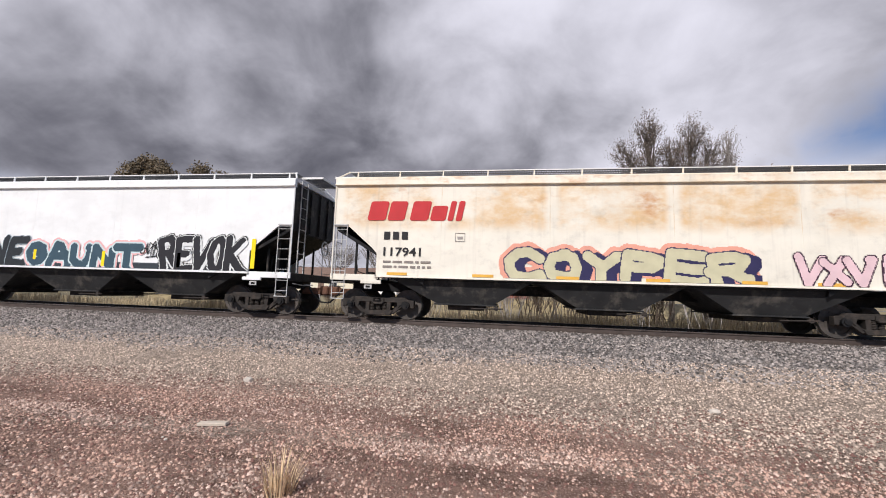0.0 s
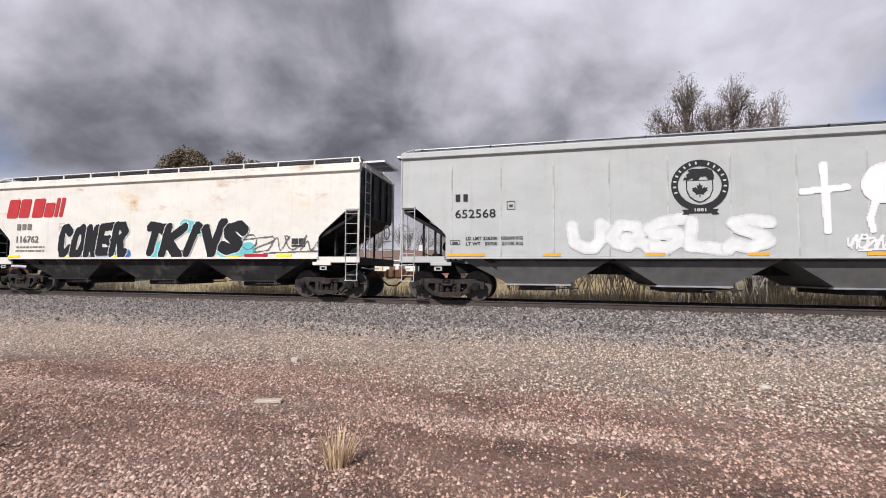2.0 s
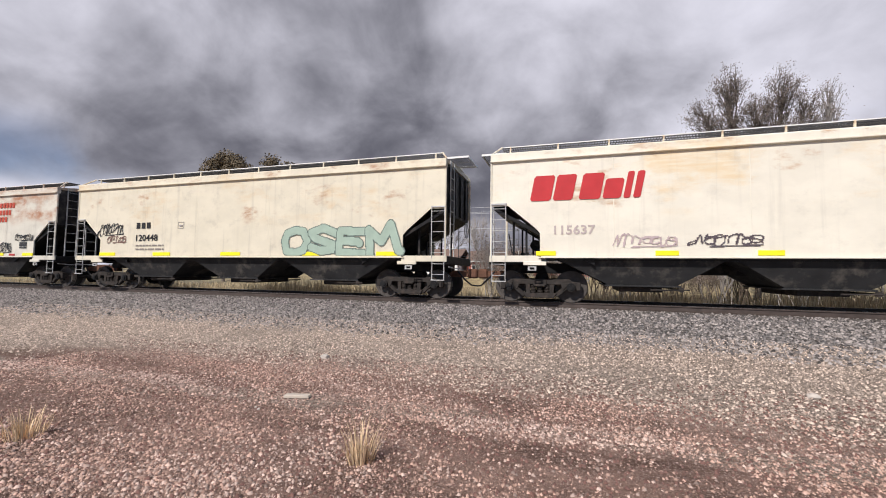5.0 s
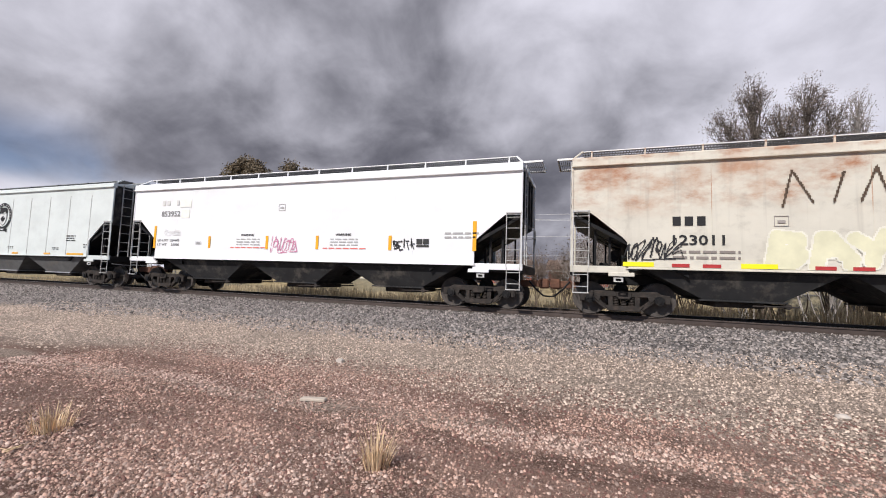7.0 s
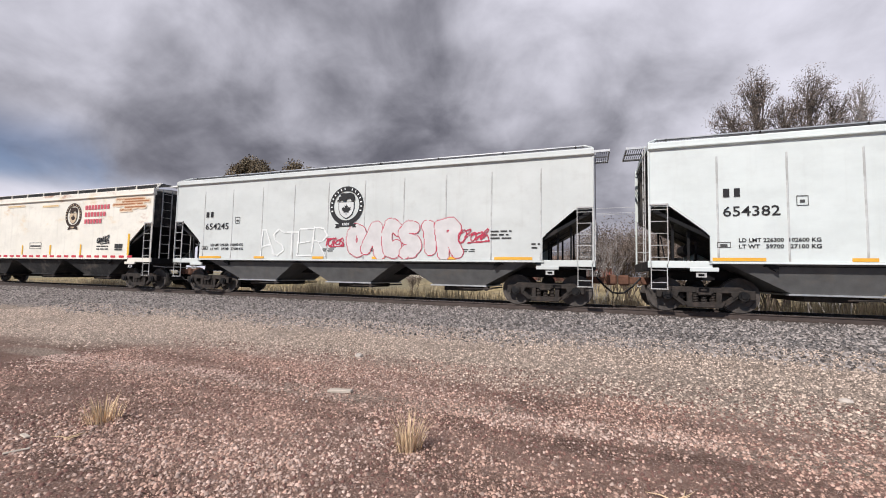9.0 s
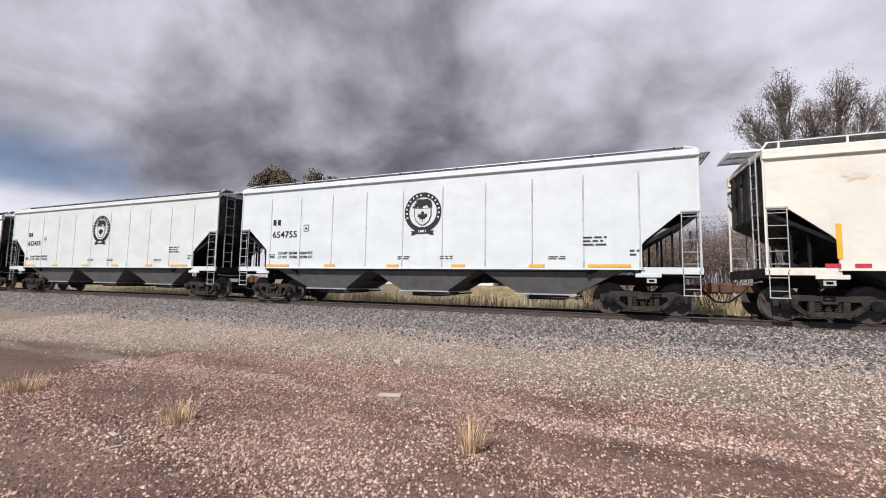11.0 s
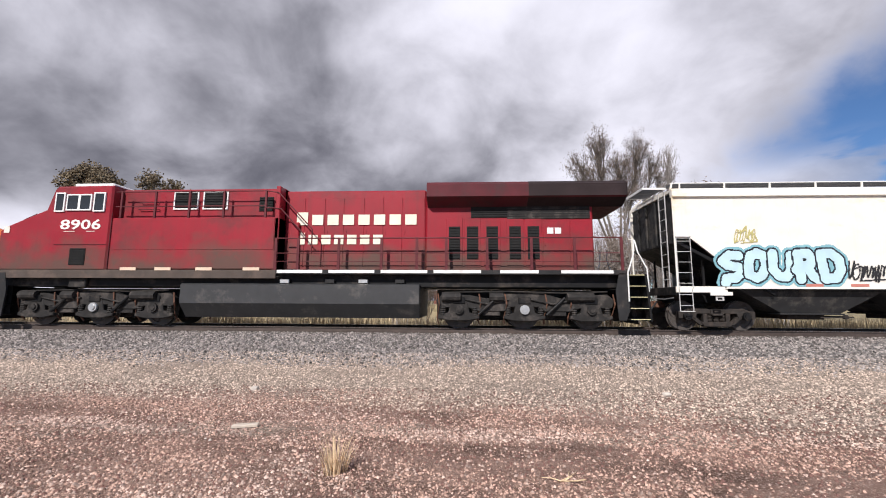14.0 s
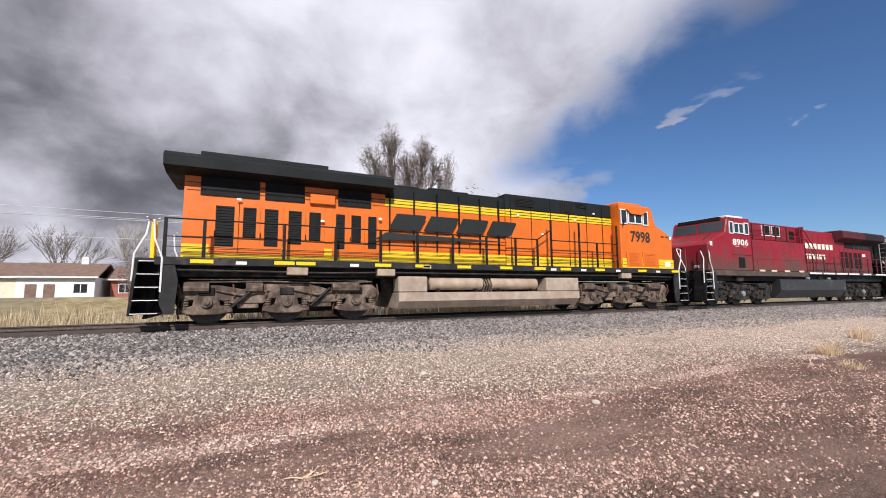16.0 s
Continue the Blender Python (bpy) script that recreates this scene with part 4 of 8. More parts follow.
def skin(car, segs, fill, line, halo, w, o, h, cell=0.028, label="", drop=None, limits=(1.372, 4.28), name="graffiti", owner=None, sharp=0.0):
    """A flat skin of small cells round a set of strokes, in up to three colours."""
    S = np.array(segs)
    r = w + o + h
    lo, hi = S.reshape(-1, 2).min(0) - r, S.reshape(-1, 2).max(0) + r
    lo[1], hi[1] = max(lo[1], limits[0]), min(hi[1], limits[1])
    gx, gz = np.arange(lo[0], hi[0], cell), np.arange(lo[1], hi[1], cell)
    px, pz = np.meshgrid(gx + cell / 2, gz + cell / 2)
    wob = 0.007 * np.sin(px * 9 + pz * 5) + 0.004 * np.sin(px * 23 - pz * 17)
    ca, sa = math.cos(sharp), math.sin(sharp)

    def reach(dx, dz, only=None):
        d = np.full(px.shape, 9.0)
        for (ax, az), (bx_, bz) in (S if only is None else S[only]):
            ux, uz = bx_ - ax, bz - az
            t = np.clip(((px - dx - ax) * ux + (pz - dz - az) * uz) / max(1e-6, ux * ux + uz * uz), 0, 1)
            ex, ez = px - dx - ax - t * ux, pz - dz - az - t * uz
            if sharp:
                # chisel-cut ends and corners
                p, q = np.abs(ex * ca + ez * sa), np.abs(ez * ca - ex * sa)
                d = np.minimum(d, np.maximum(np.maximum(p * 0.80, q * 1.15), (p + q) * 0.66))
            else:
                d = np.minimum(d, np.hypot(ex, ez))
        return d

    d = reach(0, 0)
    kind = np.full(px.shape, -1)
    if h and halo:
        kind[d + wob * 1.5 < r] = 2
    if drop:
        kind[reach(*drop) + wob < w + o] = 1
    for k in sorted(set(owner)) if owner else (None,):
        dk = d if k is None else reach(0, 0, [i for i, q in enumerate(owner) if q == k])
        kind[dk + wob * 0.5 < w + o] = 1
        if fill:
            kind[dk + wob * 0.5 < w] = 0
    js, is_ = np.nonzero(kind >= 0)
    ids, verts, faces = {}, [], []
    for j, i in zip(js, is_):
        f = []
        for dj, di in ((0, 0), (0, 1), (1, 1), (1, 0)):
            key = (j + dj, i + di)
            if key not in ids:
                ids[key] = len(verts)
                verts.append((lo[0] + key[1] * cell, FACE, min(lo[1] + key[0] * cell, limits[1])))
            f.append(ids[key])
        faces.append(f)
    LAYER[car.name] = LAYER.get(car.name, 0) + 1
    verts = [(a, FACE - 0.002 - 0.0012 * LAYER[car.name], b) for a, _, b in verts]
    me = bpy.data.meshes.new(name)
    me.from_pydata(verts, [], faces)
    for c in (fill or line, line, halo or line):
        me.materials.append(ink(c))
    me.polygons.foreach_set("material_index", kind[js, is_].astype(np.int32))
    return part(name, me, None, car, label)


def scrawl(car, x0, x1, z0, z1, color, seed, turns=9, w=0.016, label="thin sprayed scrawl"):
    """A tag in thin looping lines."""
    rnd = random.Random(seed)
    pts = []
    n = max(3, turns)
    step, t = (x1 - x0) / n, z1 - z0
    for k in range(n):
        kind, c = rnd.choice("oosnvl"), x0 + step * (k + 0.5)
        w2, h2, mz = step * rnd.uniform(0.4, 0.75), t * rnd.uniform(0.25, 0.5), (z0 + z1) / 2 + t * rnd.uniform(-0.14, 0.14)
        for i in range(10):
            f = i / 9
            if kind == "o":
                a = 2.2 + 6.9 * f
                q = (math.cos(a), math.sin(a))
            elif kind == "s":
                q = (math.sin(4.5 * f + 0.8), 1 - 2 * f)
            elif kind == "n":
                q = (2 * f - 1, math.sin(9.0 * f - 1.2))
            elif kind == "v":
                q = (2 * f - 1, 1 - 2 * math.sin(3.14 * f) ** 0.8)
            else:
                q = (math.sin(6.28 * f) * 0.35 + f - 0.5, math.cos(6.28 * f))
            pts.append((c + w2 * q[0] + 0.22 * h2 * q[1], mz + h2 * q[1]))
    pts += [(x1, (z0 + z1) / 2), (x1 + 0.12 * t, z0 + 0.1 * t), (x0 + 0.3 * (x1 - x0), z0)] if turns > 4 else []
    return skin(car, list(zip(pts, pts[1:])), None, color, None, 0.0, w, 0.0, 0.022, label, name="tag")


LEAF_HALF = ((0, 0.50), (0.09, 0.32), (0.19, 0.38), (0.14, 0.10), (0.29, 0.26), (0.33, 0.17), (0.50, 0.20), (0.43, 0.04), (0.50, -0.02), (0.25, -0.22), (0.28, -0.32), (0.03, -0.28), (0.03, -0.50))


def emblem(car, x, z, r, color=(0.03, 0.03, 0.032), ground=None):
    """Round emblem: dark ring with light blocks, bordered shield with a leaf, a low animal hump, ribbon."""
    bm = B()
    disc(bm, (x, FACE - 0.001, z), r * 0.76, r, -0.002, 0.002, 48)
    part("emblem_ring", bm, ink(color), car, "dark round emblem ring")
    light = ground or (0.74, 0.76, 0.75)
    for k in range(16):
        if k == 8:
            continue
        bm = B()
        a = radians(198 - 216 * k / 15)
        c, q0 = math.cos(a), math.sin(a)
        q = [(x + c * r * f - q0 * g * r, z + q0 * r * f + c * g * r) for f, g in ((0.825, -0.030), (0.935, -0.030), (0.935, 0.030), (0.825, 0.030))]
        prism(bm, q, FACE - 0.006, FACE - 0.003)
        part("emblem_block", bm, ink(light), car)
    shield = [(-0.47, 0.20), (0.47, 0.20), (0.47, -0.18), (0.36, -0.46), (0.16, -0.62), (0, -0.68), (-0.16, -0.62), (-0.36, -0.46), (-0.47, -0.18)]
    for name, k, paint_, y in (("emblem_border", 1.0, color, -0.004), ("emblem_shield", 0.92, tuple(v * 0.88 for v in light), -0.007)):
        bm = B()
        prism(bm, [(x + a * k * r, z + (b * k - 0.02 * (1 - k) * 10) * r) for a, b in shield], FACE + y, FACE + 0.001)
        part(name, bm, ink(paint_), car)
    bm = B()
    leaf = [(a, b) for a, b in LEAF_HALF] + [(-a, b) for a, b in LEAF_HALF[:0:-1]]
    prism(bm, [(x + a * 0.56 * r, z + (b * 0.56 - 0.20) * r) for a, b in leaf], FACE - 0.010, FACE - 0.007)
    part("emblem_leaf", bm, ink(color), car)
    bm = B()
    hump = [(-0.58, 0.24), (-0.50, 0.34), (-0.44, 0.30), (-0.46, 0.44), (-0.34, 0.50), (-0.40, 0.60), (-0.22, 0.66), (0.02, 0.64), (0.26, 0.66), (0.44, 0.56), (0.50, 0.38), (0.50, 0.23), (0.30, 0.23), (0.22, 0.36), (0.02, 0.34), (-0.04, 0.23), (-0.24, 0.23), (-0.22, 0.32), (-0.38, 0.24)]
    prism(bm, [(x + a * r, z + b * r) for a, b in hump], FACE - 0.008, FACE - 0.005)
    part("emblem_device", bm, ink(color), car)
    for name, q in (("emblem_ribbon", [(-0.42, -1.08), (0.42, -1.08), (0.42, -0.84), (-0.42, -0.84)]),
                    ("emblem_ribbon_end", [(-0.64, -1.14), (-0.40, -1.14), (-0.40, -0.94), (-0.64, -0.94), (-0.56, -1.04)]),
                    ("emblem_ribbon_end", [(0.64, -1.14), (0.56, -1.04), (0.64, -0.94), (0.40, -0.94), (0.40, -1.14)])):
        bm = B()
        prism(bm, [(x + a * r, z + b * r) for a, b in q], FACE - (0.009 if len(q) == 4 else 0.006), FACE - 0.003)
        part(name, bm, ink(color), car)
    lettering(car, "1881", x - 0.20 * r, z - 1.02 * r, 0.12 * r, light, 0.40 * r, y=FACE - 0.011)


def reflectors(car, spots, color, z0=1.372, z1=1.455, w=0.48):
    bm = B()
    bx(bm, -w / 2, w / 2, FACE - 0.004, FACE + 0.012, z0, z1)
    me = mesh_of(bm, "reflector", ink(color, 0.35))
    for x in spots:
        ob = part("reflector", me, None, car)
        ob.location.x = x


def small_label(car, x0, x1, z0, z1, color=(0.05, 0.05, 0.05)):
    m = (x0 + x1) / 2
    bars(car, [(x0, m - 0.015, z0 + 0.09, z1), (m + 0.015, x1, z0 + 0.09, z1), (x0, x1, z0, z0 + 0.065)], color, name="data_label", label="black data label")


def frame_box(car, x0, x1, z0, z1, color=(0.08, 0.08, 0.08), t=0.014):
    bars(car, [(x0, x1, z0, z0 + t), (x0, x1, z1 - t, z1), (x0, x0 + t, z0 + t, z1 - t), (x1 - t, x1, z0 + t, z1 - t), (x0 + 0.07, x1 - 0.07, (z0 + z1) / 2 - 0.05, (z0 + z1) / 2 + 0.02)], color, name="plate_mark")


DARK = (0.03, 0.03, 0.032)
CREAM, RED = (0.80, 0.75, 0.62), (0.50, 0.035, 0.04)
GREYGREEN = (0.63, 0.66, 0.645)
PAINTS = {
    "A": hopper_paint("cream_car_paint", (0.80, 0.76, 0.66), amount=0.35, rust=(0.55, 0.27, 0.10), fade=(0.66, 0.40, 0.15), fade_amount=1.15, seed=3.0, grime_amount=0.22, panels=True),
    "B": hopper_paint("white_car_paint", (0.82, 0.83, 0.83), seed=5.0, grime_amount=0.08),
    "C": hopper_paint("grey_car_paint_dull", (0.50, 0.52, 0.51), seed=6.0, grime_amount=0.16),
    "D": hopper_paint("cream_car_paint_pale", (0.81, 0.78, 0.71), amount=0.12, rust=(0.5, 0.28, 0.13), fade=(0.74, 0.56, 0.32), fade_amount=0.42, seed=8.0, grime_amount=0.18),
    "E": hopper_paint("grey_car_paint", (0.60, 0.63, 0.62), seed=9.0, grime_amount=0.12),
    "F": hopper_paint("cream_car_paint_warm", (0.80, 0.75, 0.63), amount=0.12, rust=(0.5, 0.28, 0.13), fade=(0.74, 0.56, 0.32), fade_amount=0.45, seed=12.0, grime_amount=0.16),
    "G": hopper_paint("tan_car_paint", (0.72, 0.66, 0.52), amount=0.2, rust=(0.4, 0.2, 0.1), fade=(0.66, 0.50, 0.30), fade_amount=0.4, seed=14.0, grime_amount=0.25),
    "I": hopper_paint("rusted_car_paint", (0.66, 0.63, 0.54), amount=0.78, rust=(0.37, 0.135, 0.048), fade=(0.40, 0.16, 0.06), fade_amount=1.1, seed=17.0, grime_amount=0.3, panels=True),
    "J": hopper_paint("clean_white_car_paint", (0.86, 0.87, 0.88), seed=19.0, grime_amount=0.04),
    "K": hopper_paint("pale_green_grey_car_paint", (0.68, 0.73, 0.71), seed=21.0, grime_amount=0.07),
    "L": hopper_paint("grey_green_car_paint", (0.60, 0.63, 0.61), seed=23.0, grime_amount=0.12),
    "M": hopper_paint("cream_car_paint_stained", (0.80, 0.77, 0.68), amount=0.06, rust=(0.38, 0.15, 0.06), fade=(0.72, 0.52, 0.26), fade_amount=0.3, seed=26.3, grime_amount=0.14),
    "N": hopper_paint("pale_grey_car_paint", (0.68, 0.73, 0.74), seed=28.0, grime_amount=0.08),
    "P": hopper_paint("light_grey_car_paint", (0.66, 0.70, 0.68), seed=30.0, grime_amount=0.10),
    "Q": hopper_paint("ivory_car_paint", (0.82, 0.79, 0.72), fade=(0.75, 0.60, 0.36), fade_amount=0.25, seed=33.0, grime_amount=0.10),
}
WHAT = {
    "A": "cream covered hopper car, rust-stained, with sprayed letters", "B": "white covered hopper car with dark sprayed lettering", "C": "dull grey ribbed covered hopper car with white spray",
    "D": "cream covered hopper car with black and blue sprayed letters", "E": "grey ribbed covered hopper car with purple and yellow letters", "F": "warm cream covered hopper car with red nameplate blocks",
    "G": "tan covered hopper car with dark tags", "I": "heavily rusted covered hopper car with pale sprayed letters", "J": "clean white covered hopper car with orange bars",
    "K": "pale green-grey ribbed covered hopper car, round emblem", "L": "grey-green ribbed hopper car with red bubble letters", "M": "stained cream hopper car with red-white edge strip",
    "N": "pale grey ribbed covered hopper car, clean", "P": "light grey ribbed covered hopper car with round emblem", "Q": "ivory covered hopper car with pink and blue letters",
}
ORDER = "ABCDEFGIJKLMNPQ"
TRAIN = []


def ribbed_marks(car, number, light=None):
    """Marks shared by the ribbed grey cars."""
    bars(car, [(-6.56, -6.42, 3.03, 3.25), (-6.32, -6.19, 3.03, 3.25)], DARK, name="owner_mark")
    lettering(car, number, -6.57, 2.53, 0.25, DARK, 1.22, bold=0.3)
    lettering(car, "LD LMT 226300  102600 KG", -6.24, 1.86, 0.095, DARK, 1.68)
    lettering(car, "LT WT   59700   27100 KG", -6.24, 1.70, 0.095, DARK, 1.68)
    emblem(car, 0.08, 3.26, 0.69, ground=light)
    frame_box(car, -5.02, -4.78, 2.75, 3.0)
    frame_box(car, -6.72, -6.42, 1.72, 1.86)
    text_lines(car, -0.85, -0.35, 1.62, 1.76, 2, seed=3)
    text_lines(car, 0.75, 1.2, 1.62, 1.76, 2, seed=4)
    text_lines(car, 4.3, 4.8, 1.6, 1.72, 2, seed=5)
    text_lines(car, 5.3, 5.95, 1.98, 2.30, 3, seed=6)
    text_lines(car, 6.55, 6.8, 1.68, 1.9, 2, seed=7)
    reflectors(car, (-3.75, -1.05, 1.40, 3.95), (0.75, 0.40, 0.06))
    reflectors(car, (-6.25, 6.0), (0.75, 0.40, 0.06), w=1.15)


def smooth_marks(car, number, x, z_mark=2.46, z_num=1.96, color=DARK):
    bars(car, [(x + a, x + a + 0.19, z_mark, z_mark + 0.24) for a in (0.0, 0.28, 0.56)], color, name="owner_mark")
    lettering(car, number, x, z_num, 0.25, color, 1.17)
    text_lines(car, x, x + 1.5, 1.55, 1.85, 2, color=(0.25, 0.22, 0.2), seed=int(number) % 97)
    frame_box(car, x + 2.2, x + 2.5, 2.42, 2.68, color=(0.35, 0.32, 0.3))


def mark_cars(c):
    rb = (0.52, 0.045, 0.05)
    # A
    slanted_name(c["A"], -7.22, -4.15, 3.05, 3.65, rb, "faded red nameplate blocks")
    smooth_marks(c["A"], "117941", -6.65)
    graffiti(c["A"], "COYPER", -2.95, 3.55, 1.22, 2.30, (0.56, 0.53, 0.36), (0.035, 0.032, 0.09), (0.76, 0.36, 0.27), 0.145, 0.03, 0.12, 11, cell=0.022, drop=(0.26, -0.06), label="cream sprayed letters, dark blue shade, coral glow")
    graffiti(c["A"], "VXVI", 4.6, 7.0, 1.30, 2.25, (0.72, 0.52, 0.55), (0.06, 0.03, 0.05), None, 0.10, 0.03, 0, 12, label="pink sprayed letters with dark outline")
    reflectors(c["A"], (-6.2, -3.6, -1.2, 1.2, 3.6, 5.4), (0.70, 0.40, 0.08), w=0.62)
    # B
    smooth_marks(c["B"], "117729", -6.90, 2.04, 1.70)
    bars(c["B"], [(-7.10, -6.95, 1.45, 2.32), (6.94, 7.08, 1.46, 2.42), (4.26, 4.38, 1.44, 1.92), (1.34, 1.46, 1.42, 1.94), (-1.5, -1.38, 1.6, 1.95), (-3.9, -3.78, 1.6, 2.0)], (0.90, 0.68, 0.02), y=FACE - 0.006, name="yellow_bar")
    skin(c["B"], [((-4.6, 1.40), (6.5, 1.40))], (0.04, 0.05, 0.06), (0.08, 0.09, 0.10), None, 0.13, 0.04, 0, label="dark sprayed base band")
    graffiti(c["B"], "HOINE", -5.75, -1.85, 1.30, 2.45, (0.03, 0.035, 0.04), (0.30, 0.36, 0.40), None, 0.13, 0.022, 0, 21, lean=0.1, cell=0.022, sharp=0.8, label="black sprayed letters with grey edge")
    graffiti(c["B"], "GAUNT", -1.80, 2.75, 1.25, 2.26, (0.05, 0.09, 0.12), (0.55, 0.66, 0.68), (0.80, 0.45, 0.45), 0.14, 0.05, 0.06, 22, label="dark teal sprayed letters with pale edge")
    scrawl(c["B"], 2.9, 3.5, 1.75, 2.3, DARK, 23, 5)
    graffiti(c["B"], "REVOK", 3.60, 6.65, 1.25, 2.55, (0.03, 0.03, 0.035), (0.70, 0.72, 0.72), (0.05, 0.05, 0.05), 0.11, 0.022, 0.03, 24, cell=0.022, sharp=0.6, drop=(0.05, -0.1), label="black sprayed letters with white edge")
    # C
    ribbed_marks(c["C"], "652568", (0.55, 0.57, 0.56))
    graffiti(c["C"], "UQSLS", -3.3, 1.75, 1.44, 2.50, (0.76, 0.77, 0.765), (0.66, 0.675, 0.67), None, 0.12, 0.05, 0, 31, label="soft white sprayed letters")
    skin(c["C"], [((2.92, 2.0), (2.88, 3.68)), ((2.42, 3.0), (3.36, 3.08))], (0.88, 0.88, 0.87), (0.78, 0.78, 0.78), None, 0.06, 0.03, 0, label="white sprayed cross")
    skin(c["C"], [((4.1, 3.1), (4.35, 3.12)), ((4.15, 3.2), (4.3, 3.25))], (0.88, 0.88, 0.87), (0.80, 0.80, 0.80), None, 0.40, 0.05, 0, label="white sprayed round blot")
    skin(c["C"], [((3.95, 2.75), (3.80, 2.3)), ((3.8, 2.3), (3.85, 2.0))], (0.86, 0.86, 0.86), (0.8, 0.8, 0.8), None, 0.05, 0.03, 0, label="white sprayed drip")
    scrawl(c["C"], 3.3, 4.1, 1.5, 1.85, (0.8, 0.8, 0.8), 33, 6, 0.025, "white sprayed scrawl")
    # D
    slanted_name(c["D"], -7.13, -4.05, 2.95, 3.70, rb, "red nameplate blocks")
    smooth_marks(c["D"], "116762", -6.50, color=(0.2, 0.19, 0.18))
    skin(c["D"], [((-4.0, 1.45), (-0.9, 1.5))], (0.05, 0.16, 0.42), (0.05, 0.16, 0.42), None, 0.10, 0.05, 0, label="blue sprayed base")
    graffiti(c["D"], "CONER", -4.25, -1.0, 1.32, 2.70, (0.02, 0.02, 0.022), (0.80, 0.82, 0.82), None, 0.15, 0.022, 0, 41, lean=0.20, cell=0.022, sharp=0.9, label="black sprayed letters with white edge")
    skin(c["D"], [((0.3, 1.55), (1.0, 2.0)), ((3.2, 1.6), (4.3, 1.65)), ((1.6, 2.5), (2.4, 2.3))], (0.16, 0.55, 0.58), (0.2, 0.6, 0.62), None, 0.18, 0.04, 0, label="turquoise sprayed shade")
    graffiti(c["D"], "TKIVS", -0.15, 4.05, 1.32, 2.66, (0.02, 0.02, 0.022), (0.80, 0.82, 0.82), None, 0.17, 0.022, 0, 42, lean=0.25, cell=0.022, sharp=0.9, label="black sprayed letters with white edge")
    scrawl(c["D"], 4.0, 6.85, 1.5, 2.1, (0.12, 0.12, 0.12), 43, 5, 0.014, "black looping spray lines")
    bars(c["D"], [(4.1, 5.0, 1.372, 1.47)], (0.45, 0.03, 0.05), y=FACE - 0.006, name="red_reflector")
    reflectors(c["D"], (-6.6, -3.6, -1.35, 1.4, 3.6, 5.6), (0.90, 0.80, 0.03), w=0.6)
    small_label(c["D"], 5.9, 6.4, 1.7, 1.98)
    # E
    ribbed_marks(c["E"], "653677")
    graffiti(c["E"], "CEMAZ", -4.45, 0.75, 1.30, 2.55, (0.40, 0.055, 0.33), (0.80, 0.66, 0.78), (0.012, 0.010, 0.012), 0.135, 0.022, 0.15, 51, lean=0.15, cell=0.022, sharp=1.1, label="purple sprayed letters, white edge, black shade")
    graffiti(c["E"], "DEGS", 0.90, 5.0, 1.30, 2.48, (0.88, 0.56, 0.03), (0.42, 0.05, 0.02), (0.012, 0.012, 0.012), 0.165, 0.024, 0.09, 52, cell=0.022, label="yellow sprayed bubble letters, red line, black shade")
    rnd = random.Random(57)
    blots = [(0.9 + 4.1 * rnd.random(), 2.46 + 0.22 * rnd.random()) for _ in range(18)] + [(4.95 + 0.2 * rnd.random(), 1.7 + 0.9 * rnd.random()) for _ in range(6)] + [(-4.6 + 0.2 * rnd.random(), 1.8 + 0.8 * rnd.random()) for _ in range(4)]
    skin(c["E"], [((a, b), (a + 0.04, b + 0.02)) for a, b in blots], None, (0.012, 0.012, 0.012), None, 0.0, 0.055, 0.0, 0.02, label="black sprayed drops")
    scrawl(c["E"], -7.9, -7.1, 2.7, 3.5, DARK, 53, 4, 0.022)
    scrawl(c["E"], 7.3, 8.15, 3.3, 3.65, DARK, 54, 6)
    scrawl(c["E"], 5.7, 6.3, 1.65, 2.0, DARK, 55, 6, 0.011)
    scrawl(c["E"], 6.4, 6.75, 1.8, 2.1, DARK, 56, 4, 0.011)
    # F
    slanted_name(c["F"], -7.15, -4.1, 2.95, 3.68, rb, "red nameplate blocks")
    lettering(c["F"], "115637", -6.47, 1.98, 0.24, (0.50, 0.42, 0.40), 1.1)
    for k, (a, b, z0, z1) in enumerate(((-3.1, -1.5, 1.6, 1.93), (1.3, 3.2, 1.5, 2.3), (4.0, 5.5, 1.6, 2.0), (5.65, 6.4, 1.55, 2.15), (-4.9, -3.4, 1.6, 1.95))):
        scrawl(c["F"], a, b, z0, z1, ((0.10, 0.08, 0.09), (0.14, 0.13, 0.13), (0.2, 0.08, 0.1), (0.3, 0.28, 0.26), (0.5, 0.4, 0.4))[k], 60 + k, 8)
    bars(c["F"], [(2.9, 3.4, 2.86, 2.90), (4.0, 4.3, 2.88, 2.93)], DARK, name="scrape")
    reflectors(c["F"], (-6.7, -3.6, -1.3, 1.6, 3.8, 6.7), (0.90, 0.80, 0.03), w=0.55, z1=1.50)
    small_label(c["F"], 5.9, 6.45, 1.62, 1.92)
    # G
    scrawl(c["G"], -7.0, -5.6, 2.2, 2.7, DARK, 71, 9)
    scrawl(c["G"], -6.4, -5.4, 1.9, 2.2, (0.2, 0.12, 0.1), 72, 7)
    graffiti(c["G"], "OSEM", 2.3, 6.7, 1.30, 2.45, (0.36, 0.46, 0.38), (0.14, 0.18, 0.16), None, 0.13, 0.03, 0, 73, label="faded green sprayed letters")
    smooth_marks(c["G"], "120448", -4.8)
    reflectors(c["G"], (-6.4, -3.4, 0.0, 3.4, 6.4), (0.90, 0.80, 0.03), w=0.9, z1=1.50)
    # I
    smooth_marks(c["I"], "123011", -5.78)
    emblem(c["I"], 2.76, 3.40, 0.62, (0.05, 0.03, 0.02), (0.62, 0.50, 0.36))
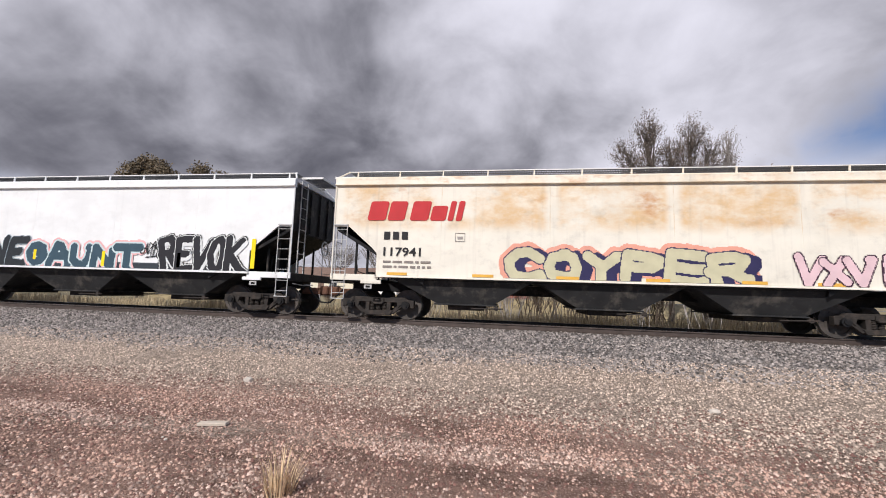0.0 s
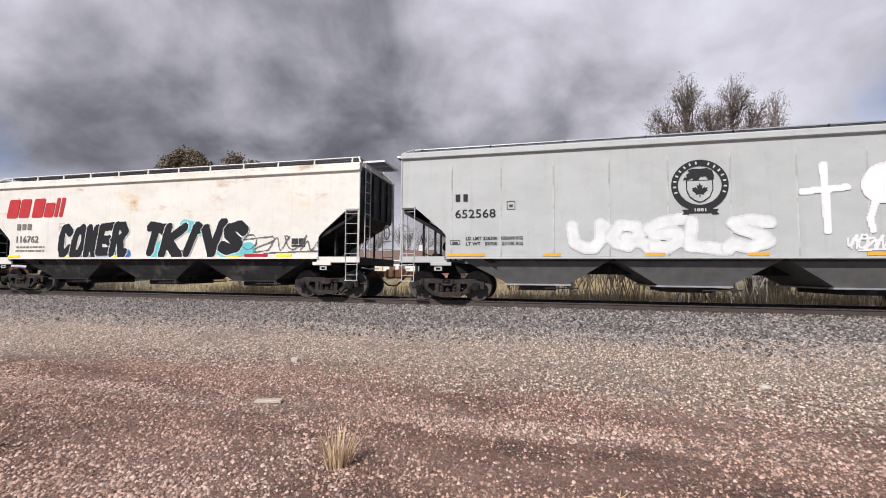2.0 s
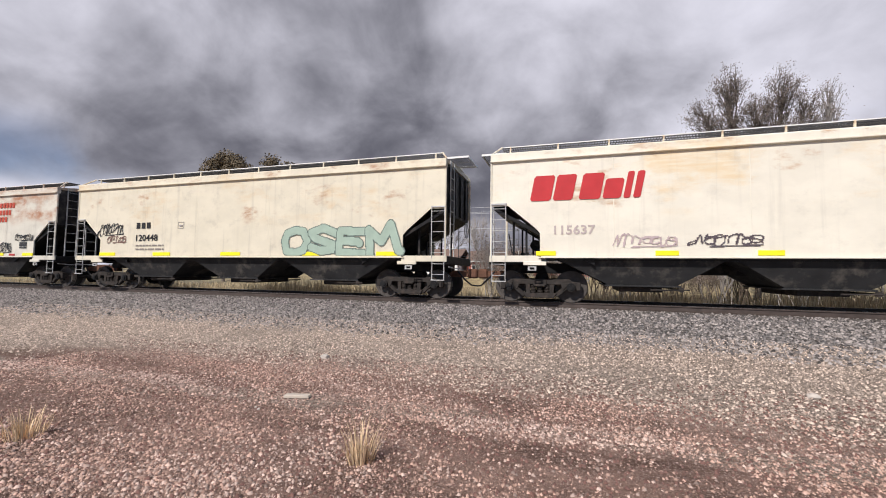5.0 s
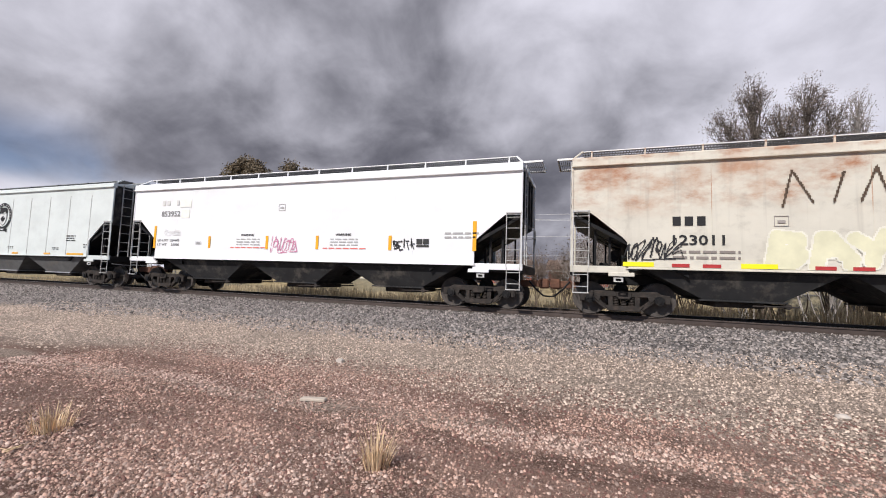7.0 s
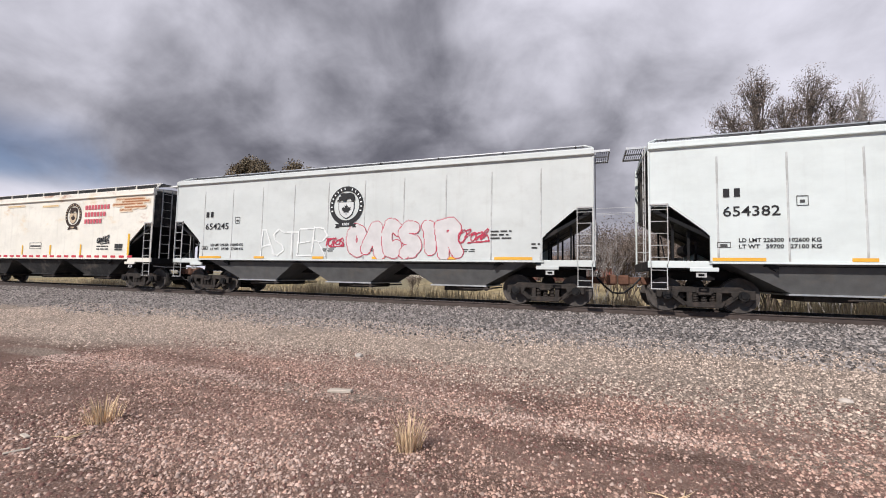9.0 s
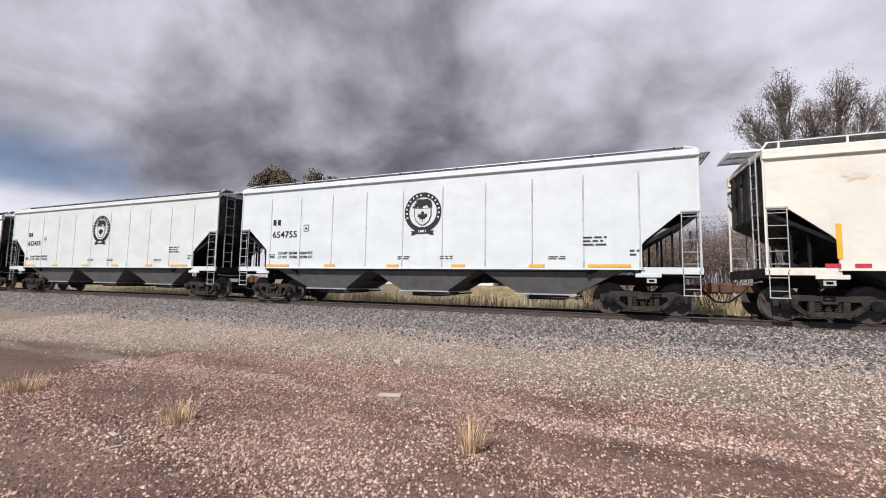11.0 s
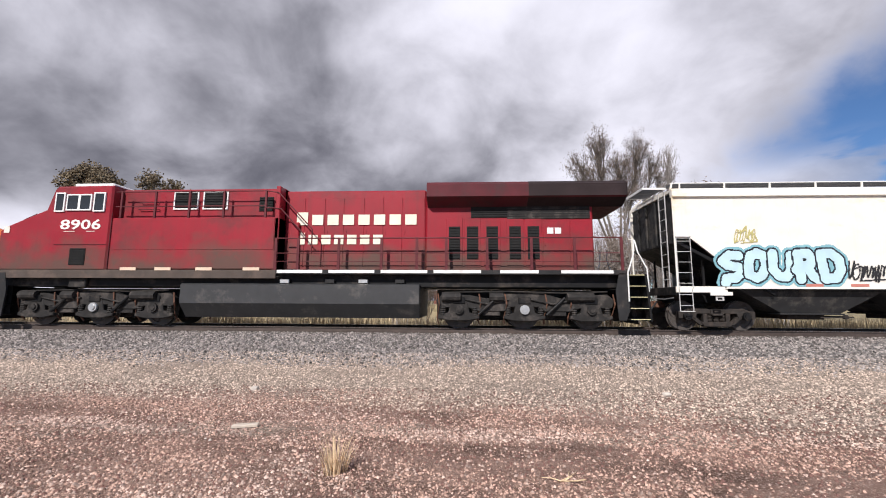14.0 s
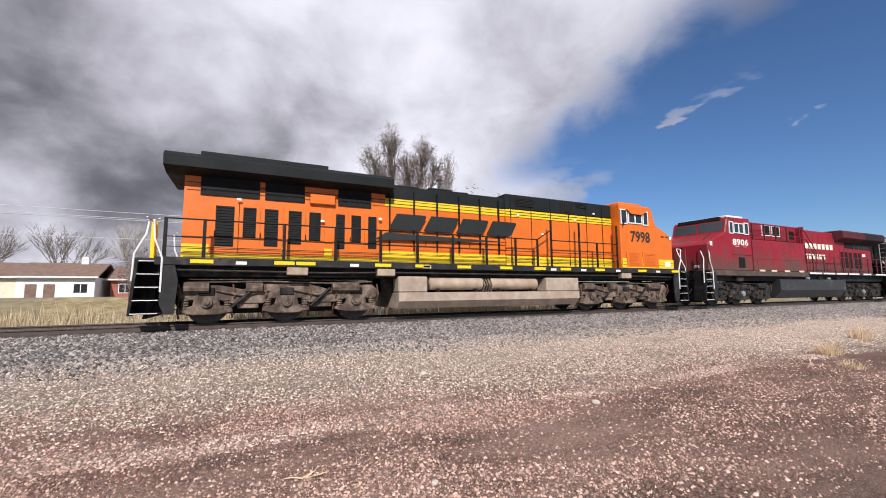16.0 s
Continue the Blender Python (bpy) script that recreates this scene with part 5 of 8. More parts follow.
    for k in range(3):
        word_blocks(c["I"], 3.58, 5.4 - 0.25 * k, 3.60 - 0.33 * k, 3.83 - 0.33 * k, 8 - k, (0.48, 0.09, 0.06), label="faded red nameplate blocks")
    graffiti(c["I"], "BAYK", -3.7, -0.5, 1.30, 2.35, (0.72, 0.70, 0.50), (0.78, 0.76, 0.66), None, 0.15, 0.04, 0, 81, label="pale yellow sprayed letters")
    graffiti(c["I"], "SAFRS", 1.05, 4.2, 1.30, 2.35, (0.74, 0.76, 0.70), (0.48, 0.62, 0.68), None, 0.13, 0.05, 0, 82, label="pale blue and white sprayed letters")
    scrawl(c["I"], -6.9, -5.6, 1.55, 2.1, DARK, 83, 9, 0.016)
    skin(c["I"], [((-3.4, 2.9), (-3.2, 3.8)), ((-3.2, 3.8), (-2.8, 3.0)), ((-1.9, 3.0), (-1.6, 3.8)), ((-1.6, 3.8), (-1.3, 2.8)), ((-1.0, 3.6), (-0.7, 3.9)), ((-2.4, 3.0), (-2.2, 3.7))], None, (0.10, 0.07, 0.05), None, 0, 0.025, 0, label="thin black sprayed marks", name="tag")
    scrawl(c["I"], -0.1, 0.75, 2.15, 2.55, DARK, 84, 5, 0.02)
    scrawl(c["I"], 4.5, 5.3, 1.5, 2.0, DARK, 85, 6)
    scrawl(c["I"], 5.6, 6.8, 2.05, 2.35, DARK, 86, 8, 0.016)
    small_label(c["I"], 5.9, 6.4, 1.70, 1.99)
    reflectors(c["I"], (-6.6, -3.9, -0.95, 1.8, 4.4, 6.5), (0.90, 0.80, 0.03), w=0.75, z1=1.49)
    reflectors(c["I"], (-5.6, -4.9, -2.6, -1.9, 0.3, 0.9, 3.0, 5.4), (0.42, 0.05, 0.05), w=0.4, z1=1.46)
    # J
    bars(c["J"], [(-5.62, -4.98, 3.40, 3.74)], (0.84, 0.845, 0.79), y=FACE + 0.004, name="paint_patch", label="pale yellow touch-up paint patch")
    bars(c["J"], [(-5.50, -5.05, 2.97, 3.30)], (0.84, 0.845, 0.78), y=FACE + 0.004, name="paint_patch", label="pale yellow touch-up paint patch")
    lettering(c["J"], "853952", -6.62, 3.04, 0.22, (0.20, 0.20, 0.20), 1.05, bold=0.3)
    bars(c["J"], [(-6.62, -6.44, 3.50, 3.70), (-6.34, -6.16, 3.50, 3.70), (-5.80, -5.66, 3.50, 3.70)], (0.66, 0.66, 0.64), name="owner_mark")
    lettering(c["J"], "LD LMT  224600", -6.72, 2.01, 0.095, (0.14, 0.14, 0.14), 1.22, bold=0.0)
    lettering(c["J"], "LT WT     81500", -6.72, 1.83, 0.095, (0.14, 0.14, 0.14), 1.22, bold=0.0)
    frame_box(c["J"], -4.62, -4.30, 1.90, 2.00, (0.45, 0.45, 0.45))
    scrawl(c["J"], -6.35, -5.5, 2.25, 2.50, (0.74, 0.74, 0.74), 97, 7, 0.012, "rubbed grey marks")
    bars(c["J"], [(-6.97, -6.85, 1.72, 2.66), (-3.93, -3.82, 1.75, 2.22), (-1.11, -1.0, 1.73, 2.22), (1.1, 1.21, 1.75, 2.22), (3.95, 4.06, 1.74, 2.22), (6.81, 6.93, 1.74, 2.66)], (0.86, 0.42, 0.03), name="orange_bar")
    for x in (-2.3, 1.9):
        lettering(c["J"], "WARNING", x, 2.22, 0.08, DARK, 0.62)
        text_lines(c["J"], x - 0.2, x + 0.9, 1.85, 2.15, 3, (0.45, 0.45, 0.45), 91)
        text_lines(c["J"], x - 0.5, x + 1.2, 1.74, 1.83, 1, (0.75, 0.2, 0.18), 92)
    text_lines(c["J"], 5.9, 7.0, 2.1, 2.35, 2, (0.4, 0.4, 0.4), 94)
    scrawl(c["J"], -0.85, 0.25, 1.6, 2.2, (0.62, 0.24, 0.38), 95, 8, 0.011, "crimson sprayed scrawl")
    graffiti(c["J"], "BEITA", 4.15, 4.88, 1.76, 2.08, None, DARK, None, 0.0, 0.018, 0, 96, cell=0.018, label="thin black sprayed tag")
    small_label(c["J"], 4.95, 5.38, 1.85, 2.11)
    frame_box(c["J"], -0.6, -0.3, 3.15, 3.4, (0.4, 0.4, 0.4))
    # K, N, P
    ribbed_marks(c["K"], "654382")
    ribbed_marks(c["N"], "654755")
    ribbed_marks(c["P"], "652425")
    # L
    ribbed_marks(c["L"], "654245")
    graffiti(c["L"], "ASTER", -3.75, -0.7, 1.45, 2.5, None, (0.80, 0.82, 0.80), None, 0.0, 0.028, 0, 101, label="white sprayed outline letters")
    graffiti(c["L"], "OACSIR", 0.2, 4.3, 1.40, 2.70, (0.62, 0.60, 0.59), (0.50, 0.07, 0.11), None, 0.19, 0.026, 0, 102, label="red outlined bubble letters")
    scrawl(c["L"], -0.75, 0.0, 1.8, 2.1, (0.5, 0.05, 0.09), 103, 5, 0.018, "red sprayed scrawl")
    scrawl(c["L"], 4.3, 5.2, 1.9, 2.4, (0.5, 0.05, 0.09), 104, 5, 0.018, "red sprayed scrawl")
    # M
    smooth_marks(c["M"], "119099", -5.70, 2.55, 2.0)
    emblem(c["M"], 2.84, 3.38, 0.60, (0.05, 0.035, 0.03), (0.66, 0.52, 0.36))
    for k in range(3):
        word_blocks(c["M"], 3.66, 5.44 - 0.25 * k, 3.62 - 0.33 * k, 3.83 - 0.33 * k, 8 - k, (0.58, 0.13, 0.16), label="red nameplate blocks")
    skin(c["M"], [((5.9, 4.02), (7.7, 4.00)), ((6.3, 3.90), (8.0, 3.89)), ((5.7, 3.78), (7.6, 3.79)), ((6.5, 3.64), (7.8, 3.64)), ((6.2, 3.52), (6.9, 3.52))], (0.36, 0.15, 0.07), (0.60, 0.42, 0.28), (0.72, 0.60, 0.46), 0.022, 0.03, 0.05, name="rust_streak", label="brown rust streaks burnt into the paint")
    skin(c["M"], [((-5.9, 3.05), (-4.6, 3.04)), ((-2.6, 4.0), (-1.2, 4.0)), ((0.4, 3.90), (1.6, 3.91))], (0.62, 0.44, 0.22), (0.74, 0.62, 0.44), None, 0.02, 0.035, 0.0, name="rust_streak", label="faint yellow rust streaks")
    scrawl(c["M"], 4.75, 5.5, 2.0, 2.38, DARK, 111, 6, 0.022)
    bars(c["M"], [(-6.91, -6.80, 1.59, 2.44), (-3.43, -3.33, 1.48, 1.97), (-1.13, -1.04, 1.5, 1.97), (1.17, 1.28, 1.5, 1.97), (3.5, 3.6, 1.48, 1.98), (6.80, 6.92, 1.47, 2.44)], (0.78, 0.46, 0.06), name="orange_bar")
    small_label(c["M"], 5.95, 6.46, 1.70, 1.99)
    frame_box(c["M"], -0.47, 0.48, 1.79, 2.1)
    text_lines(c["M"], 4.7, 5.5, 1.7, 1.95, 2, seed=112)
    reflectors(c["M"], [-7.0 + 0.56 * k for k in range(26)], (0.55, 0.05, 0.07), w=0.30, z1=1.47)
    # Q
    graffiti(c["Q"], "SOURD", -7.0, -3.4, 1.42, 2.55, (0.50, 0.68, 0.74), (0.02, 0.022, 0.03), (0.22, 0.44, 0.50), 0.14, 0.05, 0.07, 121, cell=0.022, label="pale blue sprayed bubble letters, black outline")
    scrawl(c["Q"], -3.3, -2.2, 1.55, 2.1, DARK, 122, 7, 0.022)
    scrawl(c["Q"], -6.5, -5.9, 2.7, 3.2, (0.5, 0.45, 0.2), 123, 7, 0.014, "faded olive scrawl")
    graffiti(c["Q"], "MOCK", 0.05, 4.15, 1.34, 2.52, (0.74, 0.46, 0.43), (0.55, 0.20, 0.20), (0.78, 0.60, 0.55), 0.19, 0.022, 0.08, 124, cell=0.022, label="faded pink sprayed letters")
    scrawl(c["Q"], 4.8, 6.25, 2.1, 2.6, (0.72, 0.30, 0.36), 125, 10, 0.02, "pink sprayed scrawl")
    small_label(c["Q"], 5.88, 6.33, 1.65, 1.89)
    reflectors(c["Q"], (1.2, 3.7), (0.90, 0.80, 0.03), w=0.45)
    reflectors(c["Q"], (5.9, 6.7), (0.72, 0.38, 0.2), w=0.7)
    reflectors(c["Q"], (-4.3, -3.0, -1.8, 5.0), (0.5, 0.2, 0.16), w=0.5)


def build_train_cars():
    truck = build_truck()
    masters = {"ribbed": build_hopper("ribbed", PAINTS["K"], PAINTS["K"]), "smooth": build_hopper("smooth", PAINTS["B"], PAINTS["B"])}
    cars, used = {}, set()
    for k, key in enumerate(ORDER):
        kind = "ribbed" if key in "CEKLNP" else "smooth"
        if kind in used:
            car = copy_thing(masters[kind], pose(0, 0, 0))
        else:
            car = masters[kind]
            used.add(kind)
        cars[key] = car
    for k, key in enumerate(ORDER):
        car = cars[key]
        dress(car, PAINTS[key])
        tagged(car, WHAT[key], "freight car", "hopper cars of the train")
        TRAIN.append((car, -5.763 - 18.008 * k + HALF))
    mark_cars(cars)
    for key in ORDER:
        add_trucks(cars[key], truck, HALF - 1.38)
    for o in (*truck.children_recursive, truck):
        bpy.data.objects.remove(o)


build_train_cars()


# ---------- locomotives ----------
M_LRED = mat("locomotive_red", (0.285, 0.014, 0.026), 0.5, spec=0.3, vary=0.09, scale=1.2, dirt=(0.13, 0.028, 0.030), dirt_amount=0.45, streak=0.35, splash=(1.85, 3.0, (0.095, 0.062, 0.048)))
M_LORANGE = mat("locomotive_orange", (0.70, 0.155, 0.012), 0.42, vary=0.08, scale=1.2, dirt=(0.50, 0.15, 0.04), dirt_amount=0.12, streak=0.12)
M_LYELLOW = mat("locomotive_yellow", (0.86, 0.58, 0.02), 0.42, vary=0.08, scale=2)
M_LGREEN = mat("locomotive_dark_green", (0.014, 0.017, 0.018), 0.6, vary=0.25, scale=1.5, spec=0.18)
M_LMAROON = mat("maroon_painted_shade", (0.10, 0.022, 0.028), 0.6, vary=0.2, scale=1.5, dirt=(0.05, 0.035, 0.035), dirt_amount=0.5, spec=0.18)
M_FRAME = mat("locomotive_frame_grey", (0.028, 0.028, 0.029), 0.6, vary=0.3, dirt=(0.10, 0.08, 0.07), dirt_amount=0.35, spec=0.18)
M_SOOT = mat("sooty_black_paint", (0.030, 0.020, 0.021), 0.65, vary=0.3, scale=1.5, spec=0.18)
M_FRAMEG = mat("grimy_grey_skirt", (0.070, 0.052, 0.042), 0.75, vary=0.2, dirt=(0.13, 0.09, 0.07), dirt_amount=0.4)
M_TANK = mat("fuel_tank_black", (0.034, 0.035, 0.037), 0.5, vary=0.15, dirt=(0.12, 0.11, 0.10), dirt_amount=0.25)
M_TANKDUST = mat("dusty_fuel_tank", (0.40, 0.32, 0.25), 0.85, vary=0.2, dirt=(0.26, 0.2, 0.16), dirt_amount=0.4)
M_RESERVOIR = mat("dusty_air_tank", (0.42, 0.33, 0.24), 0.7, vary=0.2, dirt=(0.30, 0.2, 0.14), dirt_amount=0.4)
M_LTRUCK = mat("locomotive_truck_steel", (0.095, 0.070, 0.056), 0.75, vary=0.45, scale=5, dirt=(0.30, 0.23, 0.175), dirt_amount=0.55, bump=0.003, spec=0.18)
M_LTRUCKD = mat("locomotive_truck_dark", (0.030, 0.028, 0.027), 0.7, vary=0.3, scale=5, dirt=(0.11, 0.095, 0.085), dirt_amount=0.4, bump=0.003, spec=0.18)
M_GLASS = mat("dark_window_glass", (0.02, 0.025, 0.03), 0.08, vary=0.05, spec=0.8)
M_LOUVRE = mat("louvre_black", (0.018, 0.018, 0.018), 0.7, vary=0.2, spec=0.18)
M_RAILBLACK = mat("handrail_black", (0.016, 0.015, 0.015), 0.5, vary=0.2, spec=0.18)
M_RAILMAROON = mat("handrail_maroon", (0.12, 0.03, 0.035), 0.5, vary=0.2, spec=0.18)


class Loco:
    """Builds one locomotive, the cab towards d on the x axis."""

    def __init__(self, d, label):
        self.d = d
        self.ob = tagged(empty("diesel_locomotive"), label, "locomotive", "locomotives of the train")

    def box(self, name, x0, x1, y0, y1, z0, z1, material, bevel=0.015, label="", parent=None):
        bm = B()
        a, b = sorted((self.d * x0, self.d * x1))
        bx(bm, a, b, y0, y1, z0, z1, bevel)
        return part(name, bm, material, parent or self.ob, label)

    def shape(self, name, outline, y0, y1, material, bevel=0.015, label=""):
        bm = B()
        prism(bm, [(self.d * a, b) for a, b in outline], y0, y1, bevel=bevel)
        return part(name, bm, material, self.ob, label)

    def pipe(self, name, pts, r, material, sides=6, label=""):
        bm = B()
        tube(bm, [(self.d * x, y, z) for x, y, z in pts], r, sides)
        return part(name, bm, material, self.ob, label)

    def louvre(self, x0, x1, y, z0, z1, slats, upright=False, name="louvre", rim=None, paint=None):
        """A recessed dark grille with slats on the side at y."""
        bm = B()
        a, b = sorted((self.d * x0, self.d * x1))
        bx(bm, a, b, y - 0.004, y + 0.02, z0, z1)
        if upright:
            for k in range(slats):
                x = a + (b - a) * (k + 0.5) / slats
                bx(bm, x - 0.012, x + 0.012, y - 0.022, y - 0.002, z0 + 0.02, z1 - 0.02)
        else:
            for k in range(slats):
                z = z0 + (z1 - z0) * (k + 0.5) / slats
                bx(bm, a + 0.02, b - 0.02, y - 0.022, y - 0.002, z - 0.012, z + 0.012)
        ob = part(name, bm, paint or M_LOUVRE, self.ob)
        if rim:
            bm = B()
            t = 0.045
            for q in ((a - t, b + t, z0 - t, z0), (a - t, b + t, z1, z1 + t), (a - t, a, z0, z1), (b, b + t, z0, z1)):
                bx(bm, q[0], q[1], y - 0.03, y + 0.01, q[2], q[3])
            part("louvre_rim", bm, rim, self.ob)
        return ob

    def window(self, x0, x1, y, z0, z1, rim):
        a, b = sorted((self.d * x0, self.d * x1))
        bm = B()
        t = 0.045
        for q in ((a - t, b + t, z0 - t, z0), (a - t, b + t, z1, z1 + t), (a - t, a, z0, z1), (b, b + t, z0, z1)):
            bx(bm, q[0], q[1], y - 0.025, y + 0.02, q[2], q[3])
        w = part("cab_window", bm, rim, self.ob)
        bm = B()
        bx(bm, a, b, y - 0.008, y + 0.01, z0, z1)
        part("pane", bm, M_GLASS, w)

    def door_lines(self, xs, y, z0, z1, material, proud=0.016):
        """Hood doors as thin plates with gaps between them."""
        for x0, x1 in zip(xs, xs[1:]):
            a, b = sorted((self.d * x0, self.d * x1))
            bm = B()
            bx(bm, a + 0.018, b - 0.018, y - proud, y + 0.005, z0, z1, 0.006)
            bx(bm, a + 0.05, a + 0.09, y - proud - 0.02, y - proud, (z0 + z1) / 2 - 0.06, (z0 + z1) / 2 + 0.06)
            part("hood_door", bm, material, self.ob)

    def railing(self, xs, y, z0, material, mid=True):
        bm = B()
        prism(bm, ((-0.045, z0), (0.045, z0), (0.04, z0 + 1.06), (-0.04, z0 + 1.06)), y - 0.02, y + 0.02)
        me = mesh_of(bm, "handrail_post", material)
        for x in xs:
            part("handrail_post", me, None, self.ob).location.x = self.d * x
        for z, r in ((z0 + 1.04, 0.022), (z0 + 0.55, 0.014), (z0 + 0.28, 0.010)) if mid else ((z0 + 1.04, 0.022),):
            self.pipe("handrail", [(xs[0], y, z), (xs[-1], y, z)], r, material)

    def truck(self, xc, material, dusty):
        """Six-wheel truck half under one end: side frames, journals, springs, brake gear, wheelsets."""
        t = empty("truck")
        t.parent = self.ob
        t.location = (xc, 0, 0)
        for s in (-1, 1):
            y0, y1 = sorted((s * 1.00, s * 1.16))
            bm = B()
            prism(bm, ((-2.85, 0.92), (-2.62, 1.12), (-1.75, 1.08), (-1.2, 0.97), (-0.6, 1.15), (0.6, 1.15), (1.2, 0.97), (1.75, 1.08), (2.62, 1.12), (2.85, 0.92), (2.75, 0.68), (1.75, 0.66), (1.45, 0.56), (0.65, 0.56), (0.45, 0.70), (-0.45, 0.70), (-0.65, 0.56), (-1.45, 0.56), (-1.75, 0.66), (-2.75, 0.68)), y0, y1, bevel=0.02)
            for x in (-2.1, 0.0, 2.1):
                prism(bm, ((x - 0.26, 0.90), (x + 0.26, 0.90), (x + 0.34, 0.52), (x + 0.66, 0.42), (x + 0.66, 0.33), (x + 0.30, 0.26), (x - 0.30, 0.26), (x - 0.66, 0.33), (x - 0.66, 0.42), (x - 0.34, 0.52)), y0 - 0.015, y1 + 0.015, bevel=0.02)
            part("side_frame", bm, material, t)
            for x in (-2.1, 0.0, 2.1):
                for d in (-0.52, 0.52):
                    bm = B()
                    coil(bm, x + d, s * 1.10, 0.42, 0.70, 0.10, 4)
                    part("coil_spring", bm, material, t)
            for x in (-2.1, 0.0, 2.1):
                bm = B()
                disc(bm, (x, s * 1.20, 0.62), 0.0, 0.15, -0.05, 0.05, 16)
                disc(bm, (x, s * 1.25, 0.62), 0.0, 0.09, -0.03, 0.03, 10)
                part("journal_cap", bm, material if x else M_GALV if not dusty else material, t)
            bm = B()
            for x, l in ((-2.35, 0.30), (1.75, 0.42), (-0.9, 0.22)):
                tube(bm, [(x - l, s * 1.20, 1.02), (x + l, s * 1.20, 1.02)], 0.15, 10)
            for x in (-1.2, 0.9):
                tube(bm, [(x - 0.7, s * 1.19, 0.94), (x, s * 1.22, 0.80), (x + 0.7, s * 1.19, 0.94)], 0.03, 6)
            tube(bm, [(-2.6, s * 1.22, 1.16), (-0.5, s * 1.22, 1.20), (1.2, s * 1.22, 1.15), (2.6, s * 1.22, 1.20)], 0.022, 5)
            for x in (-1.05, 1.05):
                bx(bm, x - 0.28, x + 0.28, min(s * 1.0, s * 1.12), max(s * 1.0, s * 1.12), 0.42, 0.66, 0.02)
            part("brake_cylinder", bm, material, t)
            for x in (-1.15, 1.0):
                bm = B()
                tube(bm, [(x - 0.32, s * 1.24, 0.46), (x - 0.10, s * 1.24, 0.66), (x + 0.26, s * 1.24, 1.00)], 0.045, 8)
                part("damper", bm, M_BLACK, t)
            for x in (-2.78, -1.45, -0.62, 0.66, 1.42, 2.78):
                bm = B()
                tube(bm, [(x, s * 1.19, 1.12), (x + 0.05, s * 1.21, 0.80), (x - 0.03, s * 1.02, 0.36), (x, s * 0.85, 0.16)], 0.026, 6)
                part("sand_pipe", bm, M_RUSTY, t)
            for x in (-2.1, 0.0, 2.1):
                bm = B()
                bx(bm, x - 0.20, x + 0.20, min(s * 1.17, s * 1.205), max(s * 1.17, s * 1.205), 0.80, 1.02, 0.02)
                part("pedestal_cap", bm, M_BLACK, t)
        bm = B()
        bx(bm, -2.85, 2.85, -0.55, 0.55, 0.26, 1.26, 0.03)
        part("traction_motor", bm, M_BLACK, t)
        me = wheelset_mesh(0.53)
        for x in (-2.1, 0.0, 2.1):
            w = part("wheelset", me, None, t)
            w.location = (x, 0, 0.53)
            SPINNING.append((w, spin_rows(x, 0.53, 0.53)))

    def end_steps(self, x, material, rail_material, edge):
        """Stairwell with five treads on each side of an end, with its bent handrails."""
        for s in (-1, 1):
            y0, y1 = sorted((s * 0.95, s * 1.56))
            sg = 1 if x > 0 else -1
            self.shape("step_well", [(x + sg * a, b) for a, b in ((-0.28, 1.76), (0.0, 1.76), (0.0, 0.62), (-0.12, 0.32), (-0.34, 0.32), (-0.40, 1.2))], y0, y0 + 0.05 if s < 0 else y0 + 0.05, material, 0)
            self.box("step_back", x, x + sg * 0.60, s * 0.99 - 0.02, s * 0.99 + 0.02, 0.34, 1.72, M_BLACK, 0)
            self.shape("step_stringer", [(x + sg * a, b) for a, b in ((0.60, 0.30), (0.66, 0.30), (0.56, 1.74), (0.49, 1.74))][::sg], y0, y1, M_BLACK, 0)
            for k in range(5):
                z = 0.36 + 0.34 * k
                self.box("step", x - sg * 0.02, x + sg * (0.62 - 0.03 * k), y0 + 0.02, y1, z - 0.03, z, material, 0.004)
                yy = -1.565 if s < 0 else 1.545
                self.box("step_edge", x + sg * 0.02, x + sg * (0.60 - 0.03 * k), yy, yy + 0.02, z - 0.016, z + 0.004, edge, 0)
            self.pipe("step_handrail", [(x - sg * 0.02, s * 1.58, 0.9), (x - sg * 0.02, s * 1.58, 1.8), (x + sg * 0.16, s * 1.58, 2.3), (x + sg * 0.20, s * 1.58, 2.8), (x + sg * 0.10, s * 1.45, 2.85)], 0.024, rail_material)
            self.pipe("step_handrail", [(x + sg * 0.62, s * 1.50, 1.2), (x + sg * 0.60, s * 1.50, 1.9), (x + sg * 0.38, s * 1.40, 2.45), (x + sg * 0.36, s * 1.25, 2.85)], 0.024, rail_material)

    def ends(self, front, rear, material):
        for x, sg in ((front, 1), (rear, -1)):
            self.box("coupler", x - sg * 0.2, x + sg * 0.55, -0.13, 0.13, 0.68, 0.92, M_BLACK, 0.03)
            self.box("coupler_head", x + sg * 0.50, x + sg * 0.80, -0.20, 0.18, 0.62, 0.98, M_RUSTY, 0.05)
            self.shape("pilot", [(x, 1.30), (x + sg * 0.06, 1.30), (x + sg * 0.26, 0.20), (x + sg * 0.18, 0.20), (x, 0.6)], -1.15, 1.15, M_BLACK)
            for y in (-0.75, -0.55, 0.55, 0.75):
                self.pipe("air_hose", [(x + sg * 0.1, y, 1.1), (x + sg * 0.45, y, 0.8), (x + sg * 0.62, y * 0.9, 0.5), (x + sg * 0.5, y * 0.8, 0.42)], 0.03, M_BLACK)


def nose_outline(x_front=10.60, x_cab=9.02, up=0.0):
    return [(6.7, 1.84), (x_front, 1.84), (x_front + 0.02, 3.18 + up), (x_front - 0.12, 3.32 + up), (x_cab + 0.02, 3.92), (8.82, 4.62), (8.70, 4.74), (6.7, 4.76)]


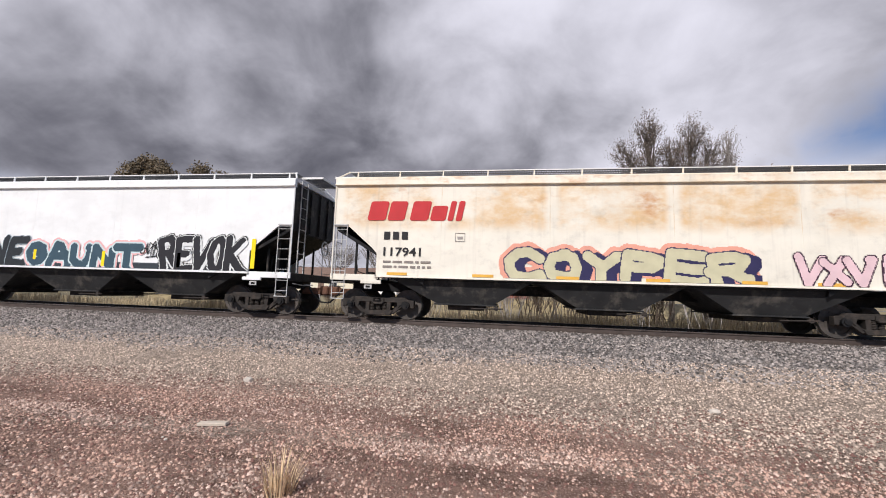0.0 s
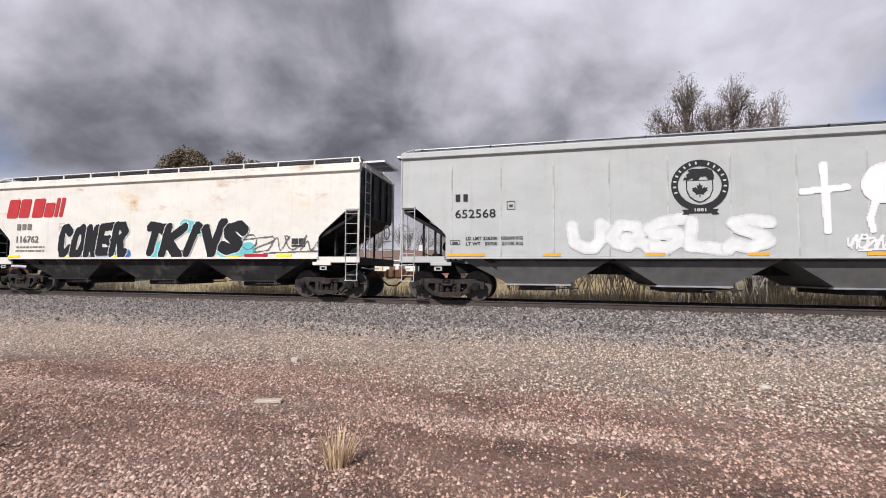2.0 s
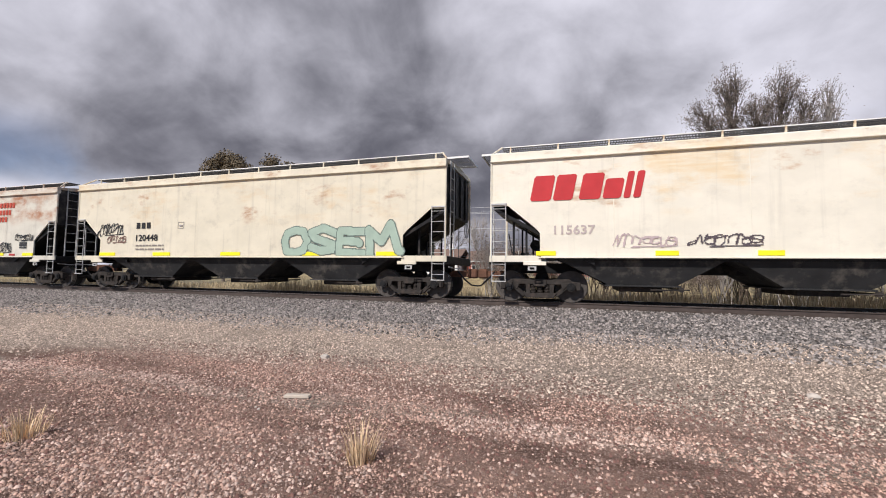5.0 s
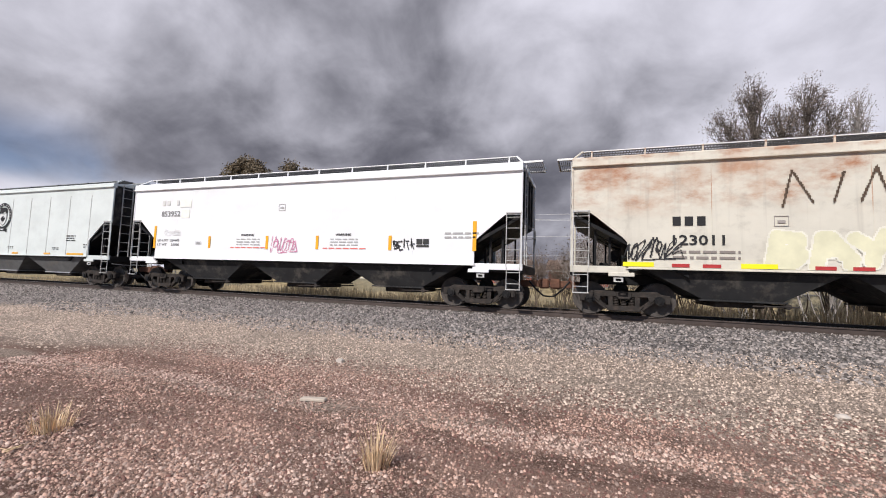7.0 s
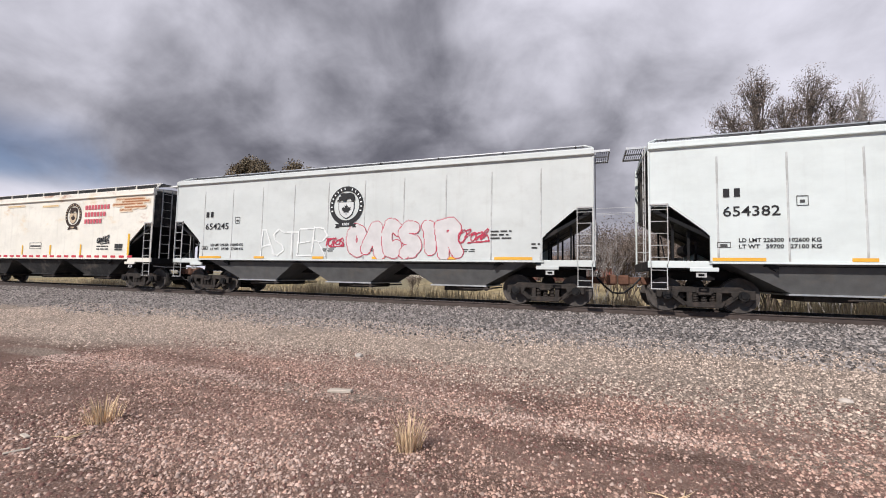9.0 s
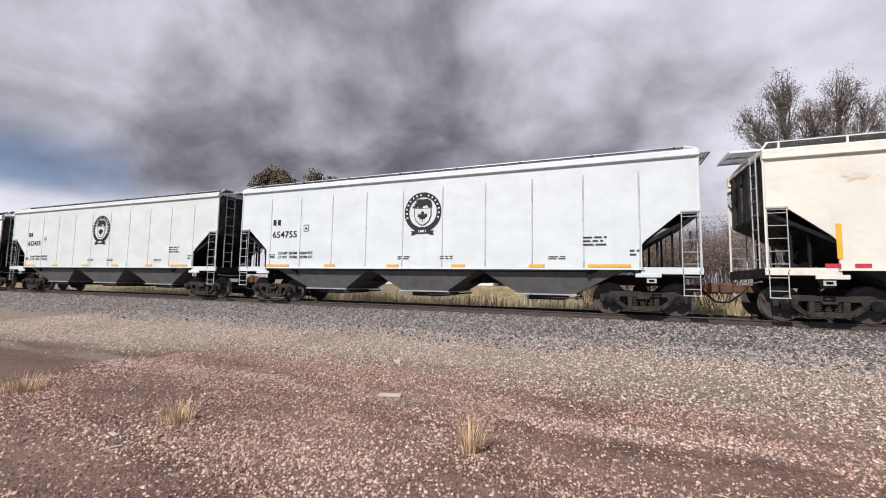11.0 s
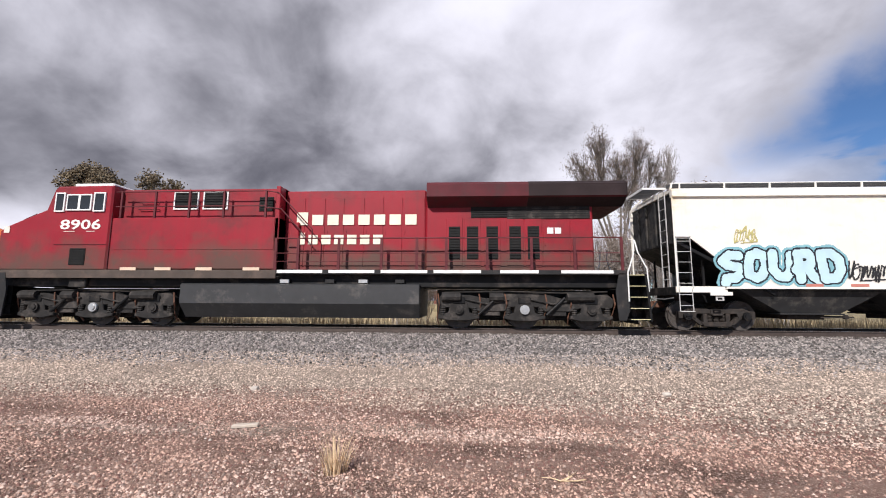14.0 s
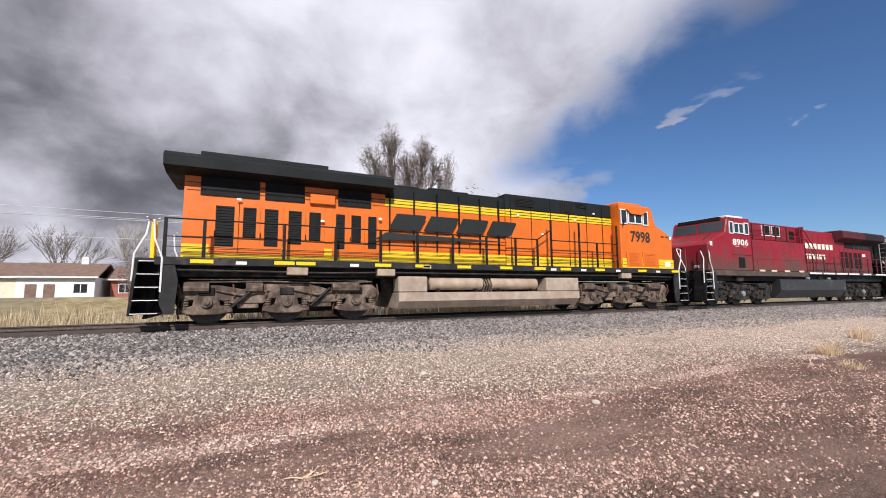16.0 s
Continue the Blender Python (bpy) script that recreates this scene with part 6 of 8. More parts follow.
def build_cab(L, paint, low, rim, roof, back=0.0, f=10.60, up=0.0):
    """Wide nose and cab with side windows, windscreen, headlights and roof panel."""
    L.shape("cab", nose_outline(f, 9.02, up), -1.52, 1.52, paint, 0.05)
    for y in (-1.545,):
        L.window(8.40 + back, 8.66 + back, y, 3.88, 4.46, rim)
        L.window(7.44 + back, 8.25 + back, y, 3.92, 4.40, rim)
        L.window(6.96 + back, 7.28 + back, y, 3.88, 4.46, rim)
        L.box("window_post", 7.80 + back, 7.88 + back, y - 0.02, y + 0.01, 3.92, 4.40, rim, 0)
    bm = B()
    for y0, y1 in ((-1.35, -0.06), (0.06, 1.35)):
        q = [(9.00, y0, 4.00), (9.00, y1, 4.00), (8.855, y1, 4.52), (8.855, y0, 4.52)]
        a = [bm.verts.new((L.d * (x + 0.02), y, z)) for x, y, z in q]
        b = [bm.verts.new((L.d * (x - 0.05), y, z)) for x, y, z in q]
        bm.faces.new(a)
        bm.faces.new(b[::-1])
        for i in range(4):
            bm.faces.new((a[i], b[i], b[(i + 1) % 4], a[(i + 1) % 4]))
    bmesh.ops.recalc_face_normals(bm, faces=bm.faces)
    part("windscreen", bm, M_GLASS, L.ob)
    L.box("number_board", 8.70, 8.86, -1.2, 1.2, 4.60, 4.80, M_LOUVRE, 0.02)
    L.box("nose_door", f, f + 0.055, -0.35, 0.35, 1.95, 3.05, low, 0.02)
    for y in (-0.9, 0.9):
        L.box("ditch_light", f, f + 0.12, y - 0.13, y + 0.13, 1.96, 2.12, M_GALV, 0.03)
    L.box("headlight", f - 0.02, f + 0.06, -0.22, 0.22, 2.98 + up, 3.12 + up, M_LOUVRE, 0.03)
    L.pipe("nose_grab_iron", [(f + 0.02, -1.2, 2.3), (f + 0.10, -1.2, 2.35), (f + 0.10, -1.2, 3.0), (f + 0.02, -1.2, 3.05)], 0.02, M_RAILBLACK)
    L.pipe("nose_handrail", [(f - 0.2, -1.2, 3.46 + up), (f - 0.5, -1.2, 3.66 + up), (f - 0.9, -1.2, 3.84)], 0.018, M_RAILBLACK)
    L.box("roof_panel", 6.9, 8.35, -1.3, 1.3, 4.76, 4.90, roof, 0.04)


def build_red_locomotive():
    L = Loco(-1, "red diesel locomotive with grimy lower cab and black tank")
    build_cab(L, M_LRED, M_LRED, M_WHITE, M_WHITE)
    # lower grimy skirt along cab and cabinet, rear walkway sill
    L.box("cab_skirt", 0.85, 10.55, -1.545, -1.50, 1.58, 1.86, M_FRAMEG, 0.01)
    L.box("cab_skirt", 0.85, 10.55, 1.50, 1.545, 1.58, 1.86, M_FRAMEG, 0.01)
    L.box("frame", -10.5, 10.6, -1.25, 1.25, 1.32, 1.82, M_BLACK, 0.02)
    # equipment cabinet behind the cab
    L.box("equipment_cabinet", 0.85, 6.66, -1.50, 1.50, 1.86, 3.62, M_LRED, 0.03)
    L.box("lower_panel", 0.95, 6.20, -1.515, -1.49, 1.90, 2.50, M_LRED, 0.006)
    L.box("cabinet_panel", 1.0, 6.60, -1.512, -1.49, 2.53, 3.58, M_LRED, 0.006)
    L.pipe("cabinet_edge", [(6.64, -1.53, 1.9), (6.64, -1.53, 3.8)], 0.014, M_RAILMAROON)
    L.box("cable_box", 7.45, 8.05, -1.40, -1.28, 1.28, 1.58, M_LTRUCKD, 0.02)
    for a, b, z in ((5.3, 6.0, 3.98), (5.35, 5.95, 4.22)):
        L.pipe("grab_iron", [(a, -1.14, z), (a, -1.20, z), (b, -1.20, z), (b, -1.14, z)], 0.016, M_RAILMAROON)
    L.pipe("sand_hose", [(0.6, -1.12, 1.9), (0.6, -1.14, 2.8), (0.55, -1.10, 3.1)], 0.03, M_RAILMAROON)
    L.box("hood_locker", 0.30, 0.62, -1.20, -1.03, 1.9, 3.5, M_LRED, 0.02)
    L.box("upper_cabinet", 0.85, 6.66, -1.12, 1.12, 3.62, 4.70, M_LRED, 0.03)
    L.box("stair_side", 0.85, 1.0, -1.50, 1.50, 1.86, 4.68, M_LRED, 0.02)
    for x in (2.9, 3.95):
        L.louvre(x, x + 0.80, -1.13, 4.02, 4.58, 6, rim=M_WHITE)
    L.louvre(1.25, 1.75, -1.13, 3.9, 4.4, 8)
    for x in (1.35, 2.8, 4.0, 5.2, 6.4):
        L.box("cabinet_post", x - 0.03, x + 0.03, -1.49, -1.43, 3.62, 4.55, M_RAILMAROON, 0)
    for z in (4.02, 4.53):
        L.pipe("cabinet_rail", [(1.3, -1.46, z), (6.6, -1.46, z)], 0.02, M_RAILMAROON)
    L.pipe("stair_rail", [(1.35, -1.48, 4.53), (0.9, -1.52, 4.45), (-0.3, -1.54, 3.2), (-0.3, -1.54, 2.4)], 0.022, M_RAILMAROON)
    L.pipe("stair_rail", [(1.35, -1.48, 3.95), (0.8, -1.52, 3.9), (-0.1, -1.54, 2.95)], 0.022, M_RAILMAROON)
    # hood
    L.box("engine_hood", -4.0, 0.86, -1.05, 1.05, 1.86, 4.62, M_LRED, 0.05)
    L.door_lines([-3.95, -3.2, -2.55, -1.9, -1.2, -0.55, 0.15, 0.8], -1.05, 2.0, 4.35, M_LRED)
    L.box("radiator_hood", -9.5, -4.0, -1.05, 1.05, 1.86, 4.25, M_LRED, 0.04)
    L.door_lines([-9.45, -8.75, -7.85], -1.05, 2.0, 3.55, M_LRED)
    for x in (-7.55, -6.95, -6.2, -5.55, -4.95):
        L.box("vent_door", x - 0.27, x + 0.27, -1.072, -1.05, 2.0, 3.62, M_LRED, 0.005)
        L.louvre(x - 0.19, x + 0.19, -1.078, 2.25, 3.35, 12)
    for x0, x1 in ((-9.4, -7.5), (-7.35, -5.5)):
        L.louvre(x0, x1, -1.07, 3.65, 4.10, 6)
    # wing's shade is put into its colour, darker than the hood's red
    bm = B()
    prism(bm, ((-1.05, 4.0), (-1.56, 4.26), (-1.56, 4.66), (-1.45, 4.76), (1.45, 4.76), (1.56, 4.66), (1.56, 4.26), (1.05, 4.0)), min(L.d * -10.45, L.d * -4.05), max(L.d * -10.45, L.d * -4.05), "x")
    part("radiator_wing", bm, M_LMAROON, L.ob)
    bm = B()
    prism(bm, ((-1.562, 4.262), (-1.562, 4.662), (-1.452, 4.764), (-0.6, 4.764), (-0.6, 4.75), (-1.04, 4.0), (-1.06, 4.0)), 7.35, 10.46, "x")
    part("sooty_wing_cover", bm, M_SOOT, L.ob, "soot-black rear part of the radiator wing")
    L.box("radiator_screen", -9.4, -6.7, -1.085, -1.05, 3.60, 4.12, M_LTRUCKD, 0.01)
    for x in (-8.1, -8.35):
        L.box("warning_plate", x - 0.1, x + 0.1, -1.082, -1.06, 3.1, 3.3, M_WHITE, 0.0)
    L.box("rear_light", -9.56, -9.5, -0.2, 0.2, 3.9, 4.1, M_GALV, 0.02)
    for x, h in ((-0.2, 0.10), (-2.9, 0.08), (-1.6, 0.04)):
        L.box("roof_hatch", x - 0.45, x + 0.45, -0.6, 0.6, 4.60, 4.64 + h, M_LOUVRE, 0.02)
    L.railing([-10.2, -8.75, -7.4, -6.0, -4.7, -3.75, -2.6, -1.2, 0.15, 0.9], -1.52, 1.86, M_RAILMAROON)
    for y0, y1 in ((-1.56, -1.05), (1.05, 1.56)):
        L.box("walkway", -10.4, 0.85, y0, y1, 1.72, 1.86, M_FRAME, 0.01)
    for a, b in ((-9.9, -8.3), (-7.6, -6.4), (-5.8, -4.3), (-4.1, -2.6), (-2.4, -0.9), (-0.7, 0.8)):
        L.box("sill_stripe", a, b, -1.572, -1.556, 1.76, 1.86, M_WHITE, 0)
    for x in (1.4, 3.0, 4.4, 5.6):
        L.box("cabinet_reflector", x, x + 0.55, -1.558, -1.54, 1.84, 1.94, ink((0.72, 0.55, 0.42)), 0)
    L.louvre(7.45, 8.0, -1.535, 2.02, 2.58, 10)
    bars(L.ob, [(-8.6, -6.75, 2.70, 2.72)], (0.08, 0.01, 0.015), y=-1.535, name="panel_line")
    bars(L.ob, [(L.d * 10.35 - 0.1, L.d * 10.35 + 0.1, 3.12, 3.34)], (0.75, 0.68, 0.6), y=-1.535, name="reflector")
    bars(L.ob, [(-8.3, -7.9, 3.15, 3.17), (-7.5, -7.2, 3.15, 3.17)], (0.7, 0.6, 0.55), y=-1.535, name="stencil")
    lettering(L.ob, "8906", -8.45, 3.24, 0.32, (0.85, 0.82, 0.76), 1.45, y=-1.532)
    cream = (0.82, 0.76, 0.62)
    word_blocks(L.ob, -0.50, 3.75, 3.42, 3.86, 8, cream, y=-1.09, first=0.80, label="cream nameplate blocks")
    word_blocks(L.ob, -0.50, 2.60, 2.76, 3.16, 7, cream, y=-1.09, first=0.80, label="cream nameplate blocks")
    # tank and running gear
    bm = B()
    prism(bm, ((-1.52, 1.38), (-1.46, 1.42), (1.46, 1.42), (1.52, 1.38), (1.52, 0.78), (1.15, 0.32), (-1.15, 0.32), (-1.52, 0.78)), -4.05, 3.85, "x", 0.02)
    part("fuel_tank", bm, M_TANK, L.ob, "dark grey steel fuel tank")
    L.truck(-7.25, M_LTRUCKD, False)
    L.truck(7.20, M_LTRUCKD, False)
    L.end_steps(10.45, M_FRAME, M_WHITE, M_WHITE)
    L.end_steps(-10.35, M_FRAME, M_WHITE, ink((0.66, 0.60, 0.34)))
    L.ends(10.6, -10.5, M_FRAME)
    for k, x in enumerate((-3.2, -2.0, -0.9, 0.6)):
        L.box("side_bracket", x - 0.15, x + 0.15, -1.42, -1.30, 1.44, 1.56, M_GALV if k % 2 else M_FRAME, 0.01)
    return L


def build_orange_locomotive():
    L = Loco(1, "orange diesel locomotive with yellow stripes and dark roof")
    build_cab(L, M_LORANGE, M_LORANGE, M_WHITE, M_LORANGE, -0.22, 10.14, 0.14)
    L.box("cab_rear_door", 6.0, 6.72, -1.05, -1.0, 1.9, 3.9, M_LOUVRE, 0.02)
    L.box("frame", -10.5, 10.6, -1.25, 1.25, 1.32, 1.80, M_BLACK, 0.02)
    for y0, y1 in ((-1.58, -1.02), (1.02, 1.58)):
        L.box("walkway", -10.5, 10.55, y0, y1, 1.62, 1.84, M_FRAME, 0.015)
    # hood in colour bands: orange body, yellow bands, dark top
    def hood(x0, x1, ztop, w=1.02):
        L.box("hood_body", x0, x1, -w, w, 2.26, 3.80, M_LORANGE, 0.0)
        L.box("hood_base_stripe", x0, x1, -w - 0.002, w + 0.002, 1.84, 2.26, M_LYELLOW, 0.0)
        L.box("hood_top_stripe", x0, x1, -w - 0.002, w + 0.002, 3.80, 4.10, M_LYELLOW, 0.0)
        L.box("hood_roof", x0, x1, -w, w, 4.10, ztop, M_LGREEN, 0.0)
    hood(-4.1, 6.66, 4.56)
    L.box("rear_hood", -10.0, -4.1, -1.02, 1.02, 2.26, 4.30, M_LORANGE, 0.0)
    L.box("hood_base_stripe", -10.0, -4.1, -1.022, 1.022, 1.84, 2.26, M_LYELLOW, 0.0)
    for a, b in ((0.8, 6.6),):
        L.box("blower_hood", a, b, -1.12, 1.12, 4.12, 4.72, M_LGREEN, 0.03)
        L.box("blower_side", a + 0.02, b, -1.12, -1.0, 2.28, 3.78, M_LORANGE, 0.02)
        L.box("blower_stripe", a + 0.02, b, -1.122, -1.0, 3.80, 4.10, M_LYELLOW, 0.01)
        L.box("blower_base", a + 0.02, b, -1.122, -1.0, 1.85, 2.24, M_LYELLOW, 0.01)
    bm = B()
    for z in (1.99, 2.12, 3.90, 4.01):
        bx(bm, -9.98, 10.4 if z < 3 else 6.66, -1.137, -1.122, z - 0.009, z + 0.009)
    part("dark_pinstripe", bm, M_LGREEN, L.ob)
    bm = B()
    for z in (1.99, 2.12):
        bx(bm, 6.75, 10.10, -1.545, -1.536, z - 0.009, z + 0.009)
    part("dark_pinstripe", bm, M_LGREEN, L.ob)
    L.box("cab_stripe", 6.72, 10.145, -1.537, 1.537, 1.86, 2.28, M_LYELLOW, 0.0)
    L.door_lines([-4.0, -3.1, -2.3, -1.4, -0.6, 0.2, 0.75], -1.02, 2.32, 3.76, M_LORANGE, 0.012)
    L.door_lines([0.95, 1.9, 2.9, 3.9, 4.9, 5.8], -1.12, 2.34, 3.74, M_LORANGE, 0.012)
    L.door_lines([6.95, 8.0, 9.1], -1.537, 1.9, 2.62, M_LORANGE, 0.01)
    for x in (7.5, 8.5):
        L.louvre(x - 0.36, x + 0.36, -1.552, 1.98, 2.56, 9, name="cab_louvre", paint=M_LORANGE)
    for x in (-3.95, -3.05, -2.15, -1.25, -0.35, 0.5):
        L.box("door_seam", x - 0.011, x + 0.011, -1.145, -1.02, 2.28, 4.40, M_LGREEN, 0)
    for x in (1.05, 2.05, 3.05, 4.05, 5.05, 6.0):
        L.box("door_seam", x - 0.011, x + 0.011, -1.148, -1.12, 1.90, 4.66, M_LGREEN, 0)
    for x, z in ((-8.6, 3.58), (-6.2, 3.10), (-4.3, 3.30), (1.4, 3.86), (2.6, 3.15), (4.4, 3.86), (5.5, 4.22)):
        L.box("warning_plate", x - 0.06, x + 0.06, -1.152, -1.12, z, z + 0.06, M_WHITE, 0)
    for x in (-9.2, -8.0, -6.7, -5.3, -2.6, -0.8):
        L.pipe("door_latch", [(x, -1.06, 2.5), (x, -1.09, 2.52), (x, -1.09, 2.64), (x, -1.06, 2.66)], 0.014, M_LGREEN)
    # radiator section
    for x, w, h in ((-8.95, 0.30, 1.25), (-8.30, 0.22, 0.95), (-7.70, 0.24, 1.20), (-7.02, 0.24, 1.10), (-6.42, 0.22, 0.95), (-5.62, 0.18, 1.20), (-5.10, 0.20, 0.95), (-4.55, 0.18, 1.15)):
        L.box("vent_door", x - w - 0.08, x + w + 0.08, -1.045, -1.02, 2.0, 3.50, M_LORANGE, 0.006)
        L.louvre(x - w * 0.8, x + w * 0.8, -1.052, 3.40 - h * 0.95, 3.40, 14)
    for x0, x1 in ((-9.6, -8.05), (-7.9, -6.75), (-5.7, -4.6)):
        L.louvre(x0, x1, -1.045, 3.68, 4.22, 26, True)
    L.box("sand_box", -6.6, -5.8, -1.14, -1.0, 3.66, 4.0, M_LORANGE, 0.03)
    bm = B()
    prism(bm, ((-1.03, 4.22), (-1.56, 4.34), (-1.58, 4.62), (-1.45, 4.74), (1.45, 4.74), (1.58, 4.62), (1.56, 4.34), (1.03, 4.22)), -10.45, -3.95, "x")
    part("radiator_wing", bm, M_LGREEN, L.ob, "dark green flared radiator roof")
    L.box("radiator_cap", -9.6, -6.1, -1.42, 1.42, 4.74, 4.86, M_LOUVRE, 0.01)
    for x, h in ((-1.8, 0.14), (-3.2, 0.10)):
        L.box("roof_hatch", x - 0.5, x + 0.5, -0.7, 0.7, 4.54, 4.60 + h, M_LGREEN, 0.02)
    L.pipe("air_horn", [(-1.2, -0.4, 4.70), (-0.5, -0.4, 4.72)], 0.06, M_BLACK)
    L.louvre(1.3, 2.2, -1.135, 4.25, 4.60, 6)
    L.louvre(3.6, 4.3, -1.135, 4.20, 4.66, 7, True)
    L.louvre(4.5, 5.1, -1.135, 4.45, 4.66, 4)
    # cab details
    L.shape("window_shade", [(7.0, 4.50), (8.3, 4.50), (8.0, 4.30), (7.3, 4.30)], -1.66, -1.53, M_LORANGE, 0.0)
    L.pipe("mirror", [(6.80, -1.60, 3.75), (6.80, -1.66, 4.0)], 0.03, M_BLACK)
    bm = B()
    for x in (6.9, 7.4, 8.0, 8.5):
        bx(bm, x - 0.10, x + 0.10, -1.2, -1.0, 4.76, 4.84, 0.01)
    part("roof_beacon", bm, M_LORANGE, L.ob)
    lettering(L.ob, "7998", 7.30, 3.05, 0.48, (0.03, 0.035, 0.035), 1.28, y=-1.532)
    bars(L.ob, [(9.35, 9.55, 3.34, 3.40), (9.68, 9.88, 3.34, 3.40)], (0.05, 0.04, 0.03), y=-1.532, name="stencil")
    # nameplate blocks with a long tapering bar beneath
    for k in range(4):
        a = -4.02 + 1.3 * k
        bm = B()
        prism(bm, [(a + u + 0.55 * v, 3.0 + v) for u, v in ((0.0, 0.0), (1.06, 0.0), (1.14, 0.07), (1.14, 0.49), (1.06, 0.56), (0.0, 0.56))], -1.158, -1.150)
        part("nameplate_block", bm, ink((0.022, 0.026, 0.026)), L.ob, "dark slanted nameplate block")
    bm = B()
    prism(bm, ((-4.5, 2.62), (0.8, 2.74), (0.8, 2.77), (-4.1, 2.88)), -1.158, -1.150)
    part("swoosh", bm, ink((0.03, 0.035, 0.035)), L.ob)
    L.railing([-10.3, -9.4, -7.35, -5.85, -4.4, -3.1, -1.75, -0.35, 0.95, 2.0], -1.54, 1.84, M_RAILBLACK)
    L.railing([2.7, 4.2, 5.2, 6.4], -1.54, 1.84, M_RAILBLACK)
    L.pipe("handrail", [(2.0, -1.54, 2.88), (2.7, -1.54, 3.30), (2.7, -1.54, 3.32)], 0.022, M_RAILBLACK)
    for x in (2.7, 4.2, 6.4):
        L.box("handrail_post", x - 0.04, x + 0.04, -1.56, -1.52, 2.85, 3.7, M_RAILBLACK, 0)
    for x in (-9.7, -7.6, -7.0, -4.6, -3.2, -1.6, 0.2, 1.8, 3.1, 5.0, 7.6, 9.9):
        bars(L.ob, [(x, x + 0.55, 1.68, 1.78)], (0.86, 0.60, 0.02), y=-1.588, name="sill_reflector")
    for x in (-8.6, -5.4, -2.9, 2.6, 4.2, 6.2, 8.8):
        bars(L.ob, [(x, x + 0.28, 1.66, 1.75)], (0.75, 0.72, 0.66), y=-1.588, name="sill_plate")
    bars(L.ob, [(9.5, 9.9, 1.95, 2.18), (9.9, 10.05, 3.25, 3.4)], (0.8, 0.78, 0.72), y=-1.548, name="reflector")
    # tank with air reservoirs
    bm = B()
    prism(bm, ((-1.50, 0.84), (1.50, 0.84), (1.50, 0.55), (1.25, 0.30), (-1.25, 0.30), (-1.50, 0.55)), -3.75, 4.15, "x", 0.02)
    part("fuel_tank", bm, M_TANKDUST, L.ob, "dust-covered steel fuel tank")
    for a, b in ((-3.75, -2.70), (2.45, 4.15)):
        L.box("tank_end", a, b, -1.48, 1.48, 0.84, 1.38, M_TANKDUST, 0.04)
    for a, b in ((-2.55, -0.45), (-0.05, 2.05)):
        bm = B()
        tube(bm, [(a, -1.22, 1.14), (a + 0.06, -1.22, 1.14), (b - 0.06, -1.22, 1.14), (b, -1.22, 1.14)], 0.22, 16)
        part("air_reservoir", bm, M_RESERVOIR, L.ob, "dusty cylindrical air tank", True)
        for x in (a + 0.3, b - 0.3):
            L.box("tank_strap", x - 0.04, x + 0.04, -1.46, -1.0, 0.84, 0.95, M_BLACK, 0.01)
    bm = B()
    for k in range(4):
        tube(bm, [(-0.40 + 0.12 * k, -1.3, 0.86), (-0.35 + 0.1 * k, -1.4, 1.1), (-0.40 + 0.12 * k, -1.25, 1.36)], 0.03, 6)
    part("air_valve", bm, M_LTRUCK, L.ob)
    L.box("under_hood", -4.2, 4.6, -0.9, 0.9, 0.84, 1.36, M_BLACK, 0.02)
    L.truck(-7.20, M_LTRUCK, True)
    L.truck(7.25, M_LTRUCK, True)
    L.end_steps(10.45, M_FRAME, M_WHITE, M_WHITE)
    L.end_steps(-10.35, M_FRAME, M_WHITE, M_WHITE)
    L.ends(10.6, -10.5, M_FRAME)
    for x in (10.75, 10.9):
        L.box("end_chain_post", x - 0.02, x + 0.02, -0.75, -0.70, 1.8, 2.85, M_LYELLOW, 0.008)
    for y in (-0.75, -0.5):
        L.box("end_chain_post", -10.75, -10.65, y - 0.05, y + 0.05, 1.8, 2.9, M_LYELLOW, 0.01)
    L.pipe("rear_handrail", [(-10.72, -1.5, 2.88), (-10.72, -0.5, 2.88)], 0.022, M_WHITE)
    L.box("rear_platform", -10.95, -10.4, -1.5, 1.5, 1.70, 1.80, M_FRAME, 0.01)
    L.box("front_platform", 10.10, 10.95, -1.5, 1.5, 1.70, 1.80, M_FRAME, 0.01)
    L.pipe("brake_pipe", [(-10.2, -1.45, 1.5), (-6, -1.45, 1.46), (-4.2, -1.45, 1.5), (3, -1.45, 1.48), (6, -1.45, 1.5), (10, -1.45, 1.46)], 0.03, M_TRUCK)
    for x, mm in ((-6.95, M_RESERVOIR), (-4.2, M_RESERVOIR), (6.9, M_RESERVOIR)):
        L.box("equipment_box", x - 0.3, x + 0.3, -1.56, -1.3, 1.38, 1.62, mm, 0.02)
    return L


TRAIN.append((build_red_locomotive().ob, -269.67))
TRAIN.append((build_orange_locomotive().ob, -293.2))


# ---------- loose stones ----------
M_STRAW = mat("dry_grass", (0.68, 0.51, 0.33), 0.9, vary=0.25, rand=0.45, spec=0.1)
M_STRAWD = mat("dry_field_grass", (0.50, 0.405, 0.265), 0.95, vary=0.3, rand=0.5, spec=0.1)
M_BARK = mat("grey_bark", (0.18, 0.155, 0.135), 0.95, vary=0.35, scale=2, spec=0.1)
M_TWIG = mat("bare_twigs", (0.16, 0.125, 0.10), 0.95, vary=0.3, scale=2, spec=0.1)
M_TWIGPALE = mat("bleached_twigs", (0.36, 0.33, 0.31), 0.95, vary=0.2, scale=2, spec=0.1)
M_LEAF = mat("withered_leaves", (0.22, 0.175, 0.15), 0.9, vary=0.3, rand=0.5, spec=0.1)
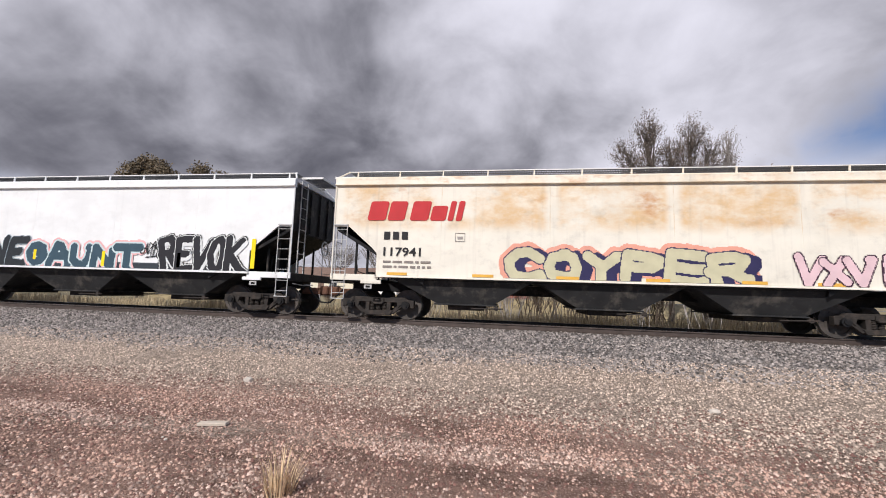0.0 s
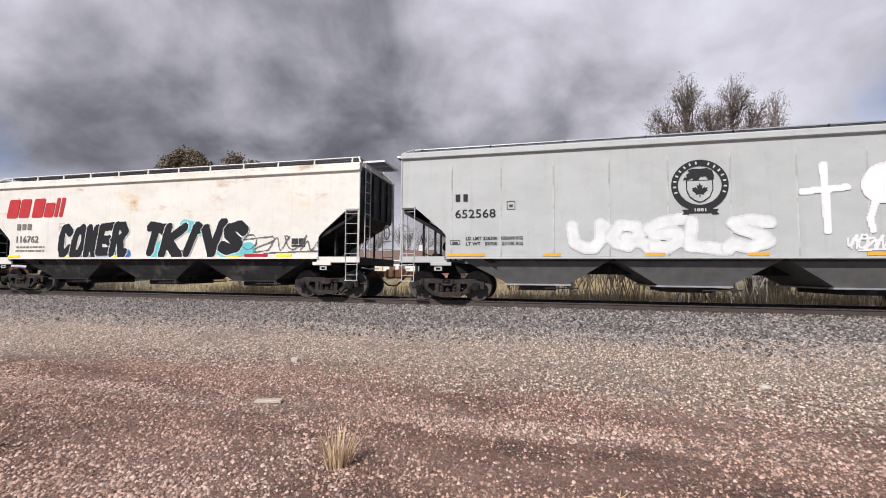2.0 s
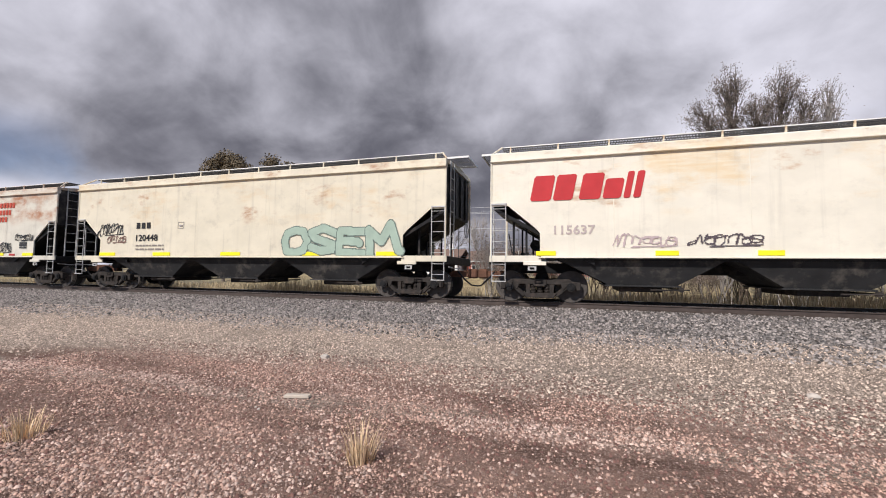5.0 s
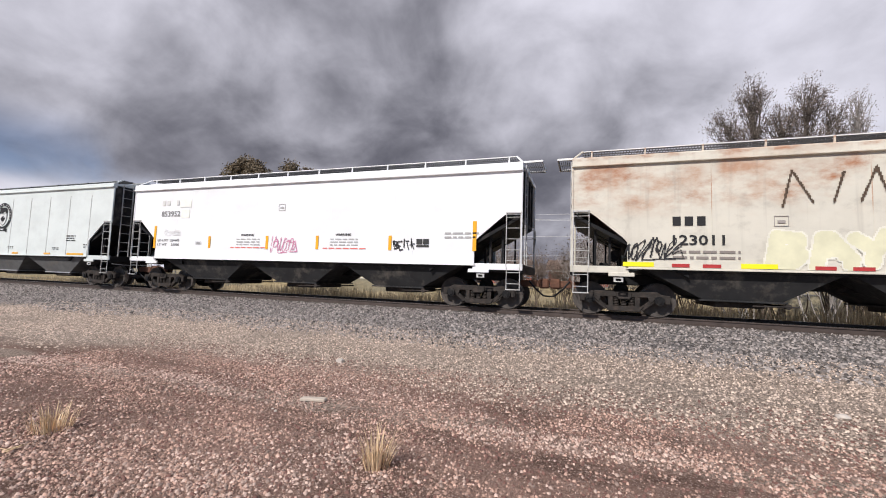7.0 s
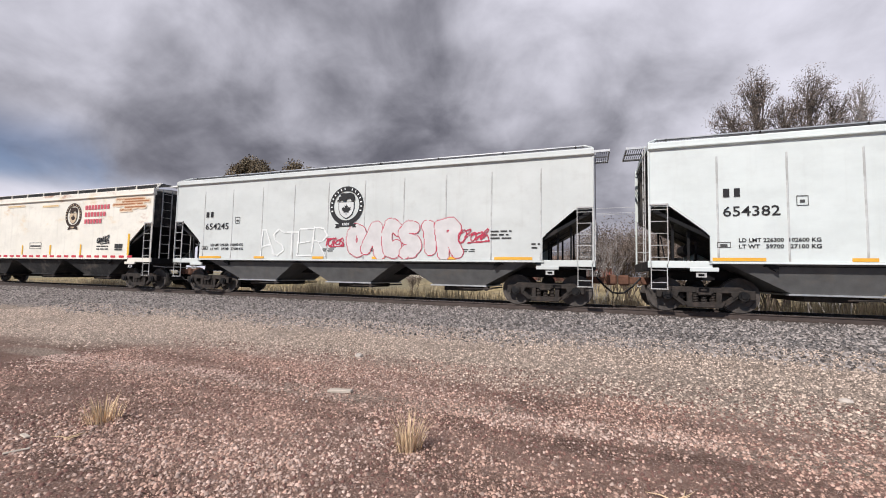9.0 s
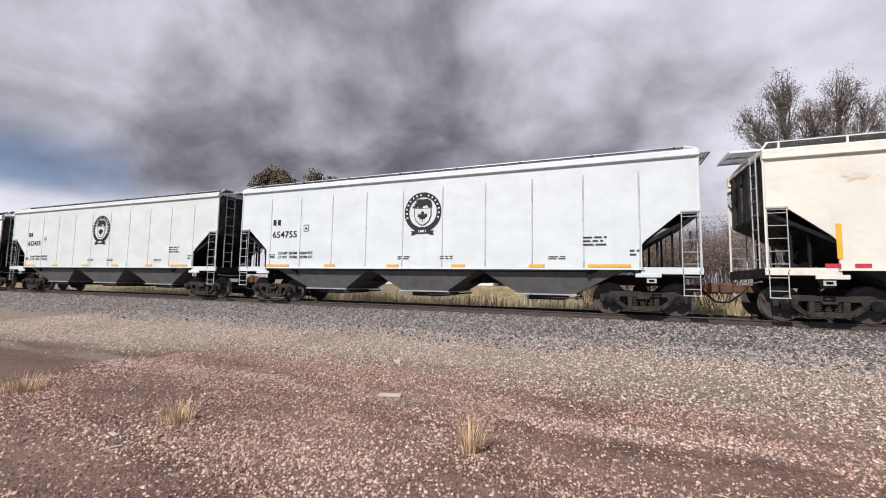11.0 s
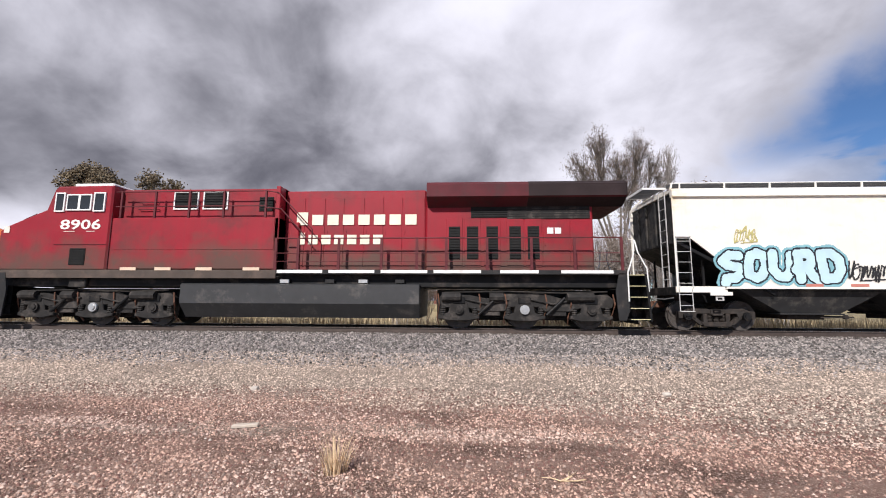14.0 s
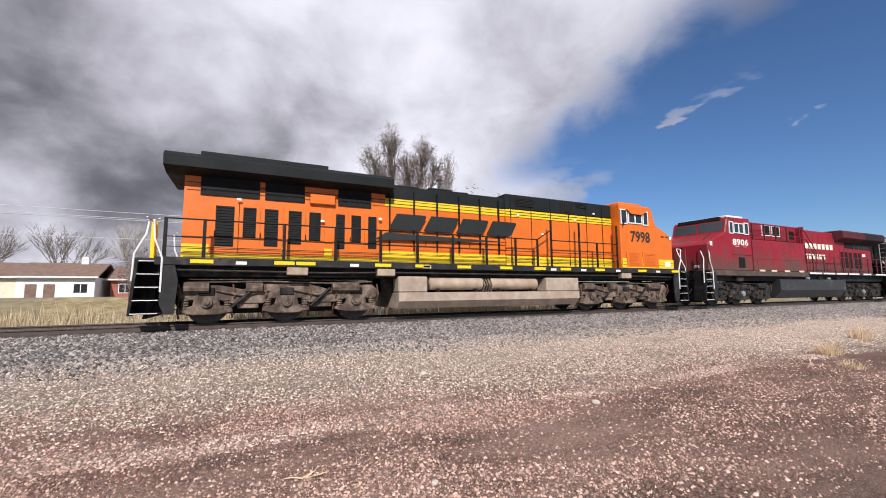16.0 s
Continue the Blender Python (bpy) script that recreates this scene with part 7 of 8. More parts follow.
M_LEAFO = mat("olive_leaves", (0.20, 0.16, 0.11), 0.9, vary=0.3, rand=0.5, spec=0.1)
M_PLANK = mat("weathered_plank", (0.55, 0.48, 0.40), 0.9, vary=0.2, scale=6, stretch=(1, 8, 8))
M_ROCK = mat("pale_rock", (0.58, 0.52, 0.46), 0.9, vary=0.2, scale=8, bump=0.004)
M_REDROCK = mat("red_rock", (0.20, 0.105, 0.085), 0.9, vary=0.25, scale=8, bump=0.004)


def drift(x, y, seed, fx=0.5, fy=1.1):
    """Smooth patches between -1 and 1, longer along the track than across it."""
    a, b = x * fx + seed, y * fy - seed
    return (np.sin(a * 1.9 + 1.3 * np.sin(b * 1.7)) + np.sin(b * 2.6 + 1.7 * np.sin(a * 1.1 + 2)) + 0.7 * np.sin(a * 4.3 + b * 3.1 + 2 * np.sin(b * 2.2))) / 2.7


def soft(v, a, b):
    t = np.clip((v - a) / (b - a), 0, 1)
    return t * t * (3 - 2 * t)


def gravel_edge(x):
    return 4.4 + 1.2 * soft(-x, -4.0, 3.0) - 1.0 * soft(-x, 6.5, 11.0)


def on_gravel(x, y):
    return soft(y - gravel_edge(x) + 0.5 * drift(x, y, 1.0), -0.6, 0.9)


def on_ballast(x, y):
    return soft(y + 0.5 * drift(x, y, 2.0), 8.0, 9.7)


def pale_patches(x, y):
    wheel = soft(0.34 - np.abs(y - 4.15 - 0.12 * np.sin(x * 0.8)), 0.0, 0.22) * soft(drift(x, y, 5.0, 0.8), -0.5, 0.2)
    heap = 0.95 * soft(1.2 - np.hypot((x + 2.6) / 1.5, y - 2.4) + 0.5 * drift(x, y, 7.0, 1.4, 1.6), 0.0, 1.1)
    thin = 0.10 + 0.26 * soft(drift(x, y, 9.0), -0.1, 0.6) * soft(4.0 - x, 0.0, 6.0)
    return np.maximum(np.maximum(wheel, heap), thin) * (1 - on_gravel(x, y))


def on_dirt(x, y):
    return (1 - on_gravel(x, y)) * (1 - 0.55 * soft(x, 1.5, 6.0)) * (0.22 + 0.78 * soft(drift(x, y, 3.0, 0.7, 1.5), -0.35, 0.35))


def stones(name, label, material, count, xr, yr, sizes, seed, lift=0.25, where=None):
    """Thousands of small angular stones lying on the ground, one object of stuff."""
    rng = np.random.default_rng(seed)
    base = np.array([(1, 0, -0.3), (-1, 0, -0.3), (0, 1, -0.3), (0, -1, -0.3), (0.35, 0.1, 1), (-0.35, -0.1, 1)], float)
    tri = np.array([(0, 2, 4), (2, 5, 4), (2, 1, 5), (1, 3, 5), (3, 4, 5), (3, 0, 4)])
    x, y = rng.uniform(*xr, count), rng.uniform(*yr, count)
    if where:
        keep = where(x, y) > rng.uniform(0, 1, count)
        x, y = x[keep], y[keep]
    k = len(x)
    z = np.interp(y, PROFILE_Y, PROFILE_Z)
    s = rng.uniform(0, 1, k) ** 2.5 * (sizes[1] - sizes[0]) + sizes[0]
    v = base[None] * rng.uniform(0.7, 1.3, (k, 6, 1)) + rng.normal(0, 0.16, (k, 6, 3))
    v *= s[:, None, None] * np.array([1.0, 0.85, 0.62])
    a = rng.uniform(0, 6.283, k)
    c, si = np.cos(a)[:, None], np.sin(a)[:, None]
    vx, vy = v[..., 0] * c - v[..., 1] * si, v[..., 0] * si + v[..., 1] * c
    out = np.stack([vx + x[:, None], vy + y[:, None], v[..., 2] + (z + s * lift)[:, None]], -1).reshape(-1, 3)
    f = (tri[None] + 6 * np.arange(k)[:, None, None]).reshape(-1, 3)
    me = bpy.data.meshes.new(name)
    me.vertices.add(len(out))
    me.vertices.foreach_set("co", out.astype(np.float32).ravel())
    me.loops.add(f.size)
    me.loops.foreach_set("vertex_index", f.astype(np.int32).ravel())
    me.polygons.add(len(f))
    me.polygons.foreach_set("loop_start", np.arange(0, f.size, 3, dtype=np.int32))
    me.update(calc_edges=True)
    me.materials.append(material)
    return tagged(new(name, me), label, "gravel", kind="stuff")


stones("ballast", "crushed grey stone ballast along the track", M_BALLAST, 100000, (-36, 46), (7.4, 12.75), (0.022, 0.052), 1, where=on_ballast)
stones("ballast", "crushed grey stone ballast between the rails", M_BALLAST, 11000, (-36, 46), (12.95, 14.15), (0.025, 0.05), 2)
stones("gravel", "tan and pale gravel scattered over the yard", M_TAN, 215000, (-19, 28), (3.4, 9.9), (0.007, 0.026), 3, where=on_gravel)
stones("gravel", "pale stone chips in patches on red-brown dirt", M_CHIP, 210000, (-9, 12), (0.9, 6.2), (0.004, 0.022), 4, where=pale_patches)
stones("gravel", "red-brown crumbs and chips covering the dirt", M_CLOD, 210000, (-8.5, 10.5), (0.9, 6.4), (0.005, 0.020), 14, where=on_dirt)
stones("gravel", "dark red-brown stones lying on the dirt", M_REDROCK, 30000, (-9, 11), (0.9, 6.5), (0.006, 0.024), 6)


def rock(name, label, x, y, size, material, seed, flat=0.55):
    rng = random.Random(seed)
    bm = B()
    bmesh.ops.create_icosphere(bm, subdivisions=2, radius=1.0)
    for v in bm.verts:
        v.co *= 1 + 0.22 * noise.noise(v.co * 1.4 + Vector((seed, 0, 0)))
        v.co = Vector((v.co.x * size, v.co.y * size * 0.8, v.co.z * size * flat))
    ob = part(name, bm, material)
    ob.matrix_world = pose(x, y, ground_z(x, y) + size * flat * 0.55, 0, 0, rng.uniform(0, 360))
    return tagged(ob, label, "rock")


rock("rock", "pale rounded rock lying on the gravel", -4.10, 6.20, 0.085, M_ROCK, 3)
rock("rock", "small pale stone lying on red dirt", 1.31, 2.38, 0.038, M_ROCK, 5)
rock("rock", "small pale stone at the dirt's edge", 4.25, 3.52, 0.060, M_ROCK, 7)
rock("rock", "flat white stone on the gravel", 2.86, 6.30, 0.075, M_ROCK, 9)
for k in range(18):
    a, b = random.Random(100 + k).uniform(-7, 8), random.Random(200 + k).uniform(1.4, 6.0)
    rock("rock", "stone lying on the dirt", a, b, random.Random(300 + k).uniform(0.012, 0.028), M_ROCK if k % 3 else M_REDROCK, k)


def plank(label, x, y, l, w, h, turn):
    bm = B()
    bx(bm, -l / 2, l / 2, -w / 2, w / 2, 0, h, 0.006)
    for v in bm.verts:
        v.co.y += 0.012 * math.sin(v.co.x * 9)
    ob = part("wood_piece", bm, M_PLANK)
    ob.matrix_world = pose(x, y, ground_z(x, y) + 0.004, 0, 0, turn)
    return tagged(ob, label, "wood")


plank("pale weathered plank lying on the dirt", -3.17, 4.22, 0.30, 0.09, 0.035, 12)
plank("small pale wood chip on red dirt", -4.94, 1.95, 0.13, 0.04, 0.02, -15)
plank("broken wood splinter on red dirt", -4.62, 1.75, 0.16, 0.025, 0.015, 60)


def twig(label, x, y, seed, size=0.22):
    """A dry weed lying flat: seven thin stalks from one root."""
    rng = random.Random(seed)
    weed = tagged(empty("dry_twig"), label, "twig")
    weed.matrix_world = pose(x, y, ground_z(x, y))
    for k in range(7):
        a = rng.uniform(-0.5, 0.9) + (3.14 if k == 0 else 0)
        l = size * rng.uniform(0.5, 1.0)
        p = (rng.uniform(-0.03, 0.03), rng.uniform(-0.02, 0.02), 0.012)
        bm = B()
        tube(bm, [p, (p[0] + l * 0.5 * math.cos(a), p[1] + l * 0.5 * math.sin(a), 0.03), (p[0] + l * math.cos(a + 0.2), p[1] + l * math.sin(a + 0.2), 0.02 + rng.uniform(0, 0.03))], 0.006, 4, 0.002)
        part("stalk", bm, M_STRAW, weed)
    return weed


twig("dry branched weed lying on the dirt", 0.36, 2.94, 3)
twig("dry weed stalks on the dirt", -4.55, 2.05, 5, 0.16)


def tuft(label, x, y, h, blades, spread, seed):
    """A clump of dry grass: thin tapered bent blades."""
    rng = random.Random(seed)
    bm = B()
    for k in range(blades):
        a, r = rng.uniform(0, 6.28), spread * rng.random() ** 0.7
        l, lean = h * rng.uniform(0.35, 1.0), rng.uniform(0.05, 0.5)
        w = rng.uniform(0.0025, 0.005)
        p = Vector((r * math.cos(a) * 0.5, r * math.sin(a) * 0.5, 0))
        d = Vector((math.cos(a) * lean, math.sin(a) * lean, 1)).normalized()
        side = Vector((-math.sin(a), math.cos(a), 0)) * w
        q, e = p + d * l * 0.6, p + d * l + Vector((math.cos(a), math.sin(a), -0.15)) * l * lean * 0.35
        v = [bm.verts.new(c) for c in (p - side, p + side, q + side * 0.7, q - side * 0.7, e)]
        bm.faces.new(v[:4])
        bm.faces.new((v[3], v[2], v[4]))
    ob = part("grass_tuft", bm, M_STRAW)
    ob.matrix_world = pose(x, y, ground_z(x, y) - 0.005)
    return tagged(ob, label, "dry grass", "grass tufts of the yard")


tuft("tall tuft of dry yellow grass on the dirt", -1.67, 3.02, 0.36, 150, 0.22, 1)
tuft("low tuft of dry brown grass on the dirt", -4.76, 2.46, 0.30, 130, 0.30, 2)
tuft("spreading tuft of dry grass on the dirt", -7.7, 2.4, 0.28, 200, 0.55, 3)
tuft("straw-coloured tuft of grass beside the gravel", 12.2, 4.1, 0.42, 260, 0.55, 4)
tuft("tall dry grass tuft beside the gravel", 16.8, 5.1, 0.48, 260, 0.7, 5)
tuft("low dry grass tuft on the dirt", 10.6, 3.1, 0.20, 160, 0.5, 6)


def field_grass():
    """Dry meadow beyond the track, one object of stuff."""
    rng = np.random.default_rng(9)
    k = 54000
    tall = 15000
    x, y = rng.uniform(-62, 55, k), 17.3 + 19 * rng.uniform(0, 1, k) ** 1.5
    x[:tall], y[:tall] = rng.uniform(-34, 32, tall), 17.6 + 2.4 * rng.uniform(0, 1, tall)
    clump = np.array([noise.noise(Vector((a * 0.22, b * 0.3, 2))) for a, b in zip(x, y)])
    h = (0.18 + 0.20 * rng.random(k) + 0.55 * (rng.random(k) < 0.22) * rng.random(k)) * np.clip(0.85 + 1.2 * clump, 0.25, 1.6)
    # a belt of tall dead stalks at the foot of the ballast
    h[:tall] = rng.uniform(0.65, 1.25, tall) * np.clip(0.95 + 0.9 * clump[:tall], 0.4, 1.25)
    z = np.interp(y, PROFILE_Y, PROFILE_Z)
    a = rng.uniform(0, 6.283, k)
    w = rng.uniform(0.012, 0.03, k)
    lx, ly = rng.normal(0, 0.18, k) * h, rng.normal(0, 0.18, k) * h
    p = np.stack([np.stack([x - np.cos(a) * w, y - np.sin(a) * w, z], -1), np.stack([x + np.cos(a) * w, y + np.sin(a) * w, z], -1), np.stack([x + lx, y + ly, z + h], -1)], 1).reshape(-1, 3)
    me = bpy.data.meshes.new("meadow_grass")
    me.from_pydata(p.tolist(), [], np.arange(3 * k).reshape(-1, 3).tolist())
    me.materials.append(M_STRAWD)
    tagged(new("meadow_grass", me), "dry yellow meadow grass beyond the track", "dry grass", kind="stuff")


field_grass()

# ---------- ties ----------
def ties():
    bm = B()
    bx(bm, -0.115, 0.115, -1.3, 1.3, -0.10, 0.0, 0.012)
    me = mesh_of(bm, "tie", M_TIE)
    track = tagged(empty("track_bed"), "row of dark wooden ties set in ballast", "track", kind="structure")
    for k in range(130):
        ob = part("tie", me, None, track)
        ob.location = (-36 + 0.50 * k, TRACK_Y, RAIL_Z - 0.172 + 0.004)


ties()


# ---------- trees and shrubs ----------
def branch_out(bm, tips, p, d, length, r, depth, rng, up=0.25, spread=0.55, sides=5, kids=(2, 3)):
    """Grows one branch with a bend and its children."""
    mid = p + d * length * 0.5 + Vector((rng.uniform(-1, 1), rng.uniform(-1, 1), rng.uniform(-0.3, 0.5))) * length * 0.06
    end = p + d * length
    tube(bm, [p, mid, end], r, sides if depth > 1 else 3, r * 0.62)
    if depth == 0:
        tips.append((end, d))
        tips.append((mid, d))
        return
    for k in range(rng.randint(*kids)):
        nd = (d + Vector((rng.gauss(0, spread), rng.gauss(0, spread), rng.gauss(up, spread * 0.5)))).normalized()
        branch_out(bm, tips, mid.lerp(end, rng.uniform(0.3, 1.0)), nd, length * rng.uniform(0.58, 0.80), r * 0.58, depth - 1, rng, up, spread, sides, kids)
    branch_out(bm, tips, end, (d + Vector((rng.gauss(0, 0.15), rng.gauss(0, 0.15), up * 0.5))).normalized(), length * 0.75, r * 0.6, depth - 1, rng, up, spread, sides, kids)


def leaves(tips, per, size, spread, rng, share=1.0):
    bm = B()
    for p, d in tips:
        if rng.random() > share:
            continue
        for k in range(per):
            c = p + Vector((rng.gauss(0, spread), rng.gauss(0, spread), rng.gauss(0, spread)))
            u = Vector((rng.uniform(-1, 1), rng.uniform(-1, 1), rng.uniform(-1, 1))).normalized()
            w = u.orthogonal().normalized()
            s = size * rng.uniform(0.6, 1.3)
            v = [bm.verts.new(c + q) for q in (u * s, w * s * 0.6, -u * s, -w * s * 0.6)]
            bm.faces.new(v)
    return bm


def tree(name, label, x, y, height, stems, seed, leaf, per, size, lean=0.35, share=1.0, depth=4, bark=None, spread=0.5, leaf_spread=0.3, width=1.0, leans=()):
    rng = random.Random(seed)
    t = tagged(empty(name), label, "tree" if name == "tree" else "shrub")
    t.matrix_world = pose(x, y, ground_z(x, y) - 0.05)
    tips, bm = [], B()
    foot = 0.16 if name == "tree" else 0.03
    tube(bm, [(0, 0, 0), (0.05, 0.02, height * foot * 0.5), (0.02, 0, height * foot)], height * 0.022, 8, height * 0.018)
    part("trunk", bm, bark or M_BARK, t)
    for k in range(stems):
        a = 6.28 * k / stems + rng.uniform(-0.4, 0.4)
        d = Vector((math.cos(a) * lean * rng.uniform(0.4, 1.2) * width, math.sin(a) * lean * rng.uniform(0.4, 1.2), 1)).normalized()
        if leans:
            d = Vector((leans[k % len(leans)], rng.uniform(-0.12, 0.12), 1)).normalized()
        bm = B()
        branch_out(bm, tips, Vector((0, 0, height * rng.uniform(0.06, 0.15))) if name == "tree" else Vector((rng.gauss(0, 0.06) * height, rng.gauss(0, 0.06) * height, 0.0)), d, height * (rng.uniform(0.26, 0.34) if not leans else 0.33 - 0.05 * abs(leans[k % len(leans)])), height * (0.011 if name == "tree" else 0.0055), depth, rng, 0.10 if leans else 0.30, spread)
        part("limb", bm, bark or M_BARK, t)
    if leaf:
        part("crown", leaves(tips, per, size, leaf_spread, rng, share), leaf, t)
    top = max(p.z for p, _ in tips)
    t.scale = (height / top,) * 3
    return t


def lobed_tree(label, x, y, lobes, seed, leaf, bark, twigs, per, size, fork=3.5, girth=0.20):
    """A forked tree whose limbs end in separate leafy lobes: (x, z, half width, half height) in the world."""
    rng = random.Random(seed)
    g = ground_z(x, y) - 0.05
    t = tagged(empty("tree"), label, "tree")
    t.matrix_world = pose(x, y, g)
    bm = B()
    tube(bm, [(0, 0, 0), (0.08, 0.03, fork * 0.5), (0, 0, fork)], girth, 8, girth * 0.75)
    part("trunk", bm, bark, t)
    tips = []
    for lx, lz, rx, rz in lobes:
        c = Vector((lx - x, rng.uniform(-0.8, 0.8), lz - g))
        foot, low = Vector((0, 0, fork * rng.uniform(0.8, 1.0))), c - Vector((c.x * 0.10, 0, rz * 1.1))
        bend = foot.lerp(low, 0.5) + Vector((c.x * 0.10, rng.uniform(-0.3, 0.3), 0.3))
        top = c + Vector((rng.uniform(-0.2, 0.2) * rx, 0, rz * 0.5))
        bm = B()
        tube(bm, [foot, bend, low, c, top], girth * 0.55, 6, 0.02)
        for k in range(int(twigs * rx * rz)):
            u = Vector((rng.gauss(0, 1), rng.gauss(0, 1), rng.gauss(0.25, 1))).normalized() * rng.uniform(0.45, 1.05)
            e = c + Vector((u.x * rx, u.y * rx, u.z * rz))
            s0 = bend.lerp(low, rng.uniform(0.35, 1.0)) if rng.random() < 0.35 else low.lerp(top, rng.uniform(0.0, 0.8))
            m = s0.lerp(e, 0.55) + Vector((rng.gauss(0, 0.08), rng.gauss(0, 0.08), -0.08 * rz))
            tube(bm, [s0, m, e], 0.028, 4, 0.009)
            tips.append(e)
            for q in range(3):
                a = m.lerp(e, rng.uniform(0.2, 0.95))
                f = a + (e - s0).normalized() * rng.uniform(0.15, 0.4) + Vector((rng.gauss(0, 0.16), rng.gauss(0, 0.16), rng.uniform(0.0, 0.30)))
                tube(bm, [a, a.lerp(f, 0.6), f], 0.012, 3, 0.006)
                tips.append(f)
        part("limb", bm, bark, t)
    if per:
        part("crown", leaves([(p, None) for p in tips], per, size, 0.17, rng, 0.85), leaf, t)
    return t


lobed_tree("tall half-bare cottonwood with withered leaves at the tips", 11.9, 32.0, ((10.55, 14.0, 1.05, 2.0), (13.7, 13.7, 1.15, 1.8), (8.9, 12.3, 1.1, 1.0), (12.2, 12.3, 1.2, 1.5), (14.7, 12.3, 0.85, 1.3), (10.4, 11.6, 1.4, 1.4), (12.8, 10.8, 1.9, 1.5)), 5, M_LEAF, M_BARK, 34, 15, 0.055, fork=5.0)
lobed_tree("bleached bare tree beside the cottonwood", 15.9, 33.0, ((16.4, 13.0, 0.7, 1.5), (15.9, 11.8, 0.8, 1.4), (17.0, 11.8, 0.65, 1.4)), 8, M_LEAF, M_TWIGPALE, 50, 2, 0.06, fork=5.5, girth=0.11)
lobed_tree("rounded leafy tree far behind the track", -41.0, 40.0, ((-41.3, 14.5, 1.7, 1.8), (-43.0, 13.9, 1.3, 1.3), (-39.0, 14.0, 1.5, 1.4), (-41.0, 12.6, 2.6, 1.4)), 11, M_LEAFO, M_BARK, 34, 8, 0.13)
lobed_tree("small leafy tree far behind the track", -33.6, 40.5, ((-34.5, 14.1, 1.1, 1.1), (-32.6, 13.5, 0.95, 0.9), (-33.6, 12.5, 1.6, 1.0)), 14, M_LEAFO, M_BARK, 36, 7, 0.12, girth=0.15)
tree("tree", "bare spreading tree behind the houses", -27.0, 84.0, 13.0, 5, 17, None, 0, 0, 0.55, depth=4, spread=0.5)
tree("tree", "bare forked tree behind the houses", -38.0, 86.0, 14.0, 5, 19, None, 0, 0, 0.5, depth=4, spread=0.5)
tree("tree", "pale bare tree behind the houses", -17.0, 80.0, 13.0, 5, 23, None, 0, 0, 0.4, depth=4, spread=0.5, bark=M_TWIGPALE)

SHRUBS = []
for k, (x, y, h, pale) in enumerate(((2.0, 24.0, 4.6, 0), (4.5, 25.0, 5.4, 0), (7.2, 24.0, 5.0, 1), (9.3, 26.5, 7.4, 0), (11.5, 25.0, 6.5, 0), (13.8, 27.5, 8.2, 1), (16.5, 26.5, 7.0, 0), (19.5, 29.0, 8.5, 0), (22.0, 31.0, 6.5, 1), (-1.5, 27.0, 3.0, 1), (-5.5, 29.0, 2.8, 0), (14.5, 30.5, 10.5, 1), (6.0, 22.0, 2.4, 0), (-14.0, 31.0, 2.2, 0), (0.2, 23.0, 4.6, 1), (-1.0, 25.5, 4.0, 0), (10.4, 23.5, 6.0, 1), (5.6, 27.0, 6.0, 0), (-3.0, 24.5, 3.6, 0), (-4.8, 26.0, 4.2, 1), (1.2, 26.5, 5.4, 0), (3.4, 23.2, 4.6, 1), (8.3, 24.6, 5.6, 0), (12.8, 25.6, 6.6, 0), (15.2, 25.0, 6.4, 1), (18.0, 27.2, 7.2, 0), (20.8, 28.2, 7.0, 1), (3.0, 28.0, 5.6, 1))):
    if k < 4:
        s = tree("shrub", "dense bare brush with thin upright twigs", x, y, h, 13, 40 + k, M_LEAF, 1, 0.05, 0.42, 0.6, depth=4, bark=M_TWIGPALE if pale else M_TWIG, spread=0.35)
        SHRUBS.append((s, h))
    else:
        s, h0 = SHRUBS[(2 if pale else k % 2 * 3) if k % 4 != 1 else 1]
        c = copy_thing(s, pose(x, y, ground_z(x, y) - 0.05, 0, 0, 67 * k))
        c.scale = s.scale * (h / h0)


# ---------- houses, road, wires beyond ----------
M_STUCCO = mat("cream_stucco", (0.72, 0.66, 0.52), 0.9, vary=0.08)
M_WHITEWALL = mat("white_siding", (0.80, 0.79, 0.76), 0.8, vary=0.06)
M_REDWALL = mat("brick_red_wall", (0.36, 0.12, 0.09), 0.85, vary=0.15)
M_SHINGLE = mat("brown_shingle", (0.20, 0.13, 0.10), 0.9, vary=0.25, scale=2)
M_WOOD = mat("pole_wood", (0.16, 0.12, 0.09), 0.9, vary=0.25, scale=3, stretch=(6, 6, 0.6))
M_WIRE = mat("pale_cable", (0.55, 0.55, 0.57), 0.5, vary=0.05)
M_ROAD = mat("grey_road", (0.20, 0.19, 0.185), 0.9, vary=0.2, scale=0.8)


